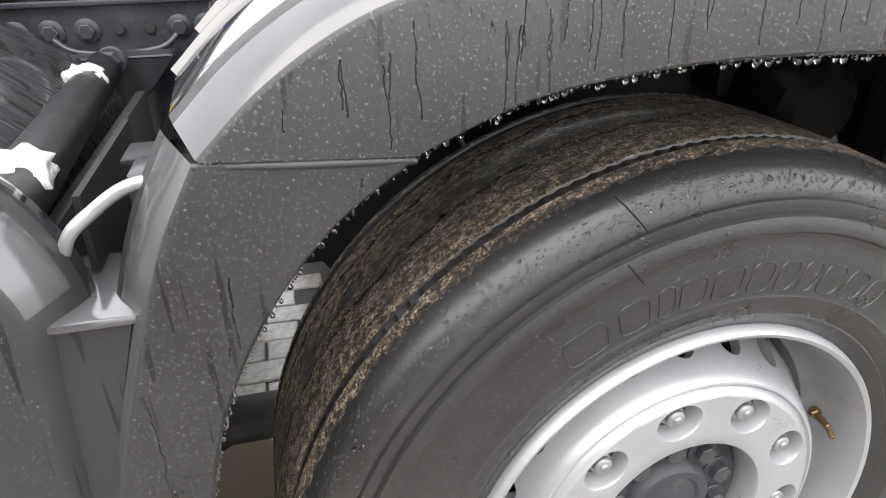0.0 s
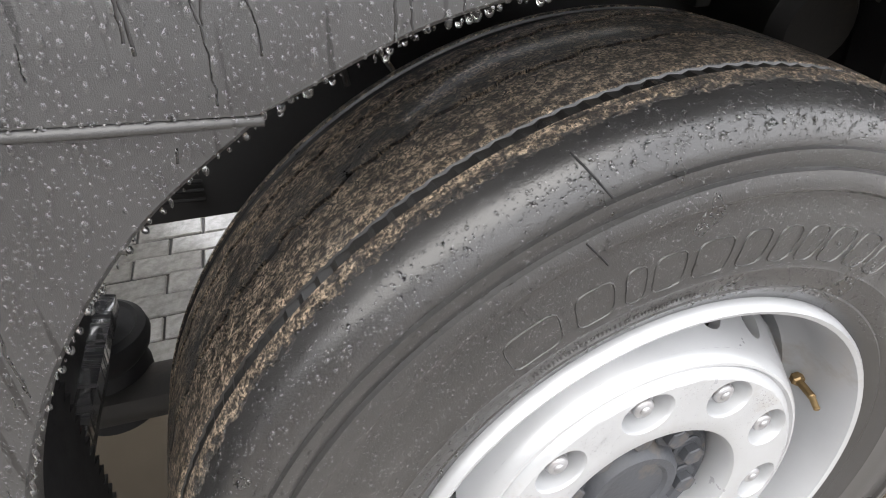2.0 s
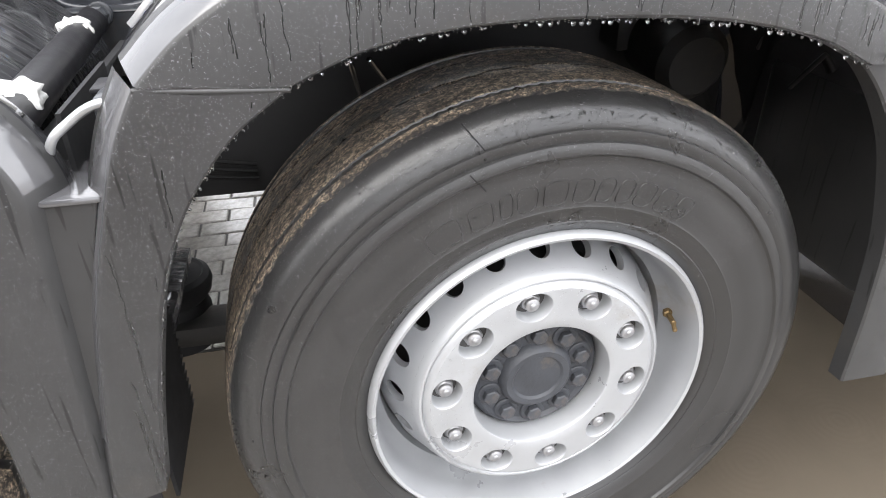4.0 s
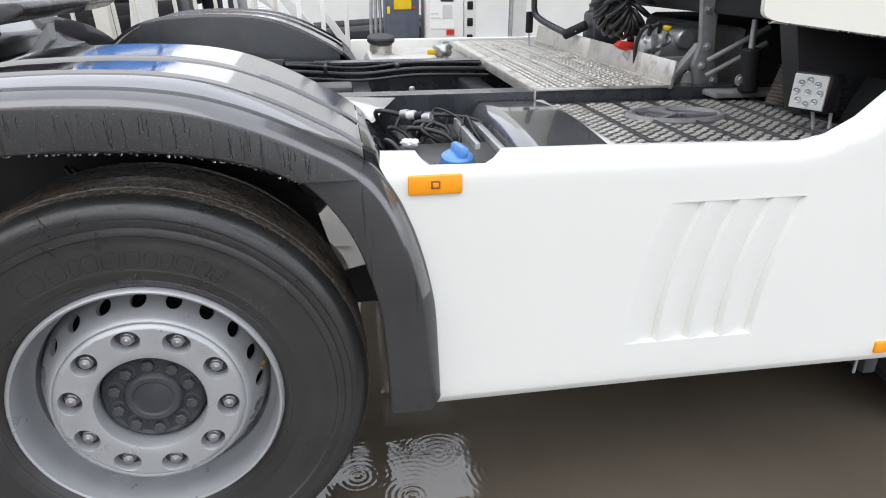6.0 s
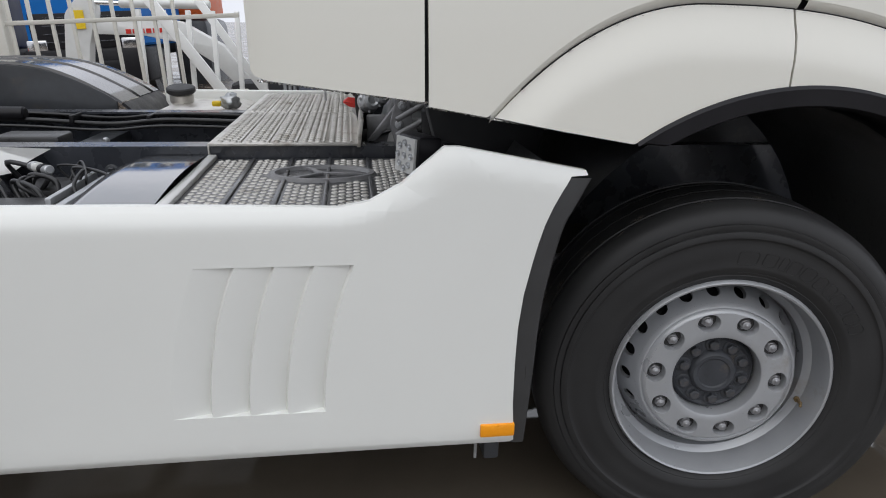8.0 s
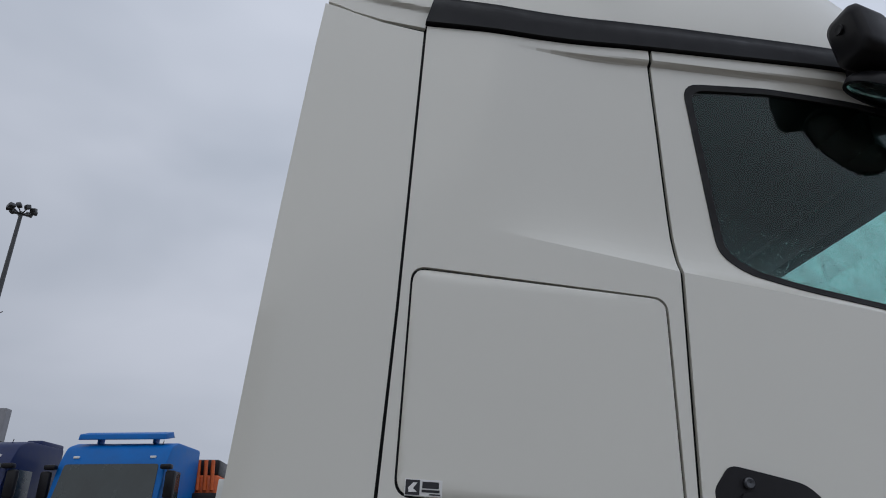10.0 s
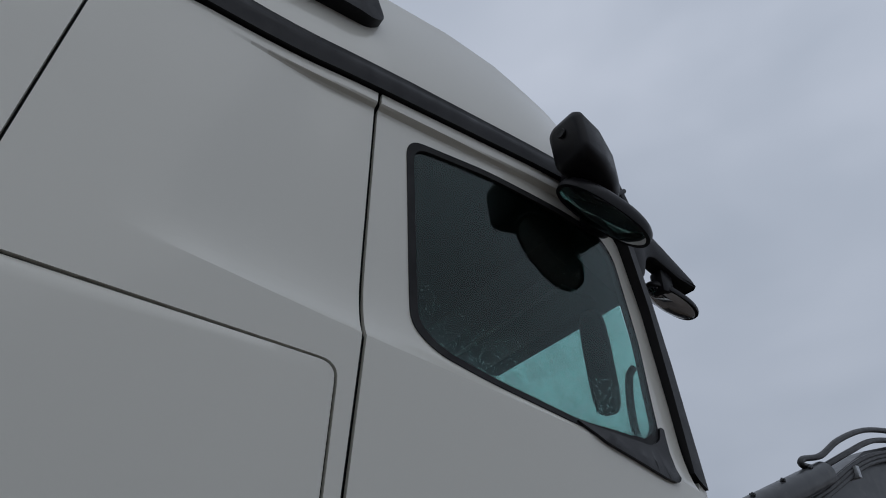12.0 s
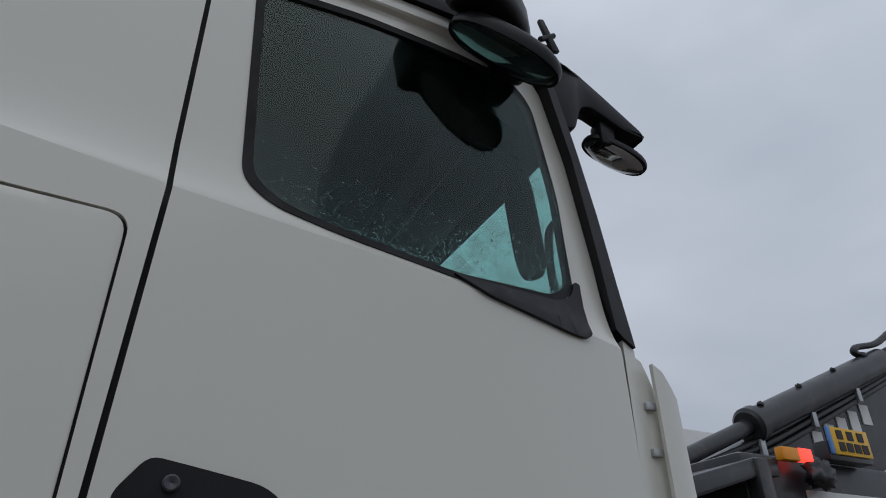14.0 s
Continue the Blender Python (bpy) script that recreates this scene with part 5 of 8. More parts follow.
def louvre_bm():
    bm = bmesh.new()
    zs = [LZ0, LZ0 + 0.0005] + list(np.linspace(LZ0 + 0.004, LZ1 - 0.004, 26)) + [LZ1 - 0.0005, LZ1]
    us = []
    for k in range(LN):
        us += [(k + u, 0.022 * u ** 1.5) for u in (0.0, 0.2, 0.4, 0.6, 0.75, 0.88, 0.93)] + [(k + 0.97, 0.010)]
    us.append((LN, 0.0))
    rows = []
    for i, z in enumerate(zs):
        end = i in (0, len(zs) - 1)
        rows.append([bm.verts.new((LX0 + u * LP + LX(z) - (0.0 if end else 0.0), skirt_y(LX0 + u * LP + LX(z), z) + (0 if end else d * (0.55 + 0.45 * (1 - (z - LZ0) / (LZ1 - LZ0)))), z)) for u, d in us])
    for a, b in zip(rows, rows[1:]):
        for j in range(len(a) - 1):
            bm.faces.new((a[j], a[j + 1], b[j + 1], b[j]))
    bmesh.ops.recalc_face_normals(bm, faces=bm.faces)
    if sum(f.normal.y for f in bm.faces) > 0:
        bmesh.ops.reverse_faces(bm, faces=bm.faces)
    return bm


part("louvres", louvre_bm(), M_WHITE2, skirt, "four curved pressed louvres", angle=28)
m1 = part("side_marker", boxm(0.594, 0.710, -0.0065, 0.012, 0.953, 0.995, 0.003, pose(0, 0, 0)), M_ORANGE, skirt, "orange side marker reflector")
part("marker_mark", boxm(0.642, 0.662, -0.0080, -0.0055, 0.966, 0.984, 0.0005), M_ORANGEDK, m1)
part("marker_mark", boxm(0.646, 0.658, -0.0090, -0.0070, 0.970, 0.980, 0.0005), M_ORANGE, m1)
part("side_marker", boxm(1.842, 1.928, -0.006, 0.012, 0.440, 0.474, 0.003), M_ORANGE, skirt, "small orange side marker")
lk = part("skirt_latch", boxm(1.86, 1.90, 0.03, 0.09, 0.35, 0.42, 0.006), M_FRAME, truck, "small dark latch under the skirt")
part("latch_pin", rodm((1.84, 0.04, 0.40), (1.84, 0.04, 0.35), 0.004, 8), M_STEEL, lk)
# black guard edge between skirt and front wheel
FA_IN = [(2.019, 1.091), (2.000, 1.058), (1.966, 0.984), (1.942, 0.89), (1.927, 0.816), (1.918, 0.73), (1.916, 0.644), (1.917, 0.53), (1.925, 0.413)]
FA_OUT = [(2.074, 1.089), (2.053, 1.046), (2.022, 0.984), (1.999, 0.89), (1.985, 0.816), (1.976, 0.73), (1.972, 0.644), (1.966, 0.53), (1.958, 0.413)]
part("wheel_arch_edge", guard_bm(FA_OUT, FA_IN, 48, 0.006, 0.50), M_PLASTIC, truck, "grey plastic wheel arch edge")

# work lamp
lampm = pose(1.708, 0.26, 1.096, -4, 0, -64) @ Matrix.Diagonal((0.92, 1.8, 0.86, 1))
wl = part("work_lamp", boxm(-0.055, 0.055, -0.018, 0.022, -0.058, 0.058, 0.008, lampm), M_TRIM, truck, "square LED work lamp on a steel foot")
part("lamp_lens", boxm(-0.048, 0.048, -0.022, -0.017, -0.051, 0.051, 0.002, lampm), M_PALEGREY, wl)
for k in range(9):
    a = 2 * math.pi * k / 8
    u, v = (0, 0) if k == 8 else (0.033 * math.cos(a), 0.036 * math.sin(a))
    bm = bmesh.new()
    lathe(bm, [(0.0095, 0), (0.0088, 0.002), (0.005, 0.001), (0.0, 0.003)], 16, lampm @ pose(u, -0.022, v, 90))
    part("lamp_reflector", bm, M_STEEL, wl)
bm = bmesh.new()
for q in range(4):
    box(bm, -0.05, 0.05, 0.022, 0.045, -0.05 + q * 0.027, -0.043 + q * 0.027, 0.001, lampm)
part("cooling_fins", bm, M_TRIM, wl)
tube("lamp_foot", [(1.71, 0.26, 1.05), (1.715, 0.255, 1.02), (1.72, 0.25, 0.995), (1.76, 0.25, 0.995), (1.765, 0.255, 1.02), (1.765, 0.26, 1.05)], 0.005, M_STEEL, wl)


# ---------------------------------------------------------------- cab
def crease_z(x):
    return 2.412 - (x - 2.51) * (0.117 if x > 2.51 else 0.140)


def belt_z(x):
    """Height of the seam between lower and upper cab panels."""
    return 1.685 - (x - 1.68) * 0.031


def cab_y(x, z):
    y = 0.0
    zc = crease_z(x)
    fade = smooth01((x - 1.90) / 0.45)
    rise = z - zc
    if rise > 0.0:
        y += 0.038 * fade * (1 - math.exp(-rise / 0.062))
    y += 0.012 * max(0.0, (z - 2.2) / 1.0) ** 1.5
    y -= 0.022 * smooth01((x - 2.0) / 0.4) * smooth01((z - 3.178 - 0.012 * (x - 2.0)) / 0.012)
    if x > 3.0:
        y += 0.13 * (x - 3.0) ** 2.2
    return y


def fold_cuts(slope):
    """Planes along the body fold, so that its edge is crisp."""
    return [((2.51, 0, 2.412 + d), (slope, 0, 1)) for d in (0.0, 0.006, 0.014, 0.024, 0.038, 0.056)]


def low_y(x, z):
    """The lower panels: a shoulder that turns in under the belt seam, and a flare over the wheel."""
    zs = belt_z(x) - 0.070 - 0.024 * (x - 1.68)
    y = 0.0
    if z > zs:
        y += (0.030 if x < 2.5 else 0.015) * ((z - zs) / 0.068)
    if x > 3.0:
        y += 0.13 * (x - 3.0) ** 2.2
    return y


def arch_top(x):
    """Lower edge of the white panels over the front wheel."""
    return 0.575 + math.sqrt(max(0.0, 0.72 ** 2 - (x - 2.565) ** 2))


def flare_top(x):
    """The seam over the wheel arch, steep behind the wheel and long before it."""
    return 1.457 - (1.308 * (2.30 - x) ** 2.17 if x < 2.30 else 0.388 * (x - 2.30) ** 2.56)


def sill_line(x):
    return 1.244 - 0.171 * (x - 1.704)


cab = part("cab_shell", boxm(1.768, 3.592, 0.10, 2.40, 1.268, 1.315, 0.005), M_BLACK, truck, "dark cab floor")
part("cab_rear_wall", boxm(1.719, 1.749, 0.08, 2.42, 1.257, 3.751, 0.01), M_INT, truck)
part("gap_backing", sheet_bm([(1.372, 1.305), (1.649, 1.277), (1.991, 1.258), (3.223, 1.320), (3.701, 1.943), (3.656, 2.355), (2.583, 2.339), (2.578, 3.369), (1.683, 3.339), (1.44, 3.33)], lambda x, z: (cab_y(x, z) if z > 1.66 else max(low_y(x, z), 0.0)) + 0.036, sx=0.1, sz=0.1, thick=0, zs=(1.64, 1.66, 2.36, 2.40)), M_BLACK, truck)

# lower row; the shoulder is a straight fold
SHOULDER = [((1.68, 0, 1.615), (0.055, 0, 1))]
de_l = sheet("side_deflector_lower", round_poly([(1.336, 1.715), (1.350, 1.304), (1.379, 1.293), (1.695, 1.253), (1.688, 1.684)], [0.0, 0.02, 0.02, 0.004, 0.004]), lambda x, z: low_y(x, z) * 0.55 + 0.9 * max(0, 1.44 - x) ** 2, M_WHITE, truck, "white lower side deflector panel", sx=0.03, sz=0.02, slants=SHOULDER, angle=8)
FOLD = 0.021
rise_pts = [(x, flare_top(x) + FOLD) for x in np.linspace(1.831, 2.492, 34)]
sheet("rear_side_panel_lower", [(1.695, 1.671), (1.704, sill_line(1.704)), (1.826, sill_line(1.826))] + rise_pts + [(2.491, 1.581), (2.482, 1.647)], low_y, M_WHITE, truck, "white lower side panel over the wheel arch", sx=0.03, sz=0.03, slants=SHOULDER, angle=14)
rise_pts2 = [(x, flare_top(x) + FOLD) for x in np.linspace(2.512, 3.06, 28)]
sheet("door_lower", [(2.495, 1.652), (2.503, 1.581)] + rise_pts2 + [(3.12, 1.19), (3.666, 1.320), (3.691, 1.645)], low_y, M_WHITE, truck, "white lower door panel over the wheel arch", sx=0.03, sz=0.03, slants=SHOULDER, angle=14)


def flare_y(x, z):
    """The pressing starts behind the seam and swells out towards the wheel."""
    rim = max(0.0, flare_top(x) - z)
    return low_y(x, 1.3) + 0.010 - 0.022 * smooth01(rim / 0.13 + 0.12)


def fold_bm(x0, x1, n):
    """The panel's edge turning in to the seam."""
    def at(u, v):
        x = x0 + (x1 - x0) * u
        return (x, low_y(x, 1.3) + 0.0004 + 0.0125 * (1 - v) ** 1.6, flare_top(x) + 0.002 + (FOLD - 0.001) * v)
    return grid_bm(at, n, 6)


part("arch_fold", fold_bm(1.834, 2.494, 60), M_WHITE, truck, angle=60)
part("arch_fold", fold_bm(2.510, 3.06, 50), M_WHITE, truck, angle=60)
sheet("arch_flare", [(x, flare_top(x)) for x in np.linspace(1.846, 2.485, 36)] + [(2.492, 1.40)] + [(x, arch_top(x) + 0.001) for x in np.linspace(2.492, 2.158, 18)] + [(2.150, sill_line(2.150)), (2.0, sill_line(2.0))], flare_y, M_WHITE, truck, "white flared wheel arch pressing", sx=0.02, sz=0.012, thick=0.010, angle=25)
sheet("arch_flare", [(2.498, 1.40)] + [(x, flare_top(x)) for x in np.linspace(2.490, 3.06, 30)] + [(3.12, 1.10), (3.02, 1.12)] + [(x, arch_top(x) + 0.001) for x in np.linspace(2.985, 2.497, 24)], flare_y, M_WHITE, truck, "white flared wheel arch pressing", sx=0.02, sz=0.012, thick=0.010, angle=25)
tube("arch_seam", [(x, flare_y(x, flare_top(x)) + 0.0015, flare_top(x) + 0.0008) for x in np.linspace(1.90, 2.487, 30)], 0.0020, M_RUBSEAL, truck, "dark seam over the wheel arch")
tube("arch_seam", [(x, flare_y(x, flare_top(x)) + 0.0015, flare_top(x) + 0.0008) for x in np.linspace(2.492, 3.04, 26)], 0.0020, M_RUBSEAL, truck, "dark seam over the wheel arch")


def arch_trim_bm():
    bm = bmesh.new()
    rows = []
    for x in np.linspace(2.158, 2.97, 48):
        z = arch_top(x)
        y0 = flare_y(x, z)
        w = 0.004 + 0.038 * smooth01((x - 2.158) / 0.06) * smooth01((2.99 - x) / 0.06)
        n = Vector((2.565 - x, 0, 0.575 - z)).normalized()
        p = Vector((x, 0, z))
        sec = [p + Vector((0, y0 + 0.02, 0.004)), p + Vector((0, y0 - 0.004, 0.001)), p + n * 0.006 + Vector((0, y0 - 0.008, 0)), p + n * w + Vector((0, y0 - 0.004, 0)), p + n * (w + 0.006) + Vector((0, y0 + 0.01, 0)), p + n * w + Vector((0, 0.30, 0))]
        rows.append([bm.verts.new(q) for q in sec])
    for a, b in zip(rows, rows[1:]):
        for j in range(len(a) - 1):
            bm.faces.new((a[j], b[j], b[j + 1], a[j + 1]))
    bmesh.ops.recalc_face_normals(bm, faces=bm.faces)
    return bm


part("wheel_arch_trim", arch_trim_bm(), M_TRIM, truck, "black plastic wheel arch lip")
part("wheel_housing", grid_bm(lambda u, v: (2.53 + 0.62 * math.cos(math.pi * u), 0.06 + 0.66 * v, 0.55 + 0.70 * math.sin(math.pi * u)), 30, 4), M_PLASTIC, truck)

part("joint_strip", boxm(1.318, 1.690, 0.045, 0.051, 1.64, 1.78, 0.002), M_WHITE2, truck)

# upper row
de_u = sheet("side_deflector", [(1.337, 1.719), (1.687, 1.687), (1.703, 2.228), (1.719, 3.187), (1.583, 3.208), (1.484, 3.236), (1.390, 3.268), (1.380, 3.08), (1.357, 2.47), (1.348, 2.16)], lambda x, z: cab_y(x, z) + 1.0 * max(0, 1.44 - x - (z - 1.7) * -0.02) ** 2, M_WHITE, truck, "white side deflector panel behind the cab", sx=0.04, sz=0.12)
hx0, hx1 = 1.741, 2.457


def hz(z, x):
    return z - (x - 1.741) * 0.033


hatch_out = round_poly([(hx0 - 0.007, hz(1.761, hx0)), (hx1 + 0.004, hz(1.763, hx1)), (hx1 + 0.002, hz(2.350, hx1)), (hx0 - 0.004, hz(2.357, hx0))], 0.045, 6)


def shrink(loop, d):
    cx = sum(p[0] for p in loop) / len(loop)
    cz = sum(p[1] for p in loop) / len(loop)
    hw = max(abs(p[0] - cx) for p in loop)
    hh = max(abs(p[1] - cz) for p in loop)
    return [(cx + (x - cx) * (hw - d) / hw, cz + (z - cz) * (hh - d) / hh) for x, z in loop]


rear_out = [(1.696, 1.683), (2.486, 1.659), (2.498, 2.134), (2.505, 2.405), (2.500, 2.541), (2.494, 2.850), (2.486, 3.236), (1.728, 3.214), (1.711, 2.228)]
rp = sheet("rear_side_panel", dense_poly(rear_out, 0.25), cab_y, M_WHITE, truck, "white upper side panel of the cab", holes=[hatch_out], sx=0.05, sz=0.03, zs=(3.18, 3.186, 3.192, 3.198, 3.204), slants=fold_cuts(0.140), angle=9)
hatch_in = shrink(hatch_out, 0.006)


def hatch_y(x, z):
    cz = hz(2.059, x)
    e = min(hx1 + 0.002 - x, x - hx0 + 0.005, 0.294 - abs(z - cz))
    return cab_y(x, z) + 0.007 * (1 - smooth01(e / 0.011))


hp = sheet("luggage_hatch", hatch_in, hatch_y, M_WHITE, rp, "white luggage hatch with rounded corners", holes=[], sx=0.02, sz=0.02, thick=0.016, xs=(1.738, 1.741, 1.744, 2.450, 2.453, 2.456))
part("hatch_seal", sheet_bm(shrink(hatch_out, -0.006), lambda x, z: cab_y(x, z) + 0.014, holes=[shrink(hatch_out, 0.012)], sx=0.2, sz=0.2, thick=0), M_RUBSEAL, rp)
# maker's sticker as plain shapes
stx, stz = 1.760, 1.780
stk = part("sticker", boxm(stx, stx + 0.090, -0.0022, 0.003, stz - 0.014, stz + 0.024, 0.0), M_PAPER, hp, "small dealer sticker with dark block and bars")
part("sticker_block", boxm(stx + 0.002, stx + 0.036, -0.0034, -0.001, stz - 0.012, stz + 0.022, 0.0), M_INK, stk)
part("sticker_wave", prism_bm([(stx + 0.008, stz + 0.004), (stx + 0.020, stz + 0.016), (stx + 0.030, stz + 0.016), (stx + 0.020, stz + 0.003), (stx + 0.030, stz - 0.005), (stx + 0.010, stz - 0.006)], -0.0044, -0.003, "y"), M_PAPER, stk)
part("sticker_bar", boxm(stx + 0.042, stx + 0.082, -0.0034, -0.001, stz + 0.004, stz + 0.019, 0.0), M_INK, stk)
part("sticker_bar", boxm(stx + 0.041, stx + 0.084, -0.0034, -0.001, stz - 0.005, stz + 0.001, 0.0), M_INK, stk)
part("sticker_bar", boxm(stx + 0.060, stx + 0.086, -0.0034, -0.001, stz - 0.011, stz - 0.008, 0.0), M_INK, stk)

# door
WIN = round_poly([(2.612, 3.118), (2.90, 3.138), (3.22, 3.126), (3.38, 3.112), (3.455, 3.040), (3.520, 2.720), (3.538, 2.425), (3.470, 2.375), (3.175, 2.356), (2.880, 2.402), (2.728, 2.440), (2.655, 2.500)], [0.06, 0.05, 0.05, 0.08, 0.08, 0.05, 0.05, 0.03, 0.05, 0.08, 0.05, 0.08], 5)
door_out = [(2.498, 1.659), (3.691, 1.652), (3.674, 2.252), (3.638, 2.565), (3.580, 2.879), (3.510, 3.108), (3.437, 3.215), (3.330, 3.252), (2.498, 3.238), (2.506, 2.851), (2.512, 2.542), (2.517, 2.405), (2.510, 2.134)]
HB = round_poly([(2.579, 1.886), (2.779, 1.850), (2.843, 1.797), (2.857, 1.728), (2.611, 1.725), (2.536, 1.783), (2.533, 1.824)], [0.020, 0.03, 0.03, 0.012, 0.03, 0.03, 0.02], 4)
door = sheet("door", dense_poly(door_out, 0.2), cab_y, M_WHITE, truck, "white cab door with sloping window line", holes=[WIN], sx=0.05, sz=0.03, zs=(3.186, 3.192, 3.198, 3.204, 3.21), slants=fold_cuts(0.117), angle=9)
part("window_seal", sheet_bm(shrink(WIN, -0.010), lambda x, z: cab_y(x, z) - 0.004, holes=[shrink(WIN, 0.014)], sx=0.1, sz=0.1, thick=0.02), M_RUBSEAL, door, "black rubber window seal")
pane = part("window_pane", pane_bm(shrink(WIN, 0.004), lambda x, z: cab_y(x, z) * 0.5 + 0.032, sx=0.2, sz=0.2), M_GLASS, door, "rain-wet tinted side window")
part("mirror_triangle", sheet_bm(round_poly([(3.150, 2.362), (3.240, 2.318), (3.490, 2.272), (3.560, 2.270), (3.566, 2.445), (3.545, 2.448), (3.528, 2.398), (3.468, 2.368), (3.30, 2.362)], [0.01, 0.03, 0.04, 0.07, 0.006, 0.01, 0.03, 0.02, 0.02]), lambda x, z: cab_y(x, z) - 0.012, sx=0.05, sz=0.05, thick=0.03), M_TRIM, door, "black plastic trim at the foot of the window")
hd = part("door_handle", sheet_bm(HB, lambda x, z: -0.012 + 0.02 * ((x - 2.69) / 0.2) ** 2, sx=0.04, sz=0.03, thick=0.02), M_TRIM, door, "black plastic door handle recess")
part("grip", sheet_bm(round_poly([(2.602, 1.821), (2.829, 1.801), (2.820, 1.776), (2.714, 1.745), (2.626, 1.742), (2.582, 1.780)], 0.012, 4), lambda x, z: -0.026 + 0.9 * (x - 2.70) ** 2, sx=0.03, sz=0.02, thick=0.014), M_TRIM, hd, "black pull grip of the door handle")
bm = bmesh.new()
lathe(bm, [(0.014, 0), (0.014, 0.006), (0.011, 0.009), (0.004, 0.008), (0.0, 0.006)], 24, pose(2.619, -0.014, 1.843, 90))
part("lock_cylinder", bm, M_FRAMETOP, hd)

# roof strip, roof and rear spoiler
sheet("roof_strip", [(1.722, 3.222), (2.5, 3.243), (3.30, 3.256), (3.43, 3.215), (3.49, 3.25), (3.41, 3.345), (2.6, 3.352), (1.748, 3.341)], lambda x, z: cab_y(x, min(z, 3.24)) - 0.016 + 0.012 * smooth01((z - 3.305) / 0.03), M_STRIPBLK, truck, "dark grey strip along the roof edge", sx=0.08, sz=0.02, thick=0.05)


def roof_z(x):
    return float(np.interp(x, [1.74, 2.1, 2.5, 2.78, 3.0, 3.27, 3.45, 3.62, 3.76], [3.84, 3.868, 3.893, 3.892, 3.856, 3.755, 3.63, 3.455, 3.26]))


def roof_pt(u, v):
    x = 1.75 + 1.99 * u
    zt = roof_z(x)
    zb = min(3.348 - 0.03 * max(0, x - 2.6), zt - 0.05)
    s = v * 3
    ins = 0.13 * max(0, x - 3.0) ** 2.2 + 0.040
    if s < 1:
        return (x, ins + 0.075 * s ** 1.6, zb + (zt - 0.06 - zb) * s)
    if s < 2:
        a = (s - 1) * math.pi / 2
        return (x, ins + 0.075 + 0.13 * (1 - math.cos(a)) + 0.0 * s, zt - 0.06 + 0.075 * math.sin(a))
    return (x, ins + 0.205 + (1.25 - ins - 0.205) * (s - 2), zt + 0.015 + 0.05 * math.sin((s - 2) * math.pi / 2))


for mirrored in (False, True):
    bm = grid_bm(roof_pt, 44, 34)
    if mirrored:
        for v in bm.verts:
            v.co.y = 2.5 - v.co.y
    bmesh.ops.recalc_face_normals(bm, faces=bm.faces)
    part("roof", bm, M_WHITE, truck, "white raised cab roof", angle=50)

sp_f = lambda x, z: 0.017 + 0.05 * max(0, (z - 3.34) / 0.6) + 2.0 * max(0, 1.47 - x + (z - 3.34) * 0.12) ** 2
sheet("roof_side_deflector", [(1.398, 3.281), (1.484, 3.246), (1.583, 3.224), (1.722, 3.210), (1.745, 3.341), (1.763, 3.516), (1.828, 3.551), (1.798, 3.642), (1.780, 3.804), (1.805, 3.926), (1.736, 3.931), (1.490, 3.987)], lambda x, z: sp_f(x, z) - 0.014 * smooth01((z - 3.275 - (1.74 - x) * 0.1) / 0.010) * smooth01((x - 1.43) / 0.2) - 0.012 * smooth01((z - 3.555) / 0.008) * smooth01((x - 1.5) / 0.15), M_WHITE, truck, "white roof side deflector", sx=0.04, sz=0.006)
wing = [(1.480, 3.971), (1.488, 4.060), (1.514, 4.132), (1.546, 4.118), (1.734, 3.947), (1.789, 3.931), (1.778, 3.907), (1.688, 3.903)]
part("roof_spoiler", prism_bm(round_poly(wing, 0.012, 3), 0.075, 2.425, "y", 0.006), M_WHITE, truck, "white roof spoiler")
part("roof_rear_face", boxm(1.509, 1.788, 0.10, 2.40, 3.340, 3.912, 0.02), M_WHITE, truck)

vent_out = round_poly([(1.811, 3.889), (1.889, 3.904), (2.289, 3.883), (2.398, 3.814), (2.485, 3.603), (2.432, 3.546), (1.859, 3.543), (1.791, 3.650), (1.785, 3.795)], [0.03, 0.03, 0.06, 0.05, 0.04, 0.03, 0.03, 0.04, 0.04], 4)
vent_in = round_poly([(1.853, 3.859), (2.265, 3.841), (2.331, 3.796), (2.412, 3.654), (2.391, 3.632), (1.892, 3.629), (1.849, 3.694)], 0.015, 3)
vy = lambda x, z: 0.005 + 0.06 * ((z - 3.51) / 0.4) ** 1.5 + 0.9 * max(0, x - 2.36) ** 2 * 2
vent = sheet("air_intake", vent_out, vy, M_STRIPBLK, truck, "black roof air intake with slanted louvres", holes=[vent_in], sx=0.05, sz=0.05, thick=0.09)
part("intake_back", sheet_bm(shrink(vent_out, 0.02), lambda x, z: vy(x, z) + 0.045, sx=0.1, sz=0.1, thick=0), M_BLACK, vent)
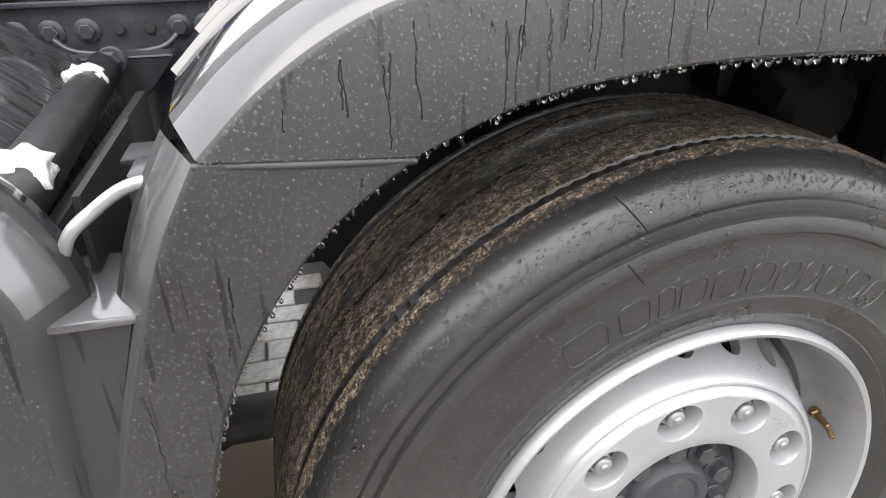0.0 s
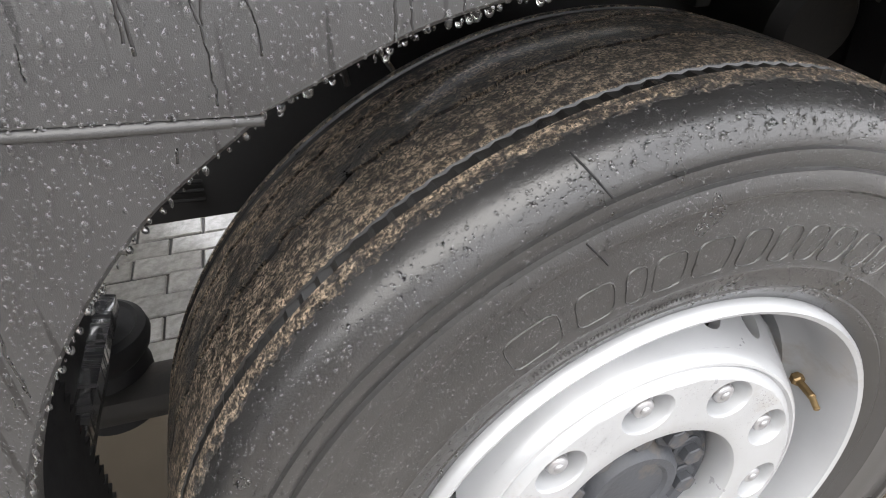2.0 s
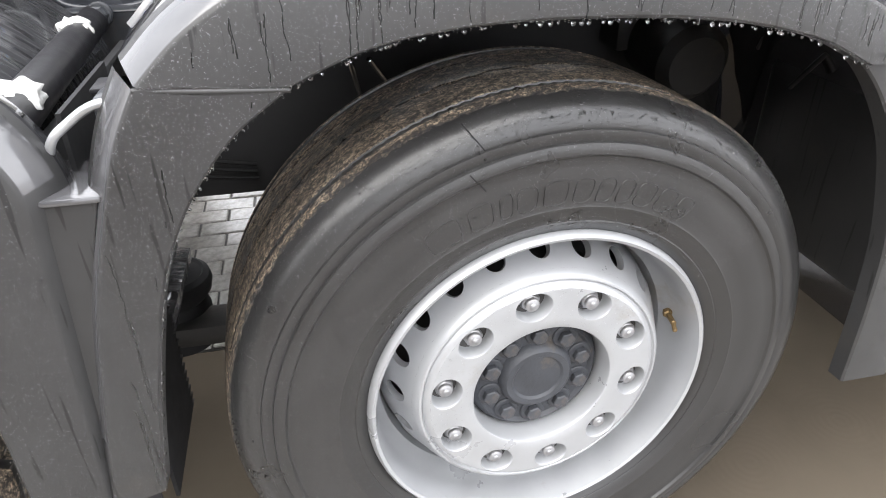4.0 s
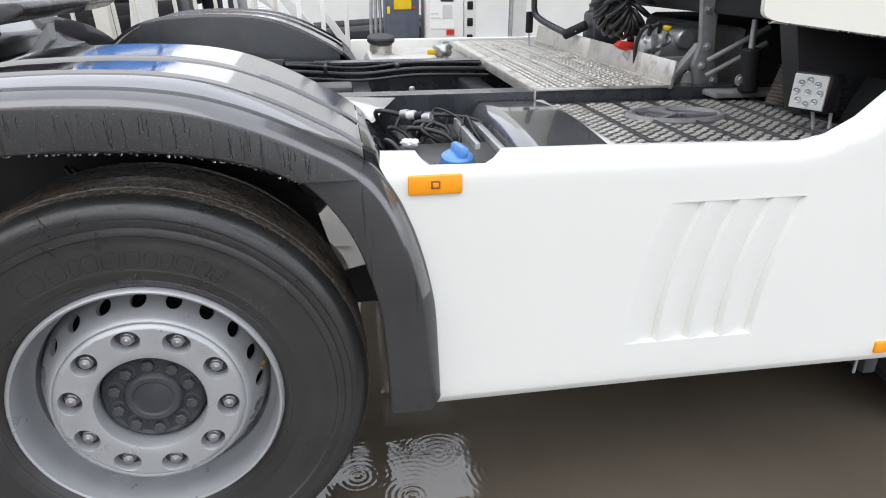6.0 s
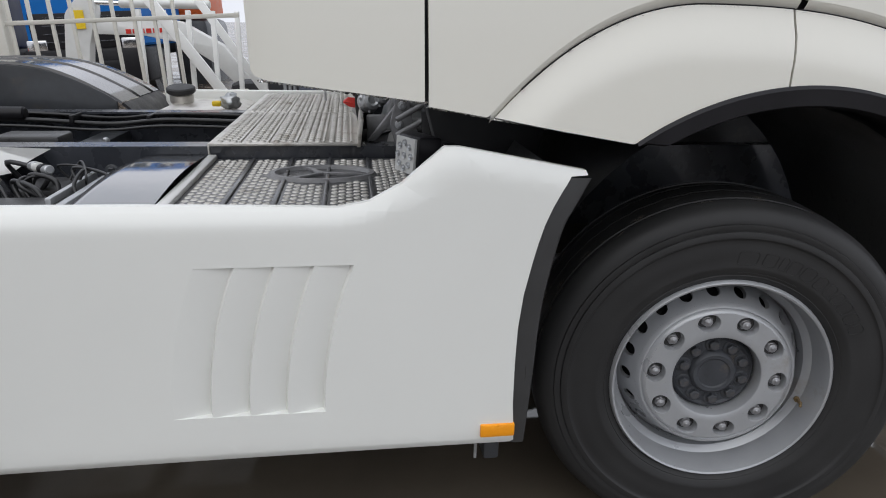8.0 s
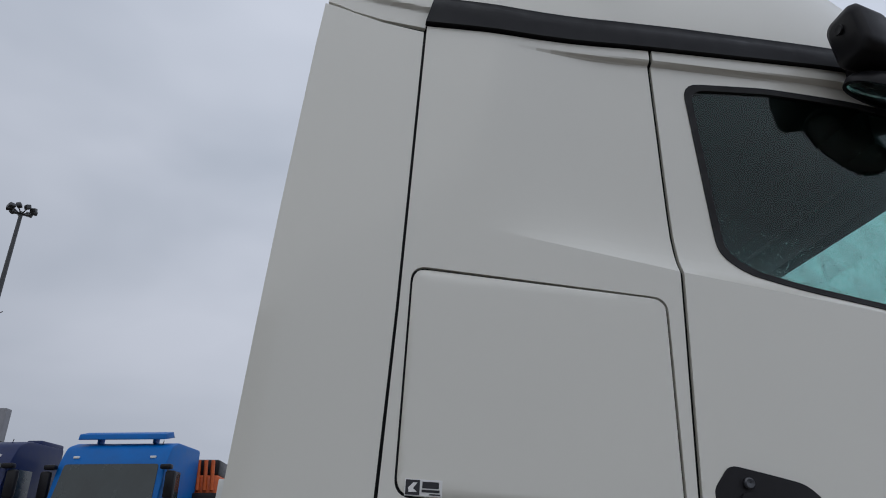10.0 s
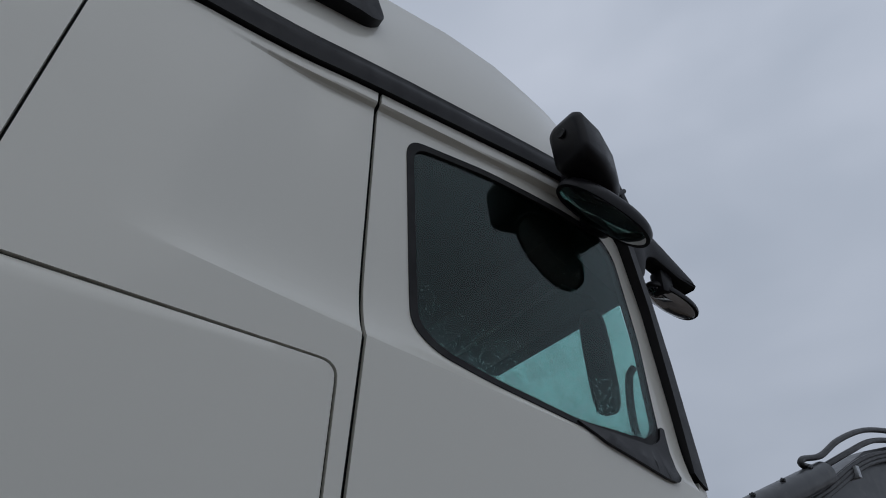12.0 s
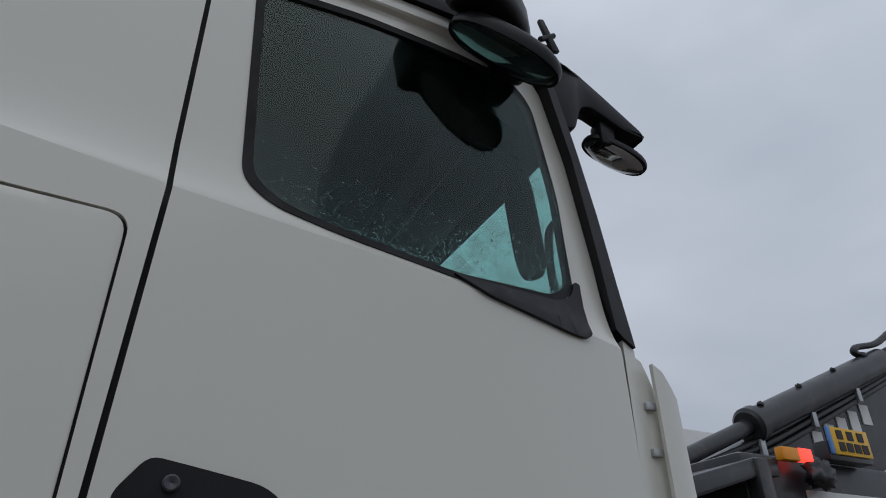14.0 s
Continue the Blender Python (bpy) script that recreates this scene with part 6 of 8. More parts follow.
for k in range(22):
    xa = 1.853 + k * 0.0262
    top, bot = 3.859 - (xa - 1.853) * 0.044, 3.622
    if xa > 2.265:
        top = 3.841 - (xa - 2.265) * 1.28
    if xa < 1.892:
        bot = 3.694 - (xa - 1.849) * 1.55
    if top - bot < 0.03:
        continue
    pts = []
    for q in np.linspace(0, 1, 6):
        z = top + (bot - top) * q
        pts.append((xa + 0.07 * q ** 1.6 * (top - bot) / 0.22, z))
    bm = bmesh.new()
    rows = []
    for x, z in pts:
        y = vy(x, z)
        rows.append([bm.verts.new((x, y + 0.010, z)), bm.verts.new((x + 0.005, y + 0.008, z)), bm.verts.new((x + 0.012, y + 0.035, z)), bm.verts.new((x + 0.007, y + 0.037, z))])
    for a, b in zip(rows, rows[1:]):
        for j in range(4):
            bm.faces.new((a[j], a[(j + 1) % 4], b[(j + 1) % 4], b[j]))
    bmesh.ops.recalc_face_normals(bm, faces=bm.faces)
    part("intake_slat", bm, M_BLACK, vent)


# mirrors
def super_bm(c, r, m=None, n=24, e=0.6, cut=None):
    bm = bmesh.new()
    sg = lambda q, p: math.copysign(abs(q) ** p, q)

    def fn(u, v):
        a, b = 2 * math.pi * u, math.pi * (v - 0.5)
        p = Vector((r[0] * sg(math.cos(b), e) * sg(math.cos(a), e), r[1] * sg(math.cos(b), e) * sg(math.sin(a), e), r[2] * sg(math.sin(b), e)))
        if cut is not None and p.z < cut:
            p.z = cut
        return p

    bm = grid_bm(fn, n, n, close_u=True)
    bmesh.ops.remove_doubles(bm, verts=bm.verts, dist=0.0005)
    mm = Matrix.Translation(c) @ (m if m is not None else Matrix())
    bmesh.ops.transform(bm, matrix=mm, verts=bm.verts)
    bmesh.ops.recalc_face_normals(bm, faces=bm.faces)
    return bm


def loft_bm(sections, n=6):
    """Joins rounded rectangles: centre, half sizes (y, z), corner radius, along x."""
    bm = bmesh.new()
    rings = []
    for (cx, cy, cz), hy, hz_, r, lean in sections:
        pts = []
        for sy, sz, a0 in ((1, 1, 0), (-1, 1, 90), (-1, -1, 180), (1, -1, 270)):
            for q in range(n):
                a = radians(a0 + 90 * q / (n - 1))
                pts.append((cy + sy * (hy - r) + r * math.cos(a), cz + sz * (hz_ - r) + r * math.sin(a)))
        rings.append([bm.verts.new((cx + lean * (z - cz), y, z)) for y, z in pts])
    m = len(rings[0])
    for a, b in zip(rings, rings[1:]):
        for q in range(m):
            bm.faces.new((a[q], a[(q + 1) % m], b[(q + 1) % m], b[q]))
    bm.faces.new(list(reversed(rings[0])))
    bm.faces.new(rings[-1])
    bmesh.ops.recalc_face_normals(bm, faces=bm.faces)
    return bm


arm = part("camera_arm", loft_bm([((3.092, -0.128, 3.252), 0.055, 0.068, 0.03, -0.15), ((3.098, -0.128, 3.252), 0.071, 0.086, 0.034, -0.15), ((3.112, -0.128, 3.252), 0.076, 0.091, 0.034, -0.15), ((3.20, -0.112, 3.250), 0.074, 0.084, 0.036, -0.1), ((3.29, -0.080, 3.240), 0.066, 0.068, 0.036, 0), ((3.36, -0.045, 3.230), 0.052, 0.054, 0.034, 0), ((3.40, -0.015, 3.226), 0.036, 0.044, 0.03, 0), ((3.412, 0.0, 3.225), 0.012, 0.02, 0.01, 0)]), M_TRIM, truck, "black camera arm at the roof edge", angle=60)
part("arm_foot", boxm(3.20, 3.40, -0.06, 0.05, 3.19, 3.28, 0.03), M_TRIM, arm)
bm = bmesh.new()
lathe(bm, [(0.018, 0), (0.016, 0.004), (0.0, 0.003)], 20, pose(3.084, -0.120, 3.285, 0, -90, 0))
part("camera_lens", bm, M_STRIPBLK, arm)
km = pose(3.285, -0.075, 3.068, 14, 24, -11)
kerb = part("kerb_mirror", super_bm((0, 0, 0), (0.178, 0.080, 0.062), km, 32, 0.85, cut=-0.012), M_TRIM, truck, "black kerb mirror with convex glass below", angle=50)
bm = bmesh.new()
lathe(bm, [(0.0, -0.024), (0.05, -0.0225), (0.09, -0.018), (0.105, -0.0125)], 36, km @ Matrix.Diagonal((1.60, 0.72, 0.9, 1)))
part("mirror_glass", bm, M_MIRROR, kerb, "convex mirror glass")
part("kerb_bracket", boxm(3.30, 3.42, -0.05, 0.06, 3.09, 3.20, 0.02), M_TRIM, kerb)
fm = part("front_mirror_arm", prism_bm(round_poly([(3.47, 3.285), (3.52, 3.335), (3.60, 3.345), (3.69, 3.325), (3.80, 3.255), (3.955, 3.150), (3.968, 3.120), (3.940, 3.120), (3.860, 3.130), (3.790, 3.160), (3.735, 3.180), (3.695, 3.160), (3.665, 3.06), (3.60, 3.04), (3.53, 3.20)], 0.02, 3), 0.10, 0.175, "y", 0.012), M_TRIM, truck, "black front mirror arm")
part("mirror_stalk", boxm(3.785, 3.850, 0.12, 0.18, 3.06, 3.16, 0.012), M_TRIM, fm)
fmm = pose(3.872, 0.168, 3.062, 4, 21, -9)
part("mirror_head", super_bm((0, 0, 0), (0.122, 0.060, 0.036), fmm, 28, 0.8, cut=-0.006), M_TRIM, fm, angle=50)
bm = bmesh.new()
lathe(bm, [(0.0, -0.036), (0.04, -0.032), (0.070, -0.022), (0.082, -0.008)], 30, fmm @ Matrix.Diagonal((1.38, 0.66, 0.9, 1)))
part("mirror_glass", bm, M_MIRROR, fm)
part("antenna_bracket", prism_bm([(3.525, 3.462), (3.545, 3.470), (3.60, 3.34), (3.572, 3.33)], 0.06, 0.075, "y", 0.002), M_TRIM, fm)
part("antenna_bracket", rodm((3.52, 0.06, 3.36), (3.59, 0.07, 3.42), 0.010, 10), M_TRIM, fm)

# A pillar, front corner and wind deflectors
def pil_y(x, z):
    return 0.16 * max(0, x - 3.0) ** 2.2 - 0.004


sheet("windscreen_pillar", [(3.470, 3.212), (3.510, 3.10), (3.578, 2.865), (3.636, 2.560), (3.674, 2.335), (3.698, 2.318), (3.748, 2.300), (3.705, 2.482), (3.660, 2.691), (3.606, 2.900), (3.545, 3.109), (3.512, 3.224)], pil_y, M_TRIM, truck, "black windscreen pillar", sx=0.1, sz=0.1, thick=0.07)
sheet("front_corner_panel", [(3.704, 2.314), (3.750, 2.296), (3.770, 1.944), (3.793, 1.372), (3.713, 1.372), (3.703, 1.891)], lambda x, z: pil_y(x, z) + 0.01, M_WHITE, truck, "white front corner panel", sx=0.1, sz=0.1, thick=0.10)
for k, (xa, yo) in enumerate(((3.742, 0.095), (3.782, 0.065))):
    o = [(xa, 2.285 - 0.03 * k), (xa + 0.030, 2.268 - 0.03 * k), (xa + 0.066 + 0.01 * k, 2.19 - 0.02 * k), (xa + 0.080 + 0.012 * k, 1.90), (xa + 0.082 + 0.012 * k, 1.35), (xa + 0.012, 1.35)]
    sheet("wind_deflector", o, lambda x, z, yo=yo, xa=xa: yo + 4.0 * max(0, x - xa - 0.03) ** 2, M_WHITE, truck, "curved white wind deflector", sx=0.02, sz=0.1, thick=0.012)
for z in (2.082, 1.962):
    part("deflector_stay", boxm(3.755, 3.79, 0.08, 0.095, z + 0.05, z + 0.07, 0.003), M_STEEL, truck)
part("cab_front", boxm(3.69, 3.77, 0.16, 2.34, 1.0, 2.27, 0.03), M_WHITE, truck, "white cab front")
part("front_bumper", boxm(3.45, 3.86, 0.12, 2.38, 0.35, 1.05, 0.06), M_TRIM, truck, "dark front bumper")
# windscreen, header and interior
def ws(u, v):
    y = 0.16 + 2.18 * u
    bow = 0.05 * (1 - (2 * u - 1) ** 2)
    return (3.700 + bow - 0.195 * v, y, 2.290 + 0.90 * v)


bm = grid_bm(ws, 16, 6)
bmesh.ops.solidify(bm, geom=bm.faces[:], thickness=0.005)
part("windscreen", bm, M_GLASS, truck, "green-tinted windscreen")
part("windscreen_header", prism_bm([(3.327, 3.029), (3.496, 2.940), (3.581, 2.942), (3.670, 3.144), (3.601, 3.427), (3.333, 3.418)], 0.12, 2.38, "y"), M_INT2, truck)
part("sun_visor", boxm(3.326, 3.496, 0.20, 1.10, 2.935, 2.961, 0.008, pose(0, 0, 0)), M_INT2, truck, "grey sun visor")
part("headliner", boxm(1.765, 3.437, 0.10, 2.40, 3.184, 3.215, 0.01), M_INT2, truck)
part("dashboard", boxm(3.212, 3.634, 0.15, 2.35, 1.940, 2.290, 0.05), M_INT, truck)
part("pillar_display", super_bm((3.535, 0.262, 2.745), (0.03, 0.048, 0.19), pose(0, 0, 0, 0, -10, 20), 20, 0.5), M_INT, truck, "dark display at the windscreen pillar")
tube("grab_handle", [(3.60, 0.15, 2.40), (3.568, 0.17, 2.45), (3.55, 0.165, 2.55), (3.54, 0.145, 2.64), (3.553, 0.131, 2.674)], 0.013, M_INT, truck)
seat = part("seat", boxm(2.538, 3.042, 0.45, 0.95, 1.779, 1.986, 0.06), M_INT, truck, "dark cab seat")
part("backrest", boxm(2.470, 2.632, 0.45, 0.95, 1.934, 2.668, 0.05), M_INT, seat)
# far side of the cab
far_win = [(x, z) for x, z in WIN]
bm = sheet_bm([(1.699, 1.267), (3.699, 1.269), (3.686, 2.272), (3.491, 3.254), (1.723, 3.340)], lambda x, z: 2.5 - cab_y(x, z), holes=[far_win], sx=0.2, sz=0.2, thick=0)
part("far_cab_side", bm, M_WHITE, truck, "white far side of the cab")
part("far_window_pane", pane_bm(far_win, lambda x, z: 2.47, sx=0.4, sz=0.4), M_GLASS, truck)
part("far_side_deflector", boxm(1.347, 1.711, 2.47, 2.50, 1.280, 3.953, 0.01), M_WHITE, truck)

# behind and under the cab
part("cab_mount", boxm(1.62, 1.76, 1.64, 1.80, 1.0, 1.22, 0.02), M_FRAME, truck)
part("engine_block", boxm(1.85, 3.3, 0.85, 1.65, 0.6, 1.22, 0.04), M_WETDARK, truck, "dark engine block under the cab")
part("gearbox", rodm((1.15, 1.25, 0.78), (1.9, 1.25, 0.80), 0.22, 24), M_WETDARK, truck)
part("arch_panel", prism_bm([(1.730, 1.257), (2.093, 1.197), (2.06, 1.05), (1.94, 0.98), (1.80, 1.0)], 0.42, 0.50, "y", 0.005), M_BLACK, truck)
hs = part("hose_stand", prism_bm(round_poly([(1.615, 1.00), (1.70, 1.00), (1.725, 1.10), (1.775, 1.19), (1.85, 1.285), (1.96, 1.355), (1.96, 1.52), (1.755, 1.52), (1.68, 1.355), (1.642, 1.19)], 0.03), 1.75, 1.81, "y", 0.008), M_FRAME, truck, "dark curved hose stand behind the cab")
for (yc, r0, turns, cx0) in ((1.19, 0.046, 15, 1.575), (1.29, 0.046, 14, 1.555)):
    pts = []
    for q in range(turns * 8):
        a = 2 * math.pi * q / 8
        ax = math.pi * (0.88 + 1.24 * q / (turns * 8))
        ux, uz = math.cos(ax), math.sin(ax)
        cx, cz = cx0 + 0.055 * ux, 1.36 + 0.165 * uz
        pts.append((cx + r0 * math.cos(a) * ux, yc + r0 * math.sin(a), cz + r0 * math.cos(a) * uz))
    tube("coiled_hose", pts, 0.0088, M_HOSE, hs, "black coiled air hose", res=2)
part("hose_end", rodm((1.605, 1.22, 1.02), (1.602, 1.22, 1.20), 0.009, 10), M_HOSE, hs)
part("hose_end", rodm((1.625, 1.24, 1.02), (1.622, 1.24, 1.20), 0.009, 10), M_HOSE, hs)
tube("hand_rail", [(1.425, 1.95, 1.50), (1.427, 1.95, 1.278), (1.433, 1.95, 1.205), (1.455, 1.92, 1.172), (1.50, 1.83, 1.140), (1.540, 1.74, 1.118)], 0.015, M_FRAME, truck, "dark bent hand rail")
hg = part("hand_grip", rodm((1.520, 1.76, 1.112), (1.606, 1.70, 1.163), 0.022, 14), M_RUBSEAL, truck, "black rubber grip of the hand rail")
for k in range(3):
    part("grip_hole", rodm((1.556 + 0.018 * k, 1.706, 1.134 + 0.0105 * k), (1.556 + 0.018 * k, 1.700, 1.134 + 0.0105 * k), 0.0035, 8), M_STEEL, hg)
part("small_mirror", boxm(1.405, 1.440, 1.99, 2.01, 1.105, 1.205, 0.006), M_TRIM, truck, "small black reflector plate")
part("mirror_foot", rodm((1.425, 2.0, 1.04), (1.424, 2.0, 1.107), 0.006, 8), M_STEEL, truck)
# air couplings on their holder
ah = part("coupling_holder", boxm(1.60, 1.75, 0.99, 1.02, 1.00, 1.10, 0.006), M_BRACKET, truck, "dark holder with parked air couplings")
gl = part("red_coupling", prism_bm(round_poly([(1.515, 1.128), (1.535, 1.145), (1.590, 1.138), (1.588, 1.118), (1.560, 1.108), (1.540, 1.112)], 0.005), 1.13, 1.17, "y", 0.004), M_RED, truck, "red air coupling head")
part("coupling_throat", rodm((1.563, 1.15, 1.110), (1.583, 1.14, 1.072), 0.020, 16, 0.013), M_STEEL, gl)
for k, (xx, zz, rr) in enumerate(((1.602, 1.135, 0.040), (1.640, 1.150, 0.032))):
    bm = bmesh.new()
    lathe(bm, [(rr * 0.55, 0), (rr, 0.006), (rr, 0.022), (rr * 0.86, 0.028), (rr * 0.80, 0.050), (rr * 0.5, 0.056), (rr * 0.3, 0.050), (0.0, 0.050)], 24, pose(xx, 1.07, zz, 75, 0, 25))
    cpn = part("coupling_head", bm, M_STEEL, ah, "weathered steel coupling head")
    for q in range(5):
        a = 2 * math.pi * q / 5
        part("coupling_bolt", rodm((xx + rr * 0.72 * math.cos(a), 1.040, zz + rr * 0.72 * math.sin(a)), (xx + rr * 0.72 * math.cos(a), 1.026, zz + rr * 0.72 * math.sin(a)), 0.005, 6), M_NUT, cpn)
    tube("coupling_hose", [(xx, 1.05, zz + rr * 0.6), (xx - 0.012, 1.03, zz + rr + 0.03), (xx - 0.030, 1.05, zz + rr + 0.012), (xx - 0.034, 1.08, zz - 0.01), (xx - 0.02, 1.09, 1.02)], 0.0075, M_HOSE, cpn)
part("yellow_cap", boxm(1.655, 1.678, 1.03, 1.06, 1.188, 1.206, 0.006), M_YELLOW, truck, "yellow plastic cap")
# gearbox housing and cab suspension
eng = part("engine_housing", prism_bm(round_poly([(1.66, 1.02), (1.70, 1.155), (1.76, 1.185), (1.86, 1.19), (1.98, 1.12), (1.98, 1.00)], 0.02), 1.12, 1.40, "y", 0.01), M_STEEL, truck, "grey cast engine housing under the cab")
part("housing_cover", rodm((1.775, 1.125, 1.150), (1.775, 1.095, 1.150), 0.036, 28), M_STEEL, eng)
part("housing_rib", boxm(1.69, 1.97, 1.105, 1.125, 1.06, 1.075, 0.004), M_STEEL, eng)
part("housing_rib", boxm(1.84, 1.856, 1.105, 1.125, 1.02, 1.18, 0.004), M_STEEL, eng)
sus = part("cab_suspension", prism_bm(round_poly([(1.690, 1.020), (1.672, 1.09), (1.690, 1.16), (1.672, 1.32), (1.735, 1.32), (1.738, 1.20), (1.748, 1.10), (1.775, 1.045), (1.775, 1.020)], 0.008, 2), 0.835, 0.860, "y", 0.004), M_BRACKET, truck, "grey bolted bracket of the cab suspension")
for bx, bz in ((1.700, 1.270), (1.712, 1.152), (1.702, 1.089), (1.752, 1.038)):
    part("bracket_bolt", bolts_bm([(bx, 0.835, bz)], (0, -1, 0), 0.009, 0.010), M_STEEL, sus)
part("stay_bar", prism_bm([(1.600, 1.030), (1.625, 1.030), (1.715, 1.130), (1.712, 1.160), (1.700, 1.158)], 0.862, 0.90, "y", 0.004), M_BRACKET, sus)
for k, dz in enumerate((0.0, -0.05)):
    part("strut", rodm((1.69, 0.78, 1.112 + dz), (1.87, 0.74, 1.222 + dz), 0.009, 12), M_BRACKET, sus)
part("damper", rodm((1.800, 0.70, 1.02), (1.790, 0.70, 1.16), 0.030, 20), M_RUBSEAL, sus)
part("damper_rod", rodm((1.790, 0.70, 1.155), (1.787, 0.70, 1.25), 0.010, 12), M_STEEL, sus)
part("cross_shelf", boxm(1.69, 1.98, 0.70, 0.86, 1.000, 1.020, 0.006), M_BRACKET, sus)
part("bracket_bolt", bolts_bm([(1.769, 0.70, 1.06)], (0, -1, 0), 0.013, 0.012), M_STEEL, sus)
part("pale_bracket", prism_bm(round_poly([(1.665, 1.020), (1.672, 1.050), (1.690, 1.066), (1.725, 1.040), (1.750, 1.020)], 0.006, 2), 0.885, 0.90, "y", 0.002), M_PALEGREY, sus, "pale plate beside the suspension")
for k in range(4):
    tube("brake_pipe", [(1.58 + 0.012 * k, 0.97 + 0.03 * k, 0.99), (1.64, 0.99 + 0.03 * k, 1.03 + 0.008 * k), (1.72, 0.98 + 0.03 * k, 1.05 + 0.006 * k), (1.85, 0.98, 1.03)], 0.0055, M_HOSE, truck)
# corrugated intake hose beside the lamp
bm = bmesh.new()
lathe(bm, [(0.040 + (0.004 if q % 2 else 0.0), 0.0055 * q) for q in range(40)], 24, align((1.850, 0.60, 0.985), (1.925, 0.62, 1.19)))
part("corrugated_hose", bm, mat("brown_grey_hose", (0.075, 0.062, 0.050), 0.55, vary=0.25, scale=20, bump=0.2), truck, "brown-grey corrugated hose under the cab")


# ---------------------------------------------------------------- yard around
# the yard falls away gently behind the truck, so what stands there leans a little against the truck
YARD = pose(0, 0, 0, 0, -3.3, 0)
FY = 5.5
fence = thing("fence", "cream painted steel picket fence", "fence", (0, FY, 0))
part("rail", boxm(-9.0, 0.6, FY - 0.02, FY + 0.02, 1.405, 1.445, 0.004), M_FENCE, fence)
part("rail", boxm(-9.0, 0.6, FY - 0.02, FY + 0.02, 0.70, 0.74, 0.004), M_FENCE, fence)
ME_PICKET = mesh_of("picket", boxm(-0.017, 0.017, -0.017, 0.017, 0.55, 1.672, 0.008), M_FENCE)
ME_POST = mesh_of("post", boxm(-0.065, 0.065, -0.065, 0.065, 0.0, 1.69, 0.01), M_FENCE)
for k in range(50):
    x = -8.86 + 0.181 * k
    if abs((x + 1.545) / 2.534 - round((x + 1.545) / 2.534)) < 0.03:
        continue
    part("picket", None, None, fence, me=ME_PICKET, m=pose(x, FY, 0))
for k in range(-2, 1):
    part("post", None, None, fence, me=ME_POST, m=pose(-1.545 + 2.534 * k, FY, 0))


def parked_truck(x, y, paint, lower, label, wing_top=False, turn=0.0):
    """A cab-over truck seen from its front, facing -y."""
    t = thing("parked_truck", label, "truck", (x, y, 0), "parked trucks behind the fence")
    W = 1.12
    M = Matrix.Translation((x, y, 0)) @ pose(0, 0, 0, 0, 0, turn)

    def P(name, bm, mm, lab="", par=None):
        bmesh.ops.transform(bm, matrix=M, verts=bm.verts)
        return part(name, bm, mm, par or t, lab)

    prof = round_poly([(0.0, 1.05), (0.02, 1.95), (0.10, 2.22), (0.34, 3.12), (0.55, 3.48), (0.90, 3.59), (2.2, 3.59), (2.2, 1.05)], [0.03, 0.05, 0.05, 0.1, 0.12, 0.1, 0.08, 0.03])
    body = prism_bm(prof, -W, W, "x", 0.045)
    c = P("cab", body, paint)
    scr = [(-1.02, 2.28), (1.02, 2.28), (0.97, 3.10), (-0.97, 3.10)]
    bm = bmesh.new()
    vs = [bm.verts.new((px, 0.10 + (pz - 2.22) * 0.267 - 0.012 - 0.02 * (1 - (px / 1.1) ** 2), pz)) for px, pz in dense_poly(round_poly(scr, 0.06), 0.3)]
    bm.faces.new(vs)
    r = bmesh.ops.extrude_face_region(bm, geom=bm.faces[:])
    for v in [g for g in r["geom"] if isinstance(g, bmesh.types.BMVert)]:
        v.co.y += 0.05
    bmesh.ops.recalc_face_normals(bm, faces=bm.faces)
    P("windscreen", bm, M_SCREEN, "", c)
    for s in (-1, 1):
        P("wiper", rodm((0.15 * s - 0.35, 0.07, 2.33), (0.15 * s + 0.35, 0.075, 2.36), 0.012, 8), M_TRIM, "", c)
        P("side_window", boxm(W * s - 0.012, W * s + 0.012, 0.42, 1.15, 2.30, 3.00, 0.005), M_SCREEN, "", c)
        mr = P("mirror", boxm((W + 0.05) * s, (W + 0.26) * s, 0.20, 0.34, 2.42, 2.96, 0.05), M_TRIM, "black mirror housing", c)
        P("mirror_bracket", boxm(W * s - 0.05 * s, (W + 0.18) * s, 0.14, 0.30, 2.98, 3.08, 0.03), M_TRIM, "", c)
        P("headlamp", boxm(0.72 * s, 1.12 * s, -0.07, 0.05, 0.98, 1.22, 0.03), M_CHROME, "chrome and glass headlamp", c)
        P("roof_lamp", boxm(0.80 * s - 0.06, 0.80 * s + 0.06, 0.38, 0.46, 3.22, 3.27, 0.01), M_PAPER, "", c)
        for yy in (0.55, 2.6, 3.9):
            bm = bmesh.new()
            lathe(bm, [(0.16, 0.02), (0.29, 0.0), (0.30, 0.02), (0.31, 0.0), (0.49, 0.02), (0.51, 0.08), (0.51, 0.25), (0.3, 0.28)], 36, pose(W * s * 0.985, yy + 0.25, 0.51, 0, 90 if s < 0 else -90, 0))
            P("wheel", bm, M_TYRE, "", t)
    P("dark_band", boxm(-1.04, 1.04, 0.02, 0.11, 2.215, 2.27, 0.015), M_TRIM, "", c)
    P("grille", boxm(-1.02, 1.02, -0.035, 0.05, 1.04, 1.70, 0.02), M_TRIM, "dark grille", c)
    for k in range(4):
        P("grille_bar", boxm(-0.76, 0.76, -0.05, -0.02, 1.16 + 0.15 * k, 1.18 + 0.15 * k, 0.006), M_FRAMETOP, "", c)
    bm = bmesh.new()
    lathe(bm, [(0.12, 0), (0.12, 0.02), (0.15, 0.02), (0.15, 0)], 32, pose(0, -0.04, 1.72, 90))
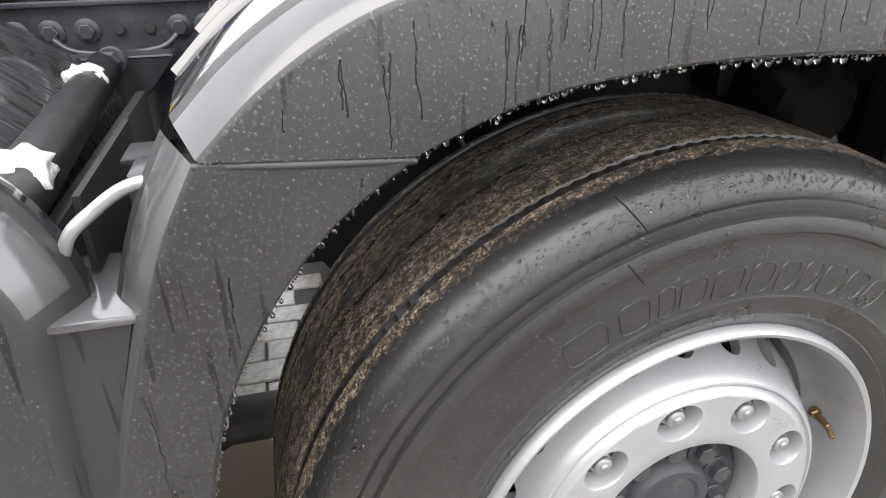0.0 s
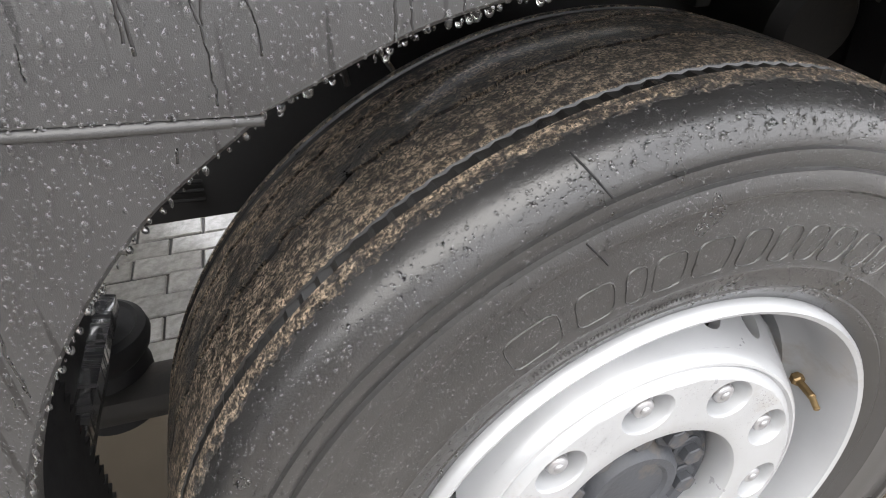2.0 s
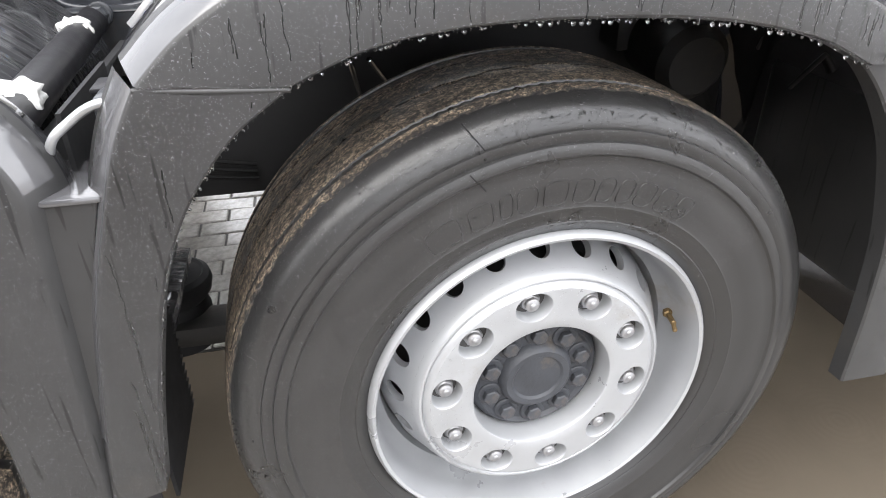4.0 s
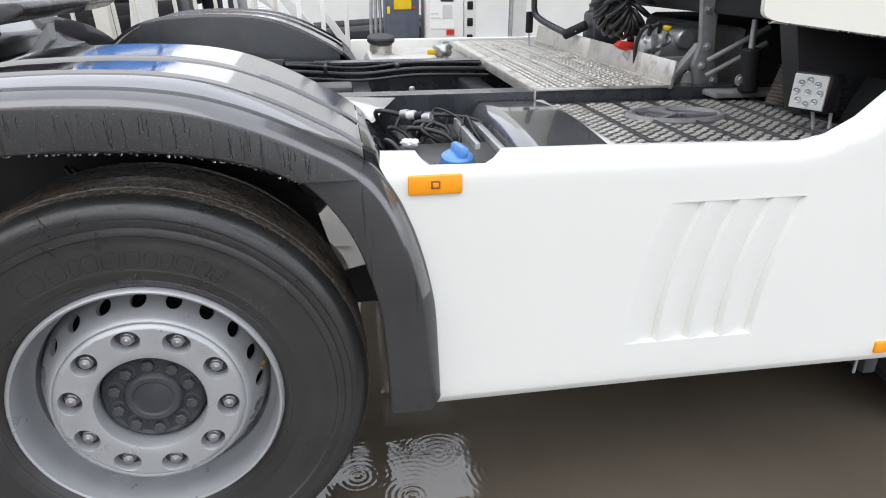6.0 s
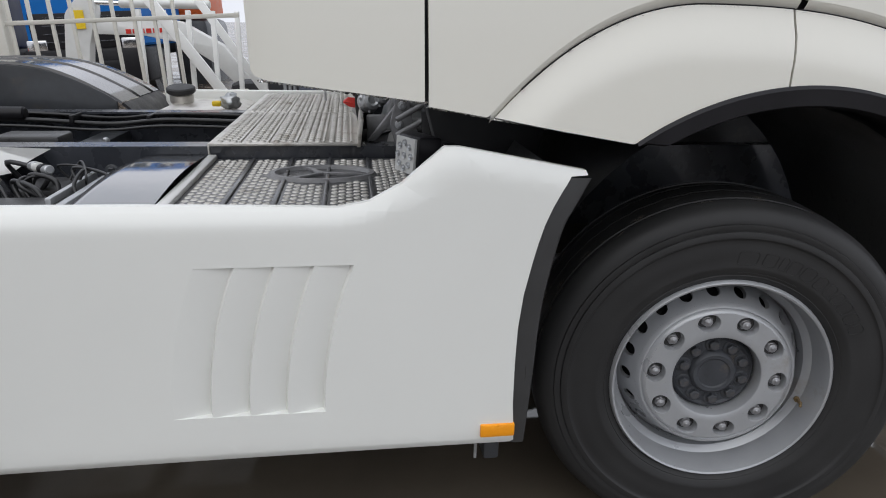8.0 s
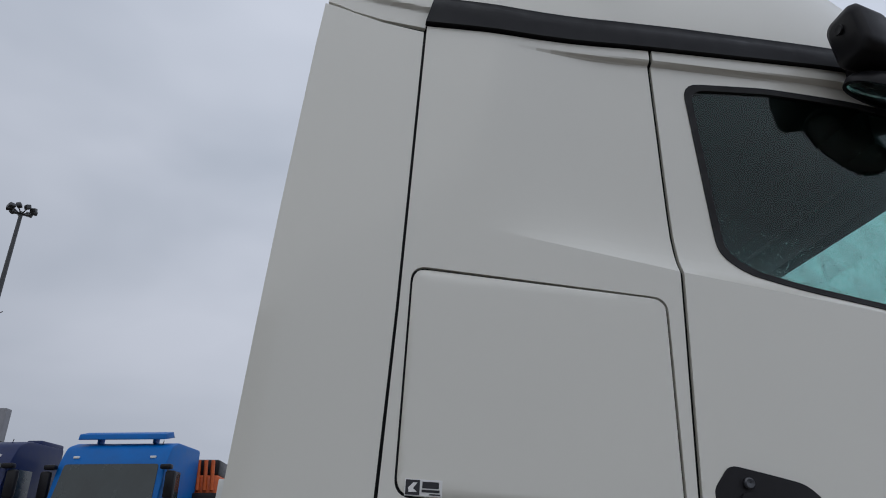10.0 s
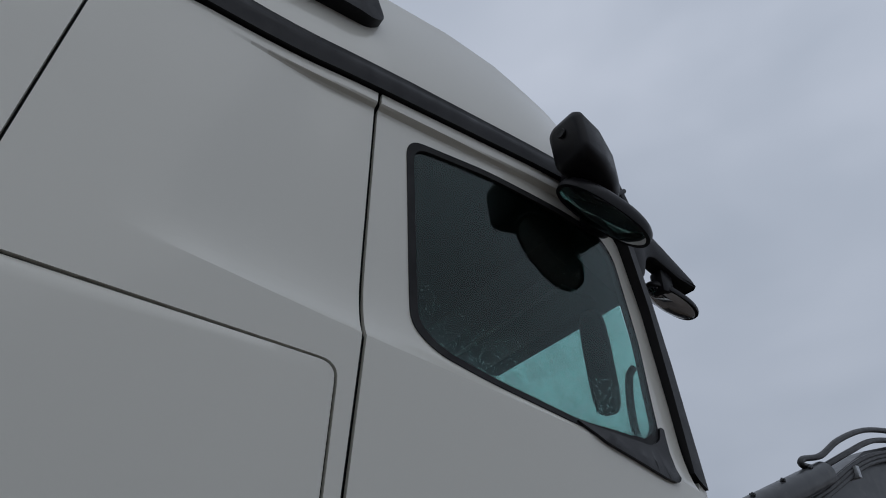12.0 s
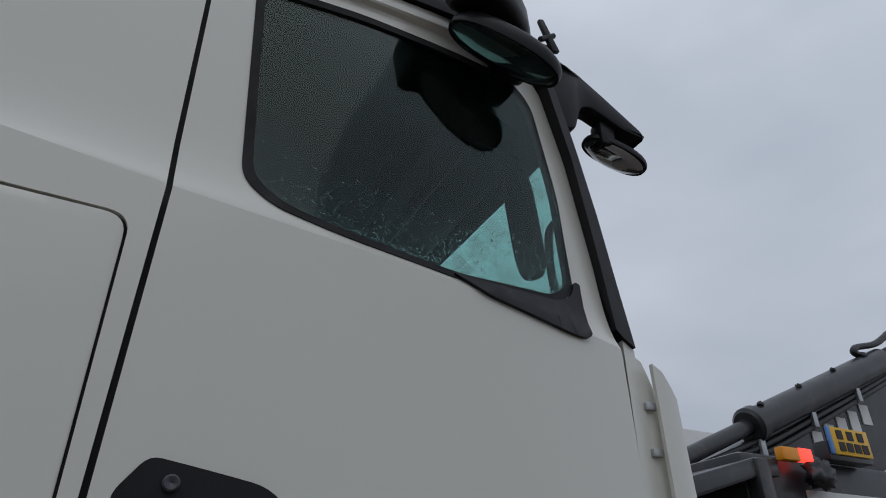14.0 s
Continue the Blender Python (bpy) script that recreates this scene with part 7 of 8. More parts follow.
    P("round_badge", bm, M_CHROME, "plain chrome ring badge", c)
    P("name_bar", boxm(0.42, 0.86, -0.014, 0.03, 1.90, 1.93, 0.004), M_CHROME, "", c)
    P("bumper", boxm(-1.2, 1.2, -0.10, 0.60, 0.38, 1.04, 0.07), lower, "", c)
    P("bumper_grille", boxm(-0.62, 0.62, -0.115, 0.0, 0.55, 0.80, 0.02), M_TRIM, "", c)
    P("paper", boxm(-0.80, -0.55, 0.085, 0.095, 2.30, 2.42, 0.0, pose(0, 0.02, 0, 0, 0, 0)), M_PAPER, "", c)
    P("chassis", boxm(-0.45, 0.45, 2.2, 6.0, 0.8, 1.05, 0.02), M_FRAME, "", t)
    if wing_top:
        P("roof_visor", prism_bm(round_poly([(0.55, 3.62), (0.58, 3.74), (0.95, 3.83), (1.05, 3.72)], 0.02), -0.93, 0.93, "x", 0.01), paint, "raised roof wing", c)
        for s in (-1, 1):
            P("wing_foot", boxm(0.6 * s - 0.03, 0.6 * s + 0.03, 0.78, 1.0, 3.57, 3.74, 0.01), paint, "", c)
    else:
        P("roof_hatch", boxm(-0.35, 0.35, 1.0, 1.5, 3.57, 3.63, 0.02), M_TRIM, "", c)
        P("rear_spoiler", boxm(0.75, 1.1, 1.3, 2.2, 3.50, 3.67, 0.04), paint, "", c)
    P("antenna", rodm((0.80, 0.7, 3.35), (0.84, 0.72, 3.62), 0.008, 6), M_TRIM, "", c)
    return t


tr_a = parked_truck(-3.46, 12.93, M_CABBLUE, M_TRIM, "bright blue cab-over truck parked behind the fence", True, -7.0)
tr_b = parked_truck(-6.48, 12.9, M_NAVY, M_CABRED, "navy cab-over truck with red bumper parked behind the fence", False, -7.0)
tr_c = parked_truck(-9.1, 13.0, M_CABRED, M_CABRED, "red cab-over truck parked behind the fence", False)

# orange machine behind the blue truck
M_OMACH = mat("orange_machine_paint", (0.62, 0.11, 0.015), 0.45, vary=0.15)
om = thing("orange_machine", "orange tracked machine behind the blue truck", "machine", (-1.7, 15.5, 0))
part("body", boxm(-2.3, -1.55, 15.0, 17.5, 1.6, 3.05, 0.1), M_OMACH, om)
part("counterweight", boxm(-2.35, -1.5, 14.8, 15.1, 2.35, 2.65, 0.05), M_TRIM, om)
part("undercarriage", boxm(-2.35, -1.5, 15.0, 17.6, 0.0, 1.55, 0.2), M_FRAME, om)
part("top_box", boxm(-2.25, -1.65, 15.2, 16.4, 3.05, 3.42, 0.06), M_TRIM, om)
for k in range(4):
    part("pipe", rodm((-2.2 + 0.16 * k, 14.95, 2.7), (-2.25 + 0.16 * k, 15.0, 3.38), 0.045, 10), M_OMACH, om)

# small excavator arm behind the fence
ex = thing("mini_excavator_arm", "pale grey excavator arm standing behind the fence", "excavator", (-1.2, 8.0, 0))
part("dipper", prism_bm(round_poly([(-2.08, 0.10), (-1.88, 0.10), (-1.72, 0.71), (-1.63, 1.17), (-1.49, 1.55), (-1.48, 1.70), (-1.58, 1.78), (-1.70, 1.73), (-1.86, 1.56), (-1.93, 1.17), (-2.00, 0.71)], 0.05), 7.9, 8.1, "y", 0.01), M_PALEGREY, ex)
part("boom", prism_bm(round_poly([(-1.52, 1.48), (-0.98, 1.47), (-0.50, 1.42), (0.0, 1.10), (0.35, 0.60), (0.15, 0.55), (-0.15, 0.90), (-0.50, 1.15), (-0.95, 1.26), (-1.52, 1.30)], 0.04), 7.88, 8.12, "y", 0.01), M_PALEGREY, ex)
part("ram", rodm((-1.20, 7.95, 1.655), (-0.1, 7.95, 1.60), 0.055, 14), M_PALEGREY, ex)
part("ram_rod", rodm((-1.60, 7.95, 1.68), (-1.18, 7.95, 1.655), 0.03, 12), M_CHROME, ex)
part("warning_plate", boxm(-1.77, -1.63, 7.875, 7.895, 1.37, 1.59, 0.0), M_YELLOW, ex)
for k in range(7):
    part("red_letter_bar", boxm(-1.16 + k * 0.082, -1.10 + k * 0.082, 7.868, 7.885, 1.29, 1.345, 0.0), M_RED, ex)
part("bucket", prism_bm(round_poly([(-2.1, 0.02), (-1.6, 0.02), (-1.55, 0.30), (-2.0, 0.32)], 0.04), 7.7, 8.3, "y", 0.01), M_PALEGREY, ex)
for zz in (0.76, 0.86):
    part("pin", rodm((-1.84, 7.86, zz), (-1.84, 8.14, zz), 0.03, 12), M_CHROME, ex)
for ya in (7.2, 8.4):
    part("track", boxm(0.1, 2.0, ya, ya + 0.4, 0.0, 0.70, 0.15), M_TRIM, ex)

# light mast and distant hall
mast = thing("light_mast", "tall dark light mast with a ring of floodlights", "light mast", (-32.5, 60, 0))
part("pole", rodm((-32.5, 60, 0), (-32.5, 60, 31.3), 0.36, 16, 0.17), M_BOOM, mast)
for k in range(9):
    a = 2 * math.pi * k / 9
    part("floodlight", boxm(-0.28, 0.28, -0.22, 0.22, -0.20, 0.20, 0.05, pose(-32.5 + 1.05 * math.cos(a), 60 + 1.05 * math.sin(a), 31.6, 20, 0, math.degrees(a))), M_BOOM, mast)
    part("bracket", rodm((-32.5, 60, 31.1), (-32.5 + 1.0 * math.cos(a), 60 + 1.0 * math.sin(a), 31.4), 0.06, 8), M_BOOM, mast)
for s_ in (-1, 1):
    part("aerial", rodm((-32.5, 60, 20.8), (-32.5 + 0.8 * s_, 60, 21.2), 0.05, 8), M_BOOM, mast)
hall = thing("office_building", "grey flat-roofed office building far away", "building", (-45, 75, 0))
part("wall", boxm(-62, -36.7, 75, 76.2, 0, 15.2, 0.1), M_CONC, hall)
part("roof_storey", boxm(-62, -41.5, 75.1, 76.2, 15.2, 16.6, 0.1), M_CONC, hall)
ME_WIN = mesh_of("window", boxm(-0.22, 0.22, -0.06, 0.06, -0.30, 0.30, 0.01), M_DARKWIN)
for k in range(24):
    for s in range(7):
        part("window", None, None, hall, me=ME_WIN, m=pose(-37.5 - 0.98 * k, 74.97, 1.9 + 2.0 * s))

for far_thing in (fence, tr_a, tr_b, tr_c, om, ex, mast, hall):
    far_thing.matrix_basis = YARD @ far_thing.matrix_basis

# white hall, posts and equipment seen over the chassis
wallb = thing("white_hall", "long white clad hall with a grey plinth band", "building", (6, 11.0, 0))
part("wall", boxm(-0.2, 30.0, 11.0, 11.4, 0, 0.95 + 5.0, 0.02), M_WALLWHITE, wallb)
part("plinth_band", boxm(-0.2, 30.0, 10.96, 11.0, 0.10, 0.24, 0.01), M_PALEGREY, wallb)
part("plinth_band", boxm(-0.2, 30.0, 10.95, 11.0, 0.24, 0.27, 0.005), M_STEEL, wallb)
stair = thing("loading_ramp", "white steel ramp frame with sloping beams", "ramp", (-0.5, 6.4, 0))
part("beam", prism_bm([(-0.55, 1.6), (-0.42, 1.6), (0.62, 0.15), (0.49, 0.15)], 6.2, 6.26, "y", 0.004), M_WALLWHITE, stair)
part("beam", prism_bm([(-0.10, 1.6), (0.0, 1.6), (0.95, 0.2), (0.85, 0.2)], 6.5, 6.56, "y", 0.004), M_WALLWHITE, stair)
for x in (-0.65, -0.40, -0.15, 0.1, 0.35, 0.6):
    part("upright", boxm(x, x + 0.05, 6.3, 6.35, 0, 1.5, 0.005), M_WALLWHITE, stair)
part("red_buffer", lump_bm((0.92, 6.2, 0.62), (0.08, 0.08, 0.05), 1.5), M_RED, stair)
gen = thing("generator_cabinet", "white generator cabinet with label and slots", "cabinet", (1.68, 5.75, 0))
gb = part("body", boxm(1.42, 1.80, 5.70, 6.2, 0.0, 1.9, 0.02), M_WALLWHITE, gen)
part("slotted_side", boxm(1.80, 1.93, 5.70, 6.2, 0.0, 1.9, 0.02), M_PALEGREY, gen)
for k in range(6):
    part("slot", boxm(1.835, 1.895, 5.69, 5.72, 0.70 + 0.16 * k, 0.78 + 0.16 * k, 0.008), M_TRIM, gen)
lb = part("label_sheet", boxm(1.45, 1.70, 5.692, 5.698, 0.84, 1.18, 0.0), M_PAPER, gb, "white paper label with dark bars")
for k, (xa, xb, za, zb, mm) in enumerate(((1.46, 1.53, 1.13, 1.16, M_INK), (1.56, 1.69, 1.10, 1.125, M_INK), (1.58, 1.68, 0.94, 1.07, M_PALEGREY), (1.46, 1.54, 0.98, 0.99, M_PALEGREY), (1.46, 1.55, 0.94, 0.95, M_PALEGREY))):
    part("label_bar", boxm(xa, xb, 5.688, 5.693, za, zb, 0.0), mm, lb)
part("yellow_tab", boxm(1.60, 1.68, 5.688, 5.698, 1.16, 1.19, 0.0), M_YELLOW, gb)
part("red_tab", boxm(1.62, 1.70, 5.686, 5.698, 0.78, 0.83, 0.0), M_RED, gb)
pump = thing("grey_machine", "dark grey upright machine with yellow panels", "machine", (1.2, 5.9, 0))
pb = part("body", boxm(1.02, 1.36, 5.85, 6.3, 0.0, 1.7, 0.02), mat("blue_grey_machine_paint", (0.09, 0.10, 0.13), 0.45, vary=0.15), pump)
part("yellow_panel", boxm(1.10, 1.28, 5.84, 5.86, 1.02, 1.20, 0.004), M_YELLOW, pb)
part("yellow_panel", boxm(1.03, 1.06, 5.84, 5.86, 0.98, 1.05, 0.004), M_YELLOW, pb)
part("red_lamp", boxm(1.30, 1.33, 5.84, 5.86, 1.02, 1.05, 0.004), M_RED, pb)
for k in range(3):
    tube("standpipe", [(0.86 + 0.05 * k, 6.0, 0.0), (0.87 + 0.05 * k, 6.0, 0.9), (0.90 + 0.03 * k, 6.02, 1.4), (0.94 + 0.02 * k, 6.0, 1.9)], 0.018, M_STEEL, pump)
pst = thing("steel_post", "pale steel post beside the hall", "post", (2.45, 6.0, 0))
part("shaft", boxm(2.38, 2.53, 5.95, 6.1, 0, 2.2, 0.008), M_PALEGREY, pst)
part("conduit", rodm((2.34, 5.95, 0), (2.37, 5.95, 2.2), 0.018, 10), M_STEEL, pst)

# unseen dark wall opposite the truck's side, added to darken light and reflections
op = thing("unseen_dark_wall", "unseen plain dark wall added to darken the truck's side", "building", (-12, -13, 0))
part("wall", boxm(-34.0, -3.5, -13.4, -13.0, 0, 6.7, 0.05), M_BOOM, op)
part("wall_top_strip", boxm(-34.0, -3.5, -13.45, -12.9, 6.7, 7.0, 0.03), M_FRAME, op)

# dark machine ahead of the truck with its boom
mc = thing("boom_machine", "dark grey boom machine with hoses and lit tail lamp", "excavator", (9.0, 3.0, 0))
bo = [(7.6, 2.85), (9.0, 3.50), (10.4, 4.08), (11.9, 4.72), (13.4, 5.50), (14.9, 5.95), (17.9, 6.72), (20.3, 7.15), (22.5, 6.9), (22.3, 5.7), (19.8, 5.85), (17.0, 5.55), (15.0, 4.95), (13.0, 4.10), (11.0, 3.20), (9.3, 2.70), (7.9, 2.30)]
bmm = part("boom", prism_bm(round_poly(bo, 0.05), 4.0, 4.5, "y", 0.02), M_BOOM, mc)
part("boom_ram", rodm((8.86, 3.88, 3.58), (11.75, 3.88, 4.80), 0.175, 24), M_BOOM, mc)
part("ram_head", rodm((8.80, 3.88, 3.555), (8.97, 3.88, 3.63), 0.205, 24), M_BOOM, mc)
part("ram_rod", rodm((7.3, 3.88, 2.93), (8.9, 3.88, 3.60), 0.09, 16), M_BOOM, mc)
for k in range(4):
    part("ram_bolt", lump_bm((9.0 + 0.75 * k, 3.80, 3.82 + 0.315 * k), (0.035, 0.035, 0.03), 2.0 + k), M_BOOM, mc)
for k in range(3):
    tube("hydraulic_hose", [(8.0, 3.86, 3.08 - 0.05 * k), (9.0, 3.86, 3.46 - 0.08 * k), (10.1, 3.86, 3.93 - 0.08 * k), (11.6, 3.86, 4.57 - 0.06 * k), (13.2, 3.9, 5.34 - 0.06 * k), (15.0, 3.9, 5.82 - 0.05 * k), (18.0, 3.9, 6.55 - 0.05 * k)], 0.035, M_HOSE, mc)
tube("hydraulic_hose", [(11.75, 3.9, 4.86), (11.2, 3.86, 4.80), (11.25, 3.86, 4.90), (11.75, 3.86, 5.05), (12.4, 3.86, 5.42), (13.3, 3.86, 5.78), (14.3, 3.86, 5.98), (15.4, 3.9, 6.12), (16.4, 3.95, 6.30)], 0.045, M_HOSE, mc)
tube("hydraulic_hose", [(11.9, 3.9, 4.95), (12.6, 3.86, 5.28), (13.4, 3.86, 5.62), (14.2, 3.86, 5.80), (15.0, 3.9, 5.92)], 0.045, M_HOSE, mc)
for x in (8.9, 9.9, 10.9, 12.6, 15.3, 17.6):
    zt = float(np.interp(x, [8, 9, 10.1, 11.6, 13.2, 15, 18], [3.0, 3.38, 3.85, 4.50, 5.26, 5.76, 6.48]))
    part("hose_clamp", boxm(x - 0.04, x + 0.04, 3.80, 4.0, zt - 0.10, zt + 0.08, 0.01), M_STEEL, mc)
for k in range(5):
    part("white_letter_bar", boxm(10.02 + 0.27 * k, 10.20 + 0.27 * k, 3.985, 4.0, 3.42 + 0.115 * k, 3.68 + 0.115 * k, 0.0), M_PAPER, bmm)
part("small_ram", rodm((15.5, 3.9, 5.45), (17.6, 3.9, 4.7), 0.09, 16), M_STEEL, mc)
deck = part("deck_beam", prism_bm(round_poly([(5.6, 2.36), (6.29, 2.575), (7.05, 2.79), (7.30, 2.80), (7.30, 2.66), (7.05, 2.64), (5.6, 2.22)], 0.02), 2.45, 3.4, "y", 0.02), M_BOOM, mc)
part("counterweight", boxm(7.0, 10.5, 2.55, 4.0, 2.02, 2.86, 0.05), M_BOOM, mc)
part("upright", boxm(7.02, 7.16, 2.42, 2.56, 0.5, 2.78, 0.02), M_BOOM, mc)
part("lower_body", boxm(6.0, 10.5, 2.6, 4.6, 0.5, 2.0, 0.08), M_BOOM, mc)
pl = part("number_plate", boxm(7.96, 8.44, 2.385, 2.405, 2.885, 3.115, 0.004), M_PLATE, mc, "yellow number plate with dark bars")
part("plate_blue_end", boxm(7.915, 7.958, 2.385, 2.405, 2.885, 3.115, 0.002), M_BLUE, pl)
for k, z in enumerate((3.015, 2.915)):
    for q in range(3 if k == 0 else 4):
        part("plate_bar", boxm(8.02 + q * (0.135 if k == 0 else 0.10), 8.095 + q * (0.135 if k == 0 else 0.10), 2.378, 2.386, z, z + 0.075, 0.0), M_INK, pl)
part("plate_holder", boxm(7.90, 8.46, 2.41, 2.55, 2.84, 3.0, 0.01), M_BOOM, mc)
part("tail_lamp", boxm(7.49, 7.64, 2.38, 2.46, 2.79, 2.89, 0.01), M_TAIL, mc, "lit red tail lamp")
part("indicator_lamp", boxm(7.29, 7.485, 2.38, 2.46, 2.78, 2.885, 0.01), M_ORANGE, mc)
part("coupling", lump_bm((7.72, 2.42, 2.70), (0.14, 0.08, 0.12), 6.0), M_BOOM, mc)
part("cab_pane", boxm(7.66, 8.6, 2.52, 2.548, 2.25, 2.60, 0.01), M_PALEGREY, mc)
for xx in (6.8, 8.9):
    bm = bmesh.new()
    lathe(bm, [(0.2, 0.0), (0.3, 0.02), (0.5, 0.02), (0.52, 0.1), (0.52, 0.35), (0.3, 0.38)], 32, pose(xx, 2.4, 0.52, -90, 0, 0))
    part("wheel", bm, M_TYRE, mc)


# ---------------------------------------------------------------- wet weather: liner, pavers, puddle, drops
liner_out = [(-0.80, 0.635), (-0.40, 0.635), (-0.30, 0.50), (0.30, 0.50), (0.35, 0.42), (0.62, 0.42), (0.61, 0.80), (0.575, 0.93), (0.50, 1.00), (0.30, 1.10), (0.10, 1.15), (-0.30, 1.15), (-0.50, 1.03), (-0.60, 0.80), (-0.80, 0.68)]
part("wheel_liner", sheet_bm(liner_out, lambda x, z: 0.56, holes=[[(0.37, 0.77), (0.465, 0.765), (0.52, 0.55), (0.435, 0.53)]], sx=0.5, sz=0.5, thick=0.006), M_BLACK, truck, "black inner liner behind the wheel")
for k in range(3):
    tube("liner_fold", [(-0.62, 0.50, 0.76 - 0.02 * k), (-0.53, 0.53, 0.725 - 0.018 * k), (-0.44, 0.55, 0.70 - 0.015 * k)], 0.004, M_RUBSEAL, truck)


def scatter_bm(drops, n=8):
    """Flattened drops: place, normal, radius, height, stretch along z."""
    verts, faces = [], []
    for p, nrm, r, h, st in drops:
        up = Vector((0, 0, 1)) - nrm * nrm.z
        if up.length < 1e-3:
            up = Vector((1, 0, 0))
        up.normalize()
        sd = up.cross(nrm).normalized()
        base = len(verts)
        for rr, hh, sag in ((1.0, -0.0003, 0.0), (0.86, h * 0.55, 0.12), (0.48, h * 0.92, 0.30)):
            for q in range(n):
                a = 2 * math.pi * q / n
                w = p + sd * (r * rr * math.cos(a)) + up * (r * st * (rr * math.sin(a) - sag)) + nrm * hh
                verts.append(tuple(w))
        verts.append(tuple(p + nrm * h - up * (r * st * 0.34)))
        for k in range(2):
            for q in range(n):
                a, b = base + k * n + q, base + k * n + (q + 1) % n
                faces.append((a, b, b + n, a + n))
        for q in range(n):
            faces.append((base + 2 * n + q, base + 2 * n + (q + 1) % n, base + 3 * n))
    me = bpy.data.meshes.new("rain_film")
    me.from_pydata(verts, [], faces)
    for f in me.polygons:
        f.use_smooth = True
    me.materials.append(M_WATER)
    return me


def band_of(inner, outer):
    return [tuple(p) for p in along(inner, 24)] + [tuple(p) for p in reversed(along(outer, 24))]


def inside(x, z, poly):
    hit = False
    xa, za = poly[-1]
    for xb, zb in poly:
        if (za > z) != (zb > z) and x < (xb - xa) * (z - za) / (zb - za) + xa:
            hit = not hit
        xa, za = xb, zb
    return hit


rd = random.Random(11)


def drop_size(mean, spread, top):
    return min(top, mean * math.exp(rd.gauss(0.0, spread)))


drops = []
zones = ((A_IN, A_OUT, -0.50, 0.49, 1.0, 1.18, 8200), (AL_IN, AL_OUT, -0.66, -0.34, 0.45, 1.05, 5200), (R_IN, R_OUT, -0.95, -0.62, 0.47, 1.15, 3600), (AR_IN, AR_OUT, 0.37, 0.63, 0.44, 1.02, 500))
for inner, outer, x0, x1, z0, z1, count in zones:
    k = 0
    tries = 0
    taken = set()
    poly = band_of(inner, outer)
    yf = YF if inner is not AR_IN else -0.058
    while k < count and tries < count * 8:
        tries += 1
        x, z = rd.uniform(x0, x1), rd.uniform(z0, z1)
        if not inside(x, z, poly):
            continue
        r = drop_size(0.00082, 0.36, 0.0025)
        cell = (math.floor(x / 0.0034), math.floor(z / 0.0034))
        if cell in taken:
            continue
        if r > 0.0013:
            taken |= {(cell[0] + dx, cell[1] + dz) for dx in (-1, 0, 1) for dz in (-1, 0, 1)}
        taken.add(cell)
        long_one = rd.random() < 0.16
        drops.append((Vector((x, yf - 0.0002, z)), Vector((0.0, -1, 0.0)), r, r * 0.72, rd.uniform(1.8, 2.8) if long_one else rd.uniform(1.0, 1.6)))
        k += 1
# beads along the lower edge of the arch
for p in along(A_IN, 90):
    if rd.random() < 0.75:
        r = rd.uniform(0.0014, 0.0032)
        drops.append((Vector((p[0] + rd.uniform(-.006, .006), YF + 0.004, p[1] - 0.001)), Vector((0, -0.35, -0.94)), r, r * 1.5, 1.0))
for p in along(AL_IN, 46):
    if rd.random() < 0.5:
        drops.append((Vector((p[0], YF + 0.001, p[1])), Vector((0.5, -0.85, 0)).normalized(), rd.uniform(0.0014, 0.0028), rd.uniform(0.0014, 0.0028), 1.0))
# beads caught in the joint between crown and leg
for k in range(34):
    x = rd.uniform(-0.49, -0.345)
    drops.append((Vector((x, YF - 0.0004, 1.0395 + (-0.34 - x) * 0.062 + rd.uniform(-0.002, 0.002))), Vector((0, -0.8, 0.6)), rd.uniform(0.0007, 0.0016), rd.uniform(0.0006, 0.0012), rd.uniform(1.0, 1.4)))
me = scatter_bm(drops, 10)
wd = new("rain_film", me)
wd.parent = truck
wd.matrix_parent_inverse = world_of(truck).inverted()
tagged(wd, "rain drops on the plastic mudguards", kind="stuff")

# drops on the near tyre and wheel
TS = [p for p in tyre_side(0.500, 0.007) if p[0] > 0.288]
tp_r, tp_y = [p[0] for p in TS], [p[1] for p in TS]
WM = Matrix.Translation((-0.007, 0.136, 0.490)) @ pose(0, 0, 0, 0, 0, 3.0)
drops = []
for k in range(19000):
    r = math.sqrt(rd.uniform(0.305 ** 2, 0.4935 ** 2))
    a = radians(rd.uniform(35, 205))
    y = float(np.interp(r, tp_r, tp_y))
    dy = float(np.interp(r + 0.003, tp_r, tp_y)) - float(np.interp(r - 0.003, tp_r, tp_y))
    sl = max(-1.5, min(1.5, dy / 0.006))
    nl = Vector((sl * math.cos(a), -1, sl * math.sin(a))).normalized()
    shoulder = r > 0.466
    s = drop_size(0.00088 if shoulder else 0.00057, 0.40, 0.0022)
    drops.append((WM @ Vector((r * math.cos(a), y - 0.0002, r * math.sin(a))), (WM.to_3x3() @ nl).normalized(), s, s * 0.8, rd.uniform(1.0, 1.5)))
me = scatter_bm(drops, 7)
wd2 = new("rain_film", me)
wd2.parent = truck
wd2.matrix_parent_inverse = world_of(truck).inverted()
tagged(wd2, "fine rain drops on the tyre wall", kind="stuff")

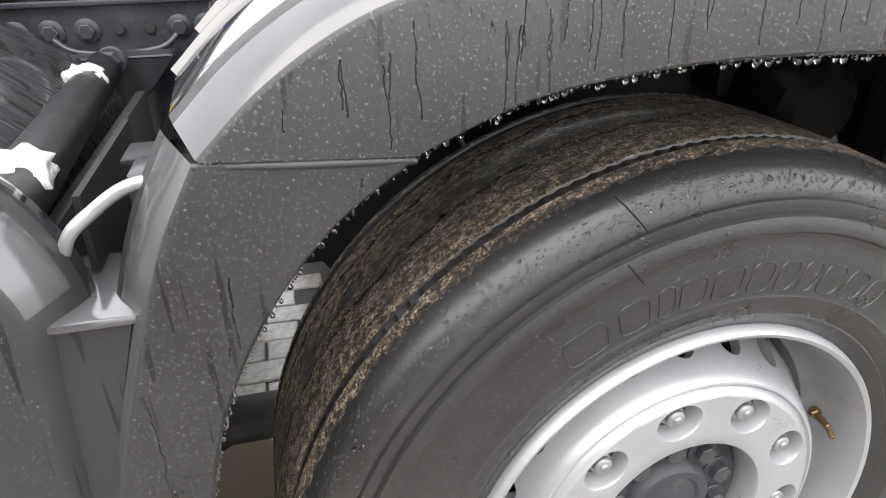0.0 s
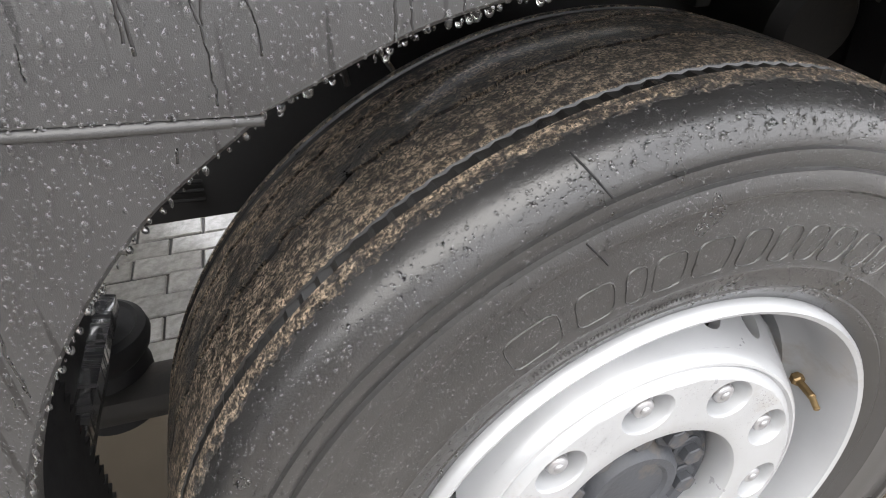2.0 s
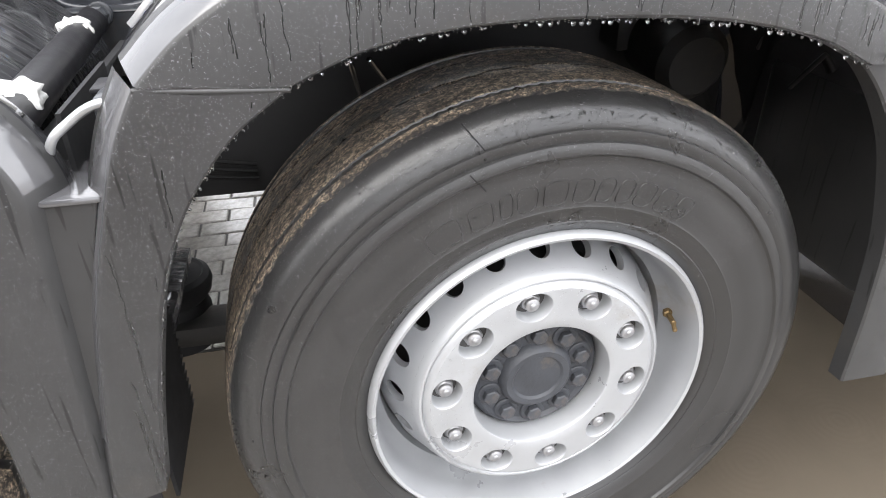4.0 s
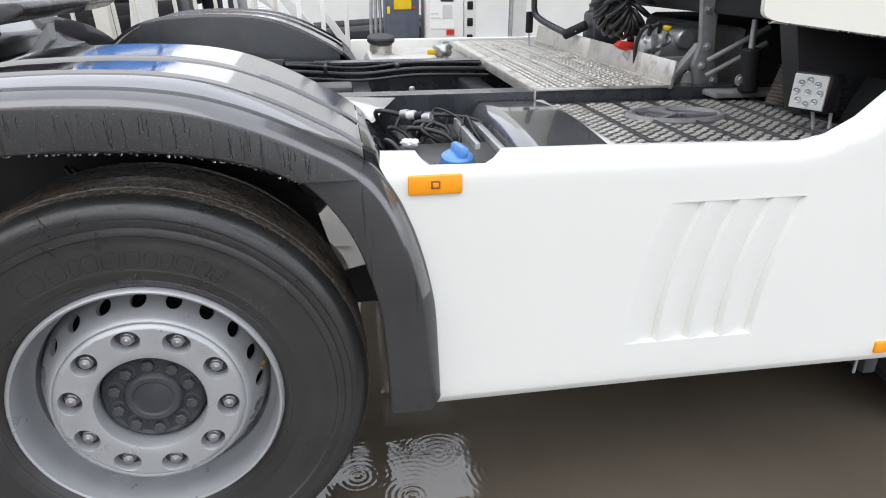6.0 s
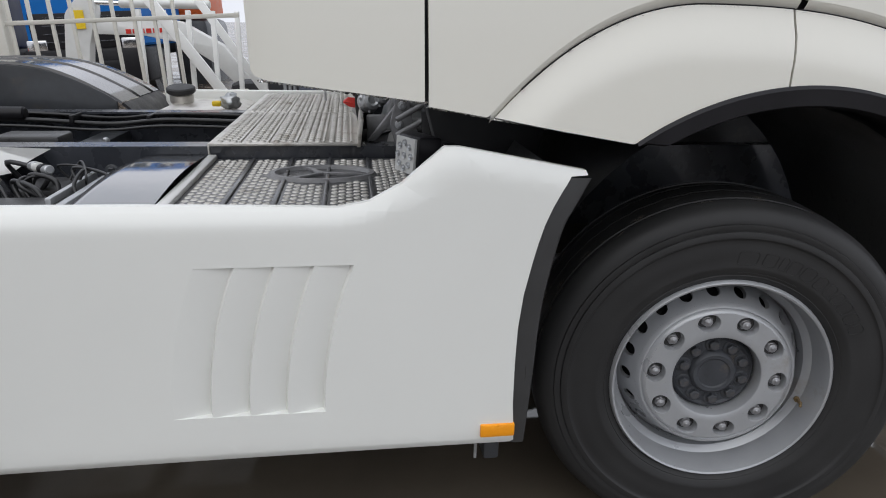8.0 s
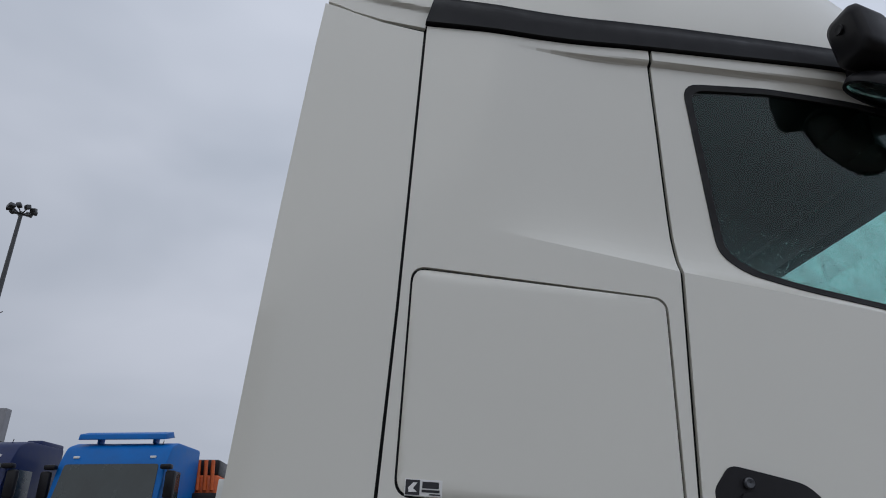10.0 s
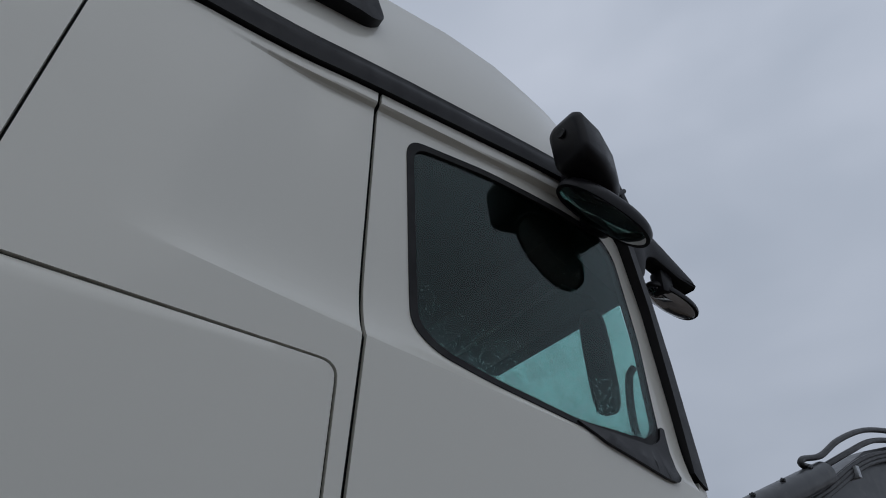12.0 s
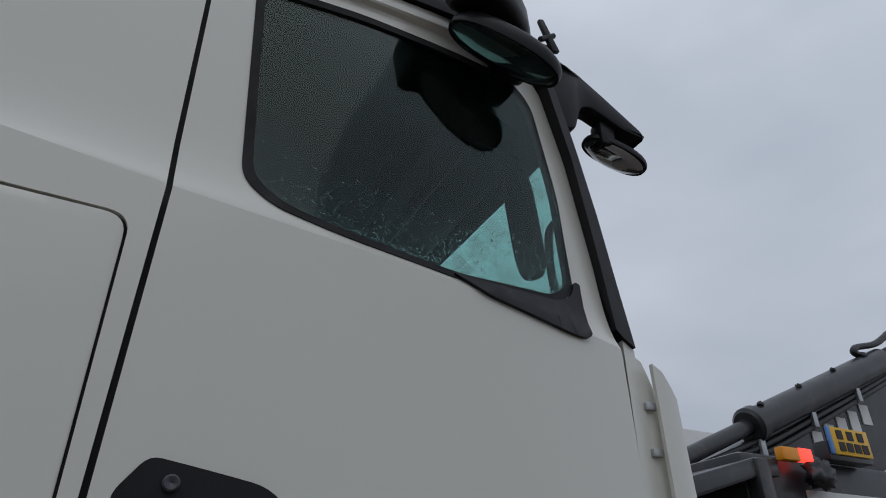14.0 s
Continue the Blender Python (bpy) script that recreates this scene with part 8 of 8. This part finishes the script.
# fine drops on the silver disc
drops = []
for k in range(2600):
    a = radians(rd.uniform(20, 200))
    r, y = rd.uniform(0.125, 0.1905), -0.1406
    ang = (math.degrees(a) - 9.0) % 36 - 18
    if abs(r - 0.167) < 0.029 and abs(ang) < 11.5:
        continue
    nl = Vector((0, -1, 0))
    s = drop_size(0.00055, 0.35, 0.0014)
    drops.append((WM @ Vector((r * math.cos(a), y, r * math.sin(a))), (WM.to_3x3() @ nl).normalized(), s, s * 0.7, 1.2))
me = scatter_bm(drops, 6)
wd6 = new("rain_film", me)
wd6.parent = truck
wd6.matrix_parent_inverse = world_of(truck).inverted()
tagged(wd6, "fine rain drops on the silver wheel", kind="stuff")

# mould seams across the tyre shoulder and the ridges
for a_s, r_lo, r_hi, lean in ((104.3, 0.451, 0.4865, 55), (109.3, 0.398, 0.430, 60), (-75.0, 0.451, 0.4865, 55)):
    pts_s = []
    for r_s in np.linspace(r_lo, r_hi, 7):
        y_s = float(np.interp(r_s, tp_r, tp_y)) - 0.0003
        aa = radians(a_s + (r_s - 0.44) * lean)
        pts_s.append(tuple(WM @ Vector((r_s * math.cos(aa), y_s, r_s * math.sin(aa)))))
    tube("mould_seam", pts_s, 0.0009, M_RUBSEAL, truck)

# drops on the side window
drops = []
sill_x, sill_z = [2.655, 2.728, 2.880, 3.175, 3.470, 3.538], [2.500, 2.440, 2.402, 2.356, 2.375, 2.425]
for k in range(2600):
    x = rd.uniform(2.68, 3.52)
    up = 0.022 + (0.16 * rd.random() ** 2.2 if k < 2200 else 0.6 * rd.random())
    z = float(np.interp(x, sill_x, sill_z)) + up
    if not inside(x, z, WIN):
        continue
    s = (0.0011 if k < 2200 else 0.0007) * math.exp(rd.gauss(0.1, 0.35))
    drops.append((Vector((x, cab_y(x, z) * 0.5 + 0.0316, z)), Vector((0, -1, 0)), s, s * 0.7, rd.uniform(1.0, 1.8)))
me = scatter_bm(drops, 6)
wd4 = new("rain_film", me)
wd4.parent = truck
wd4.matrix_parent_inverse = world_of(truck).inverted()
tagged(wd4, "rain drops running down the side window", kind="stuff")

# beads that hang along the seams and lower edges of the white cab panels
drops = []
for k in range(420):
    x = rd.uniform(1.70, 2.48)
    drops.append((Vector((x, 0.002, 1.683 - (x - 1.696) * 0.0304 - rd.uniform(0.0, 0.002))), Vector((0, -0.6, -0.8)), rd.uniform(0.0010, 0.0022), rd.uniform(0.001, 0.0022), 1.0))
for k in range(260):
    x = rd.uniform(1.36, 2.14)
    z = float(np.interp(x, [1.379, 1.690], [1.293, 1.253])) if x < 1.70 else sill_line(x)
    drops.append((Vector((x, 0.006, z)), Vector((0, -0.4, -0.9)), rd.uniform(0.0018, 0.0040), rd.uniform(0.002, 0.0045), 1.0))
for k in range(150):
    x = rd.uniform(1.86, 2.98)
    drops.append((Vector((x, flare_y(x, flare_top(x) - 0.004) - 0.001, flare_top(x) - 0.002)), Vector((0, -0.8, -0.6)), rd.uniform(0.0010, 0.0022), rd.uniform(0.001, 0.002), 1.0))
me = scatter_bm(drops, 8)
wd5 = new("rain_film", me)
wd5.parent = truck
wd5.matrix_parent_inverse = world_of(truck).inverted()
tagged(wd5, "rain beads along the seams of the white cab", kind="stuff")

# running water trails on the mudguards: crooked wet ribbons
def trails_bm(count, pick):
    bm = bmesh.new()
    for _ in range(count):
        x, zt, zb, yf = pick()
        if rd.random() < 0.35:
            continue
        z = zt - rd.uniform(0, 0.35) * (zt - zb)
        end = max(zb, z - rd.uniform(0.25, 1.0) * (zt - zb))
        w = rd.uniform(0.0007, 0.0013)
        rows = []
        while z > end:
            x += rd.gauss(0, 0.0006)
            ww = w * rd.uniform(0.7, 1.25)
            rows.append([bm.verts.new((x - ww, yf + 0.0002, z)), bm.verts.new((x, yf - 0.0005, z)), bm.verts.new((x + ww, yf + 0.0002, z))])
            z -= 0.004
        for a, b in zip(rows, rows[1:]):
            for q in range(2):
                bm.faces.new((a[q], b[q], b[q + 1], a[q + 1]))
    bmesh.ops.recalc_face_normals(bm, faces=bm.faces)
    return bm


def crown_place():
    x = rd.uniform(-0.46, 0.40)
    return x, float(np.interp(x, [p[0] for p in A_OUT], [p[1] for p in A_OUT])) - 0.006, float(np.interp(x, [p[0] for p in A_IN], [p[1] for p in A_IN])) + 0.003, YF


LEG_BAND = band_of(AL_IN, AL_OUT)


def leg_place():
    z = rd.uniform(0.62, 1.03)
    zs, xi, xo = [p[1] for p in reversed(AL_IN)], [p[0] for p in reversed(AL_IN)], [p[0] for p in reversed(AL_OUT)]
    x = rd.uniform(float(np.interp(z, zs, xo)) + 0.012, float(np.interp(z, zs, xi)) - 0.012)
    low = max(0.47, z - 0.30)
    while low < z and not inside(x, low, LEG_BAND):
        low += 0.01
    return x, z, low + 0.01, YF


for make, count in ((crown_place, 80), (leg_place, 18)):
    tagged(part("water_trail", trails_bm(count, make), M_TRAIL, truck, "thin dark water runs down the mudguard", angle=80), kind="stuff")

# rain water standing on the yard under and beside the truck, with rings where drops fall
def water_bm():
    cen = [(0.60, 0.135, 1.2), (0.905, 0.205, 0.9), (0.45, 0.24, 0.6), (0.70, 0.30, 0.5), (1.02, 0.13, 0.5)]
    xs = [-1.75, -1.2, -0.7, -0.25, 0.0] + list(np.arange(0.20, 1.30, 0.0045)) + [1.35, 1.6, 2.0, 2.6, 3.4]
    ys = [-1.6, -1.0, -0.6, -0.3, -0.1] + list(np.arange(0.0, 0.48, 0.0045)) + [0.55, 0.70, 0.85, 1.2, 1.7, 2.2, 2.75]
    bm = bmesh.new()
    vs = {}
    for i, x in enumerate(xs):
        for j, y in enumerate(ys):
            z = 0.0045
            if 0.19 < x < 1.31 and -0.01 < y < 0.49:
                edge = smooth01(min(x - 0.20, 1.30 - x, y, 0.48 - y) / 0.05)
                for cx, cy, s in cen:
                    d = math.hypot(x - cx, y - cy)
                    z += 0.00042 * edge * s * math.sin(d * 2 * math.pi / 0.019) * math.exp(-d / 0.07)
                z += 0.00010 * edge * noise.noise(Vector((x * 30, y * 30, 2.0)))
            vs[i, j] = bm.verts.new((x, y, z))
    for i in range(len(xs) - 1):
        for j in range(len(ys) - 1):
            if xs[i] < -0.26 and ys[j] > 0.84:
                continue
            bm.faces.new((vs[i, j], vs[i + 1, j], vs[i + 1, j + 1], vs[i, j + 1]))
    bmesh.ops.delete(bm, geom=[v for v in bm.verts if not v.link_faces], context="VERTS")
    return bm


tagged(part("puddle", water_bm(), M_PUDDLE, None, angle=180), "shallow brown rain water with rings from falling drops", "puddle", kind="structure")

part("joint_sand", boxm(-2.4, -0.27, 0.86, 2.68, -0.02, 0.0012, 0.0), M_WETDARK, ground, "dark sand between the pavers")

# pavers under the truck, each its own block
ME_PAVER = mesh_of("paver", boxm(-0.0985, 0.0985, -0.0485, 0.0485, -0.03, 0.008, 0.004, seg=1), M_PAVER)
for j in range(17):
    for i in range(9):
        x = -2.2 + 0.203 * i + (0.1 if j % 2 else 0.0)
        y = 0.92 + 0.102 * j
        part("paver", None, None, ground, me=ME_PAVER, m=pose(x, y, rd.uniform(-0.003, 0.002), rd.uniform(-1, 1), rd.uniform(-1, 1), rd.uniform(-1.2, 1.2)))
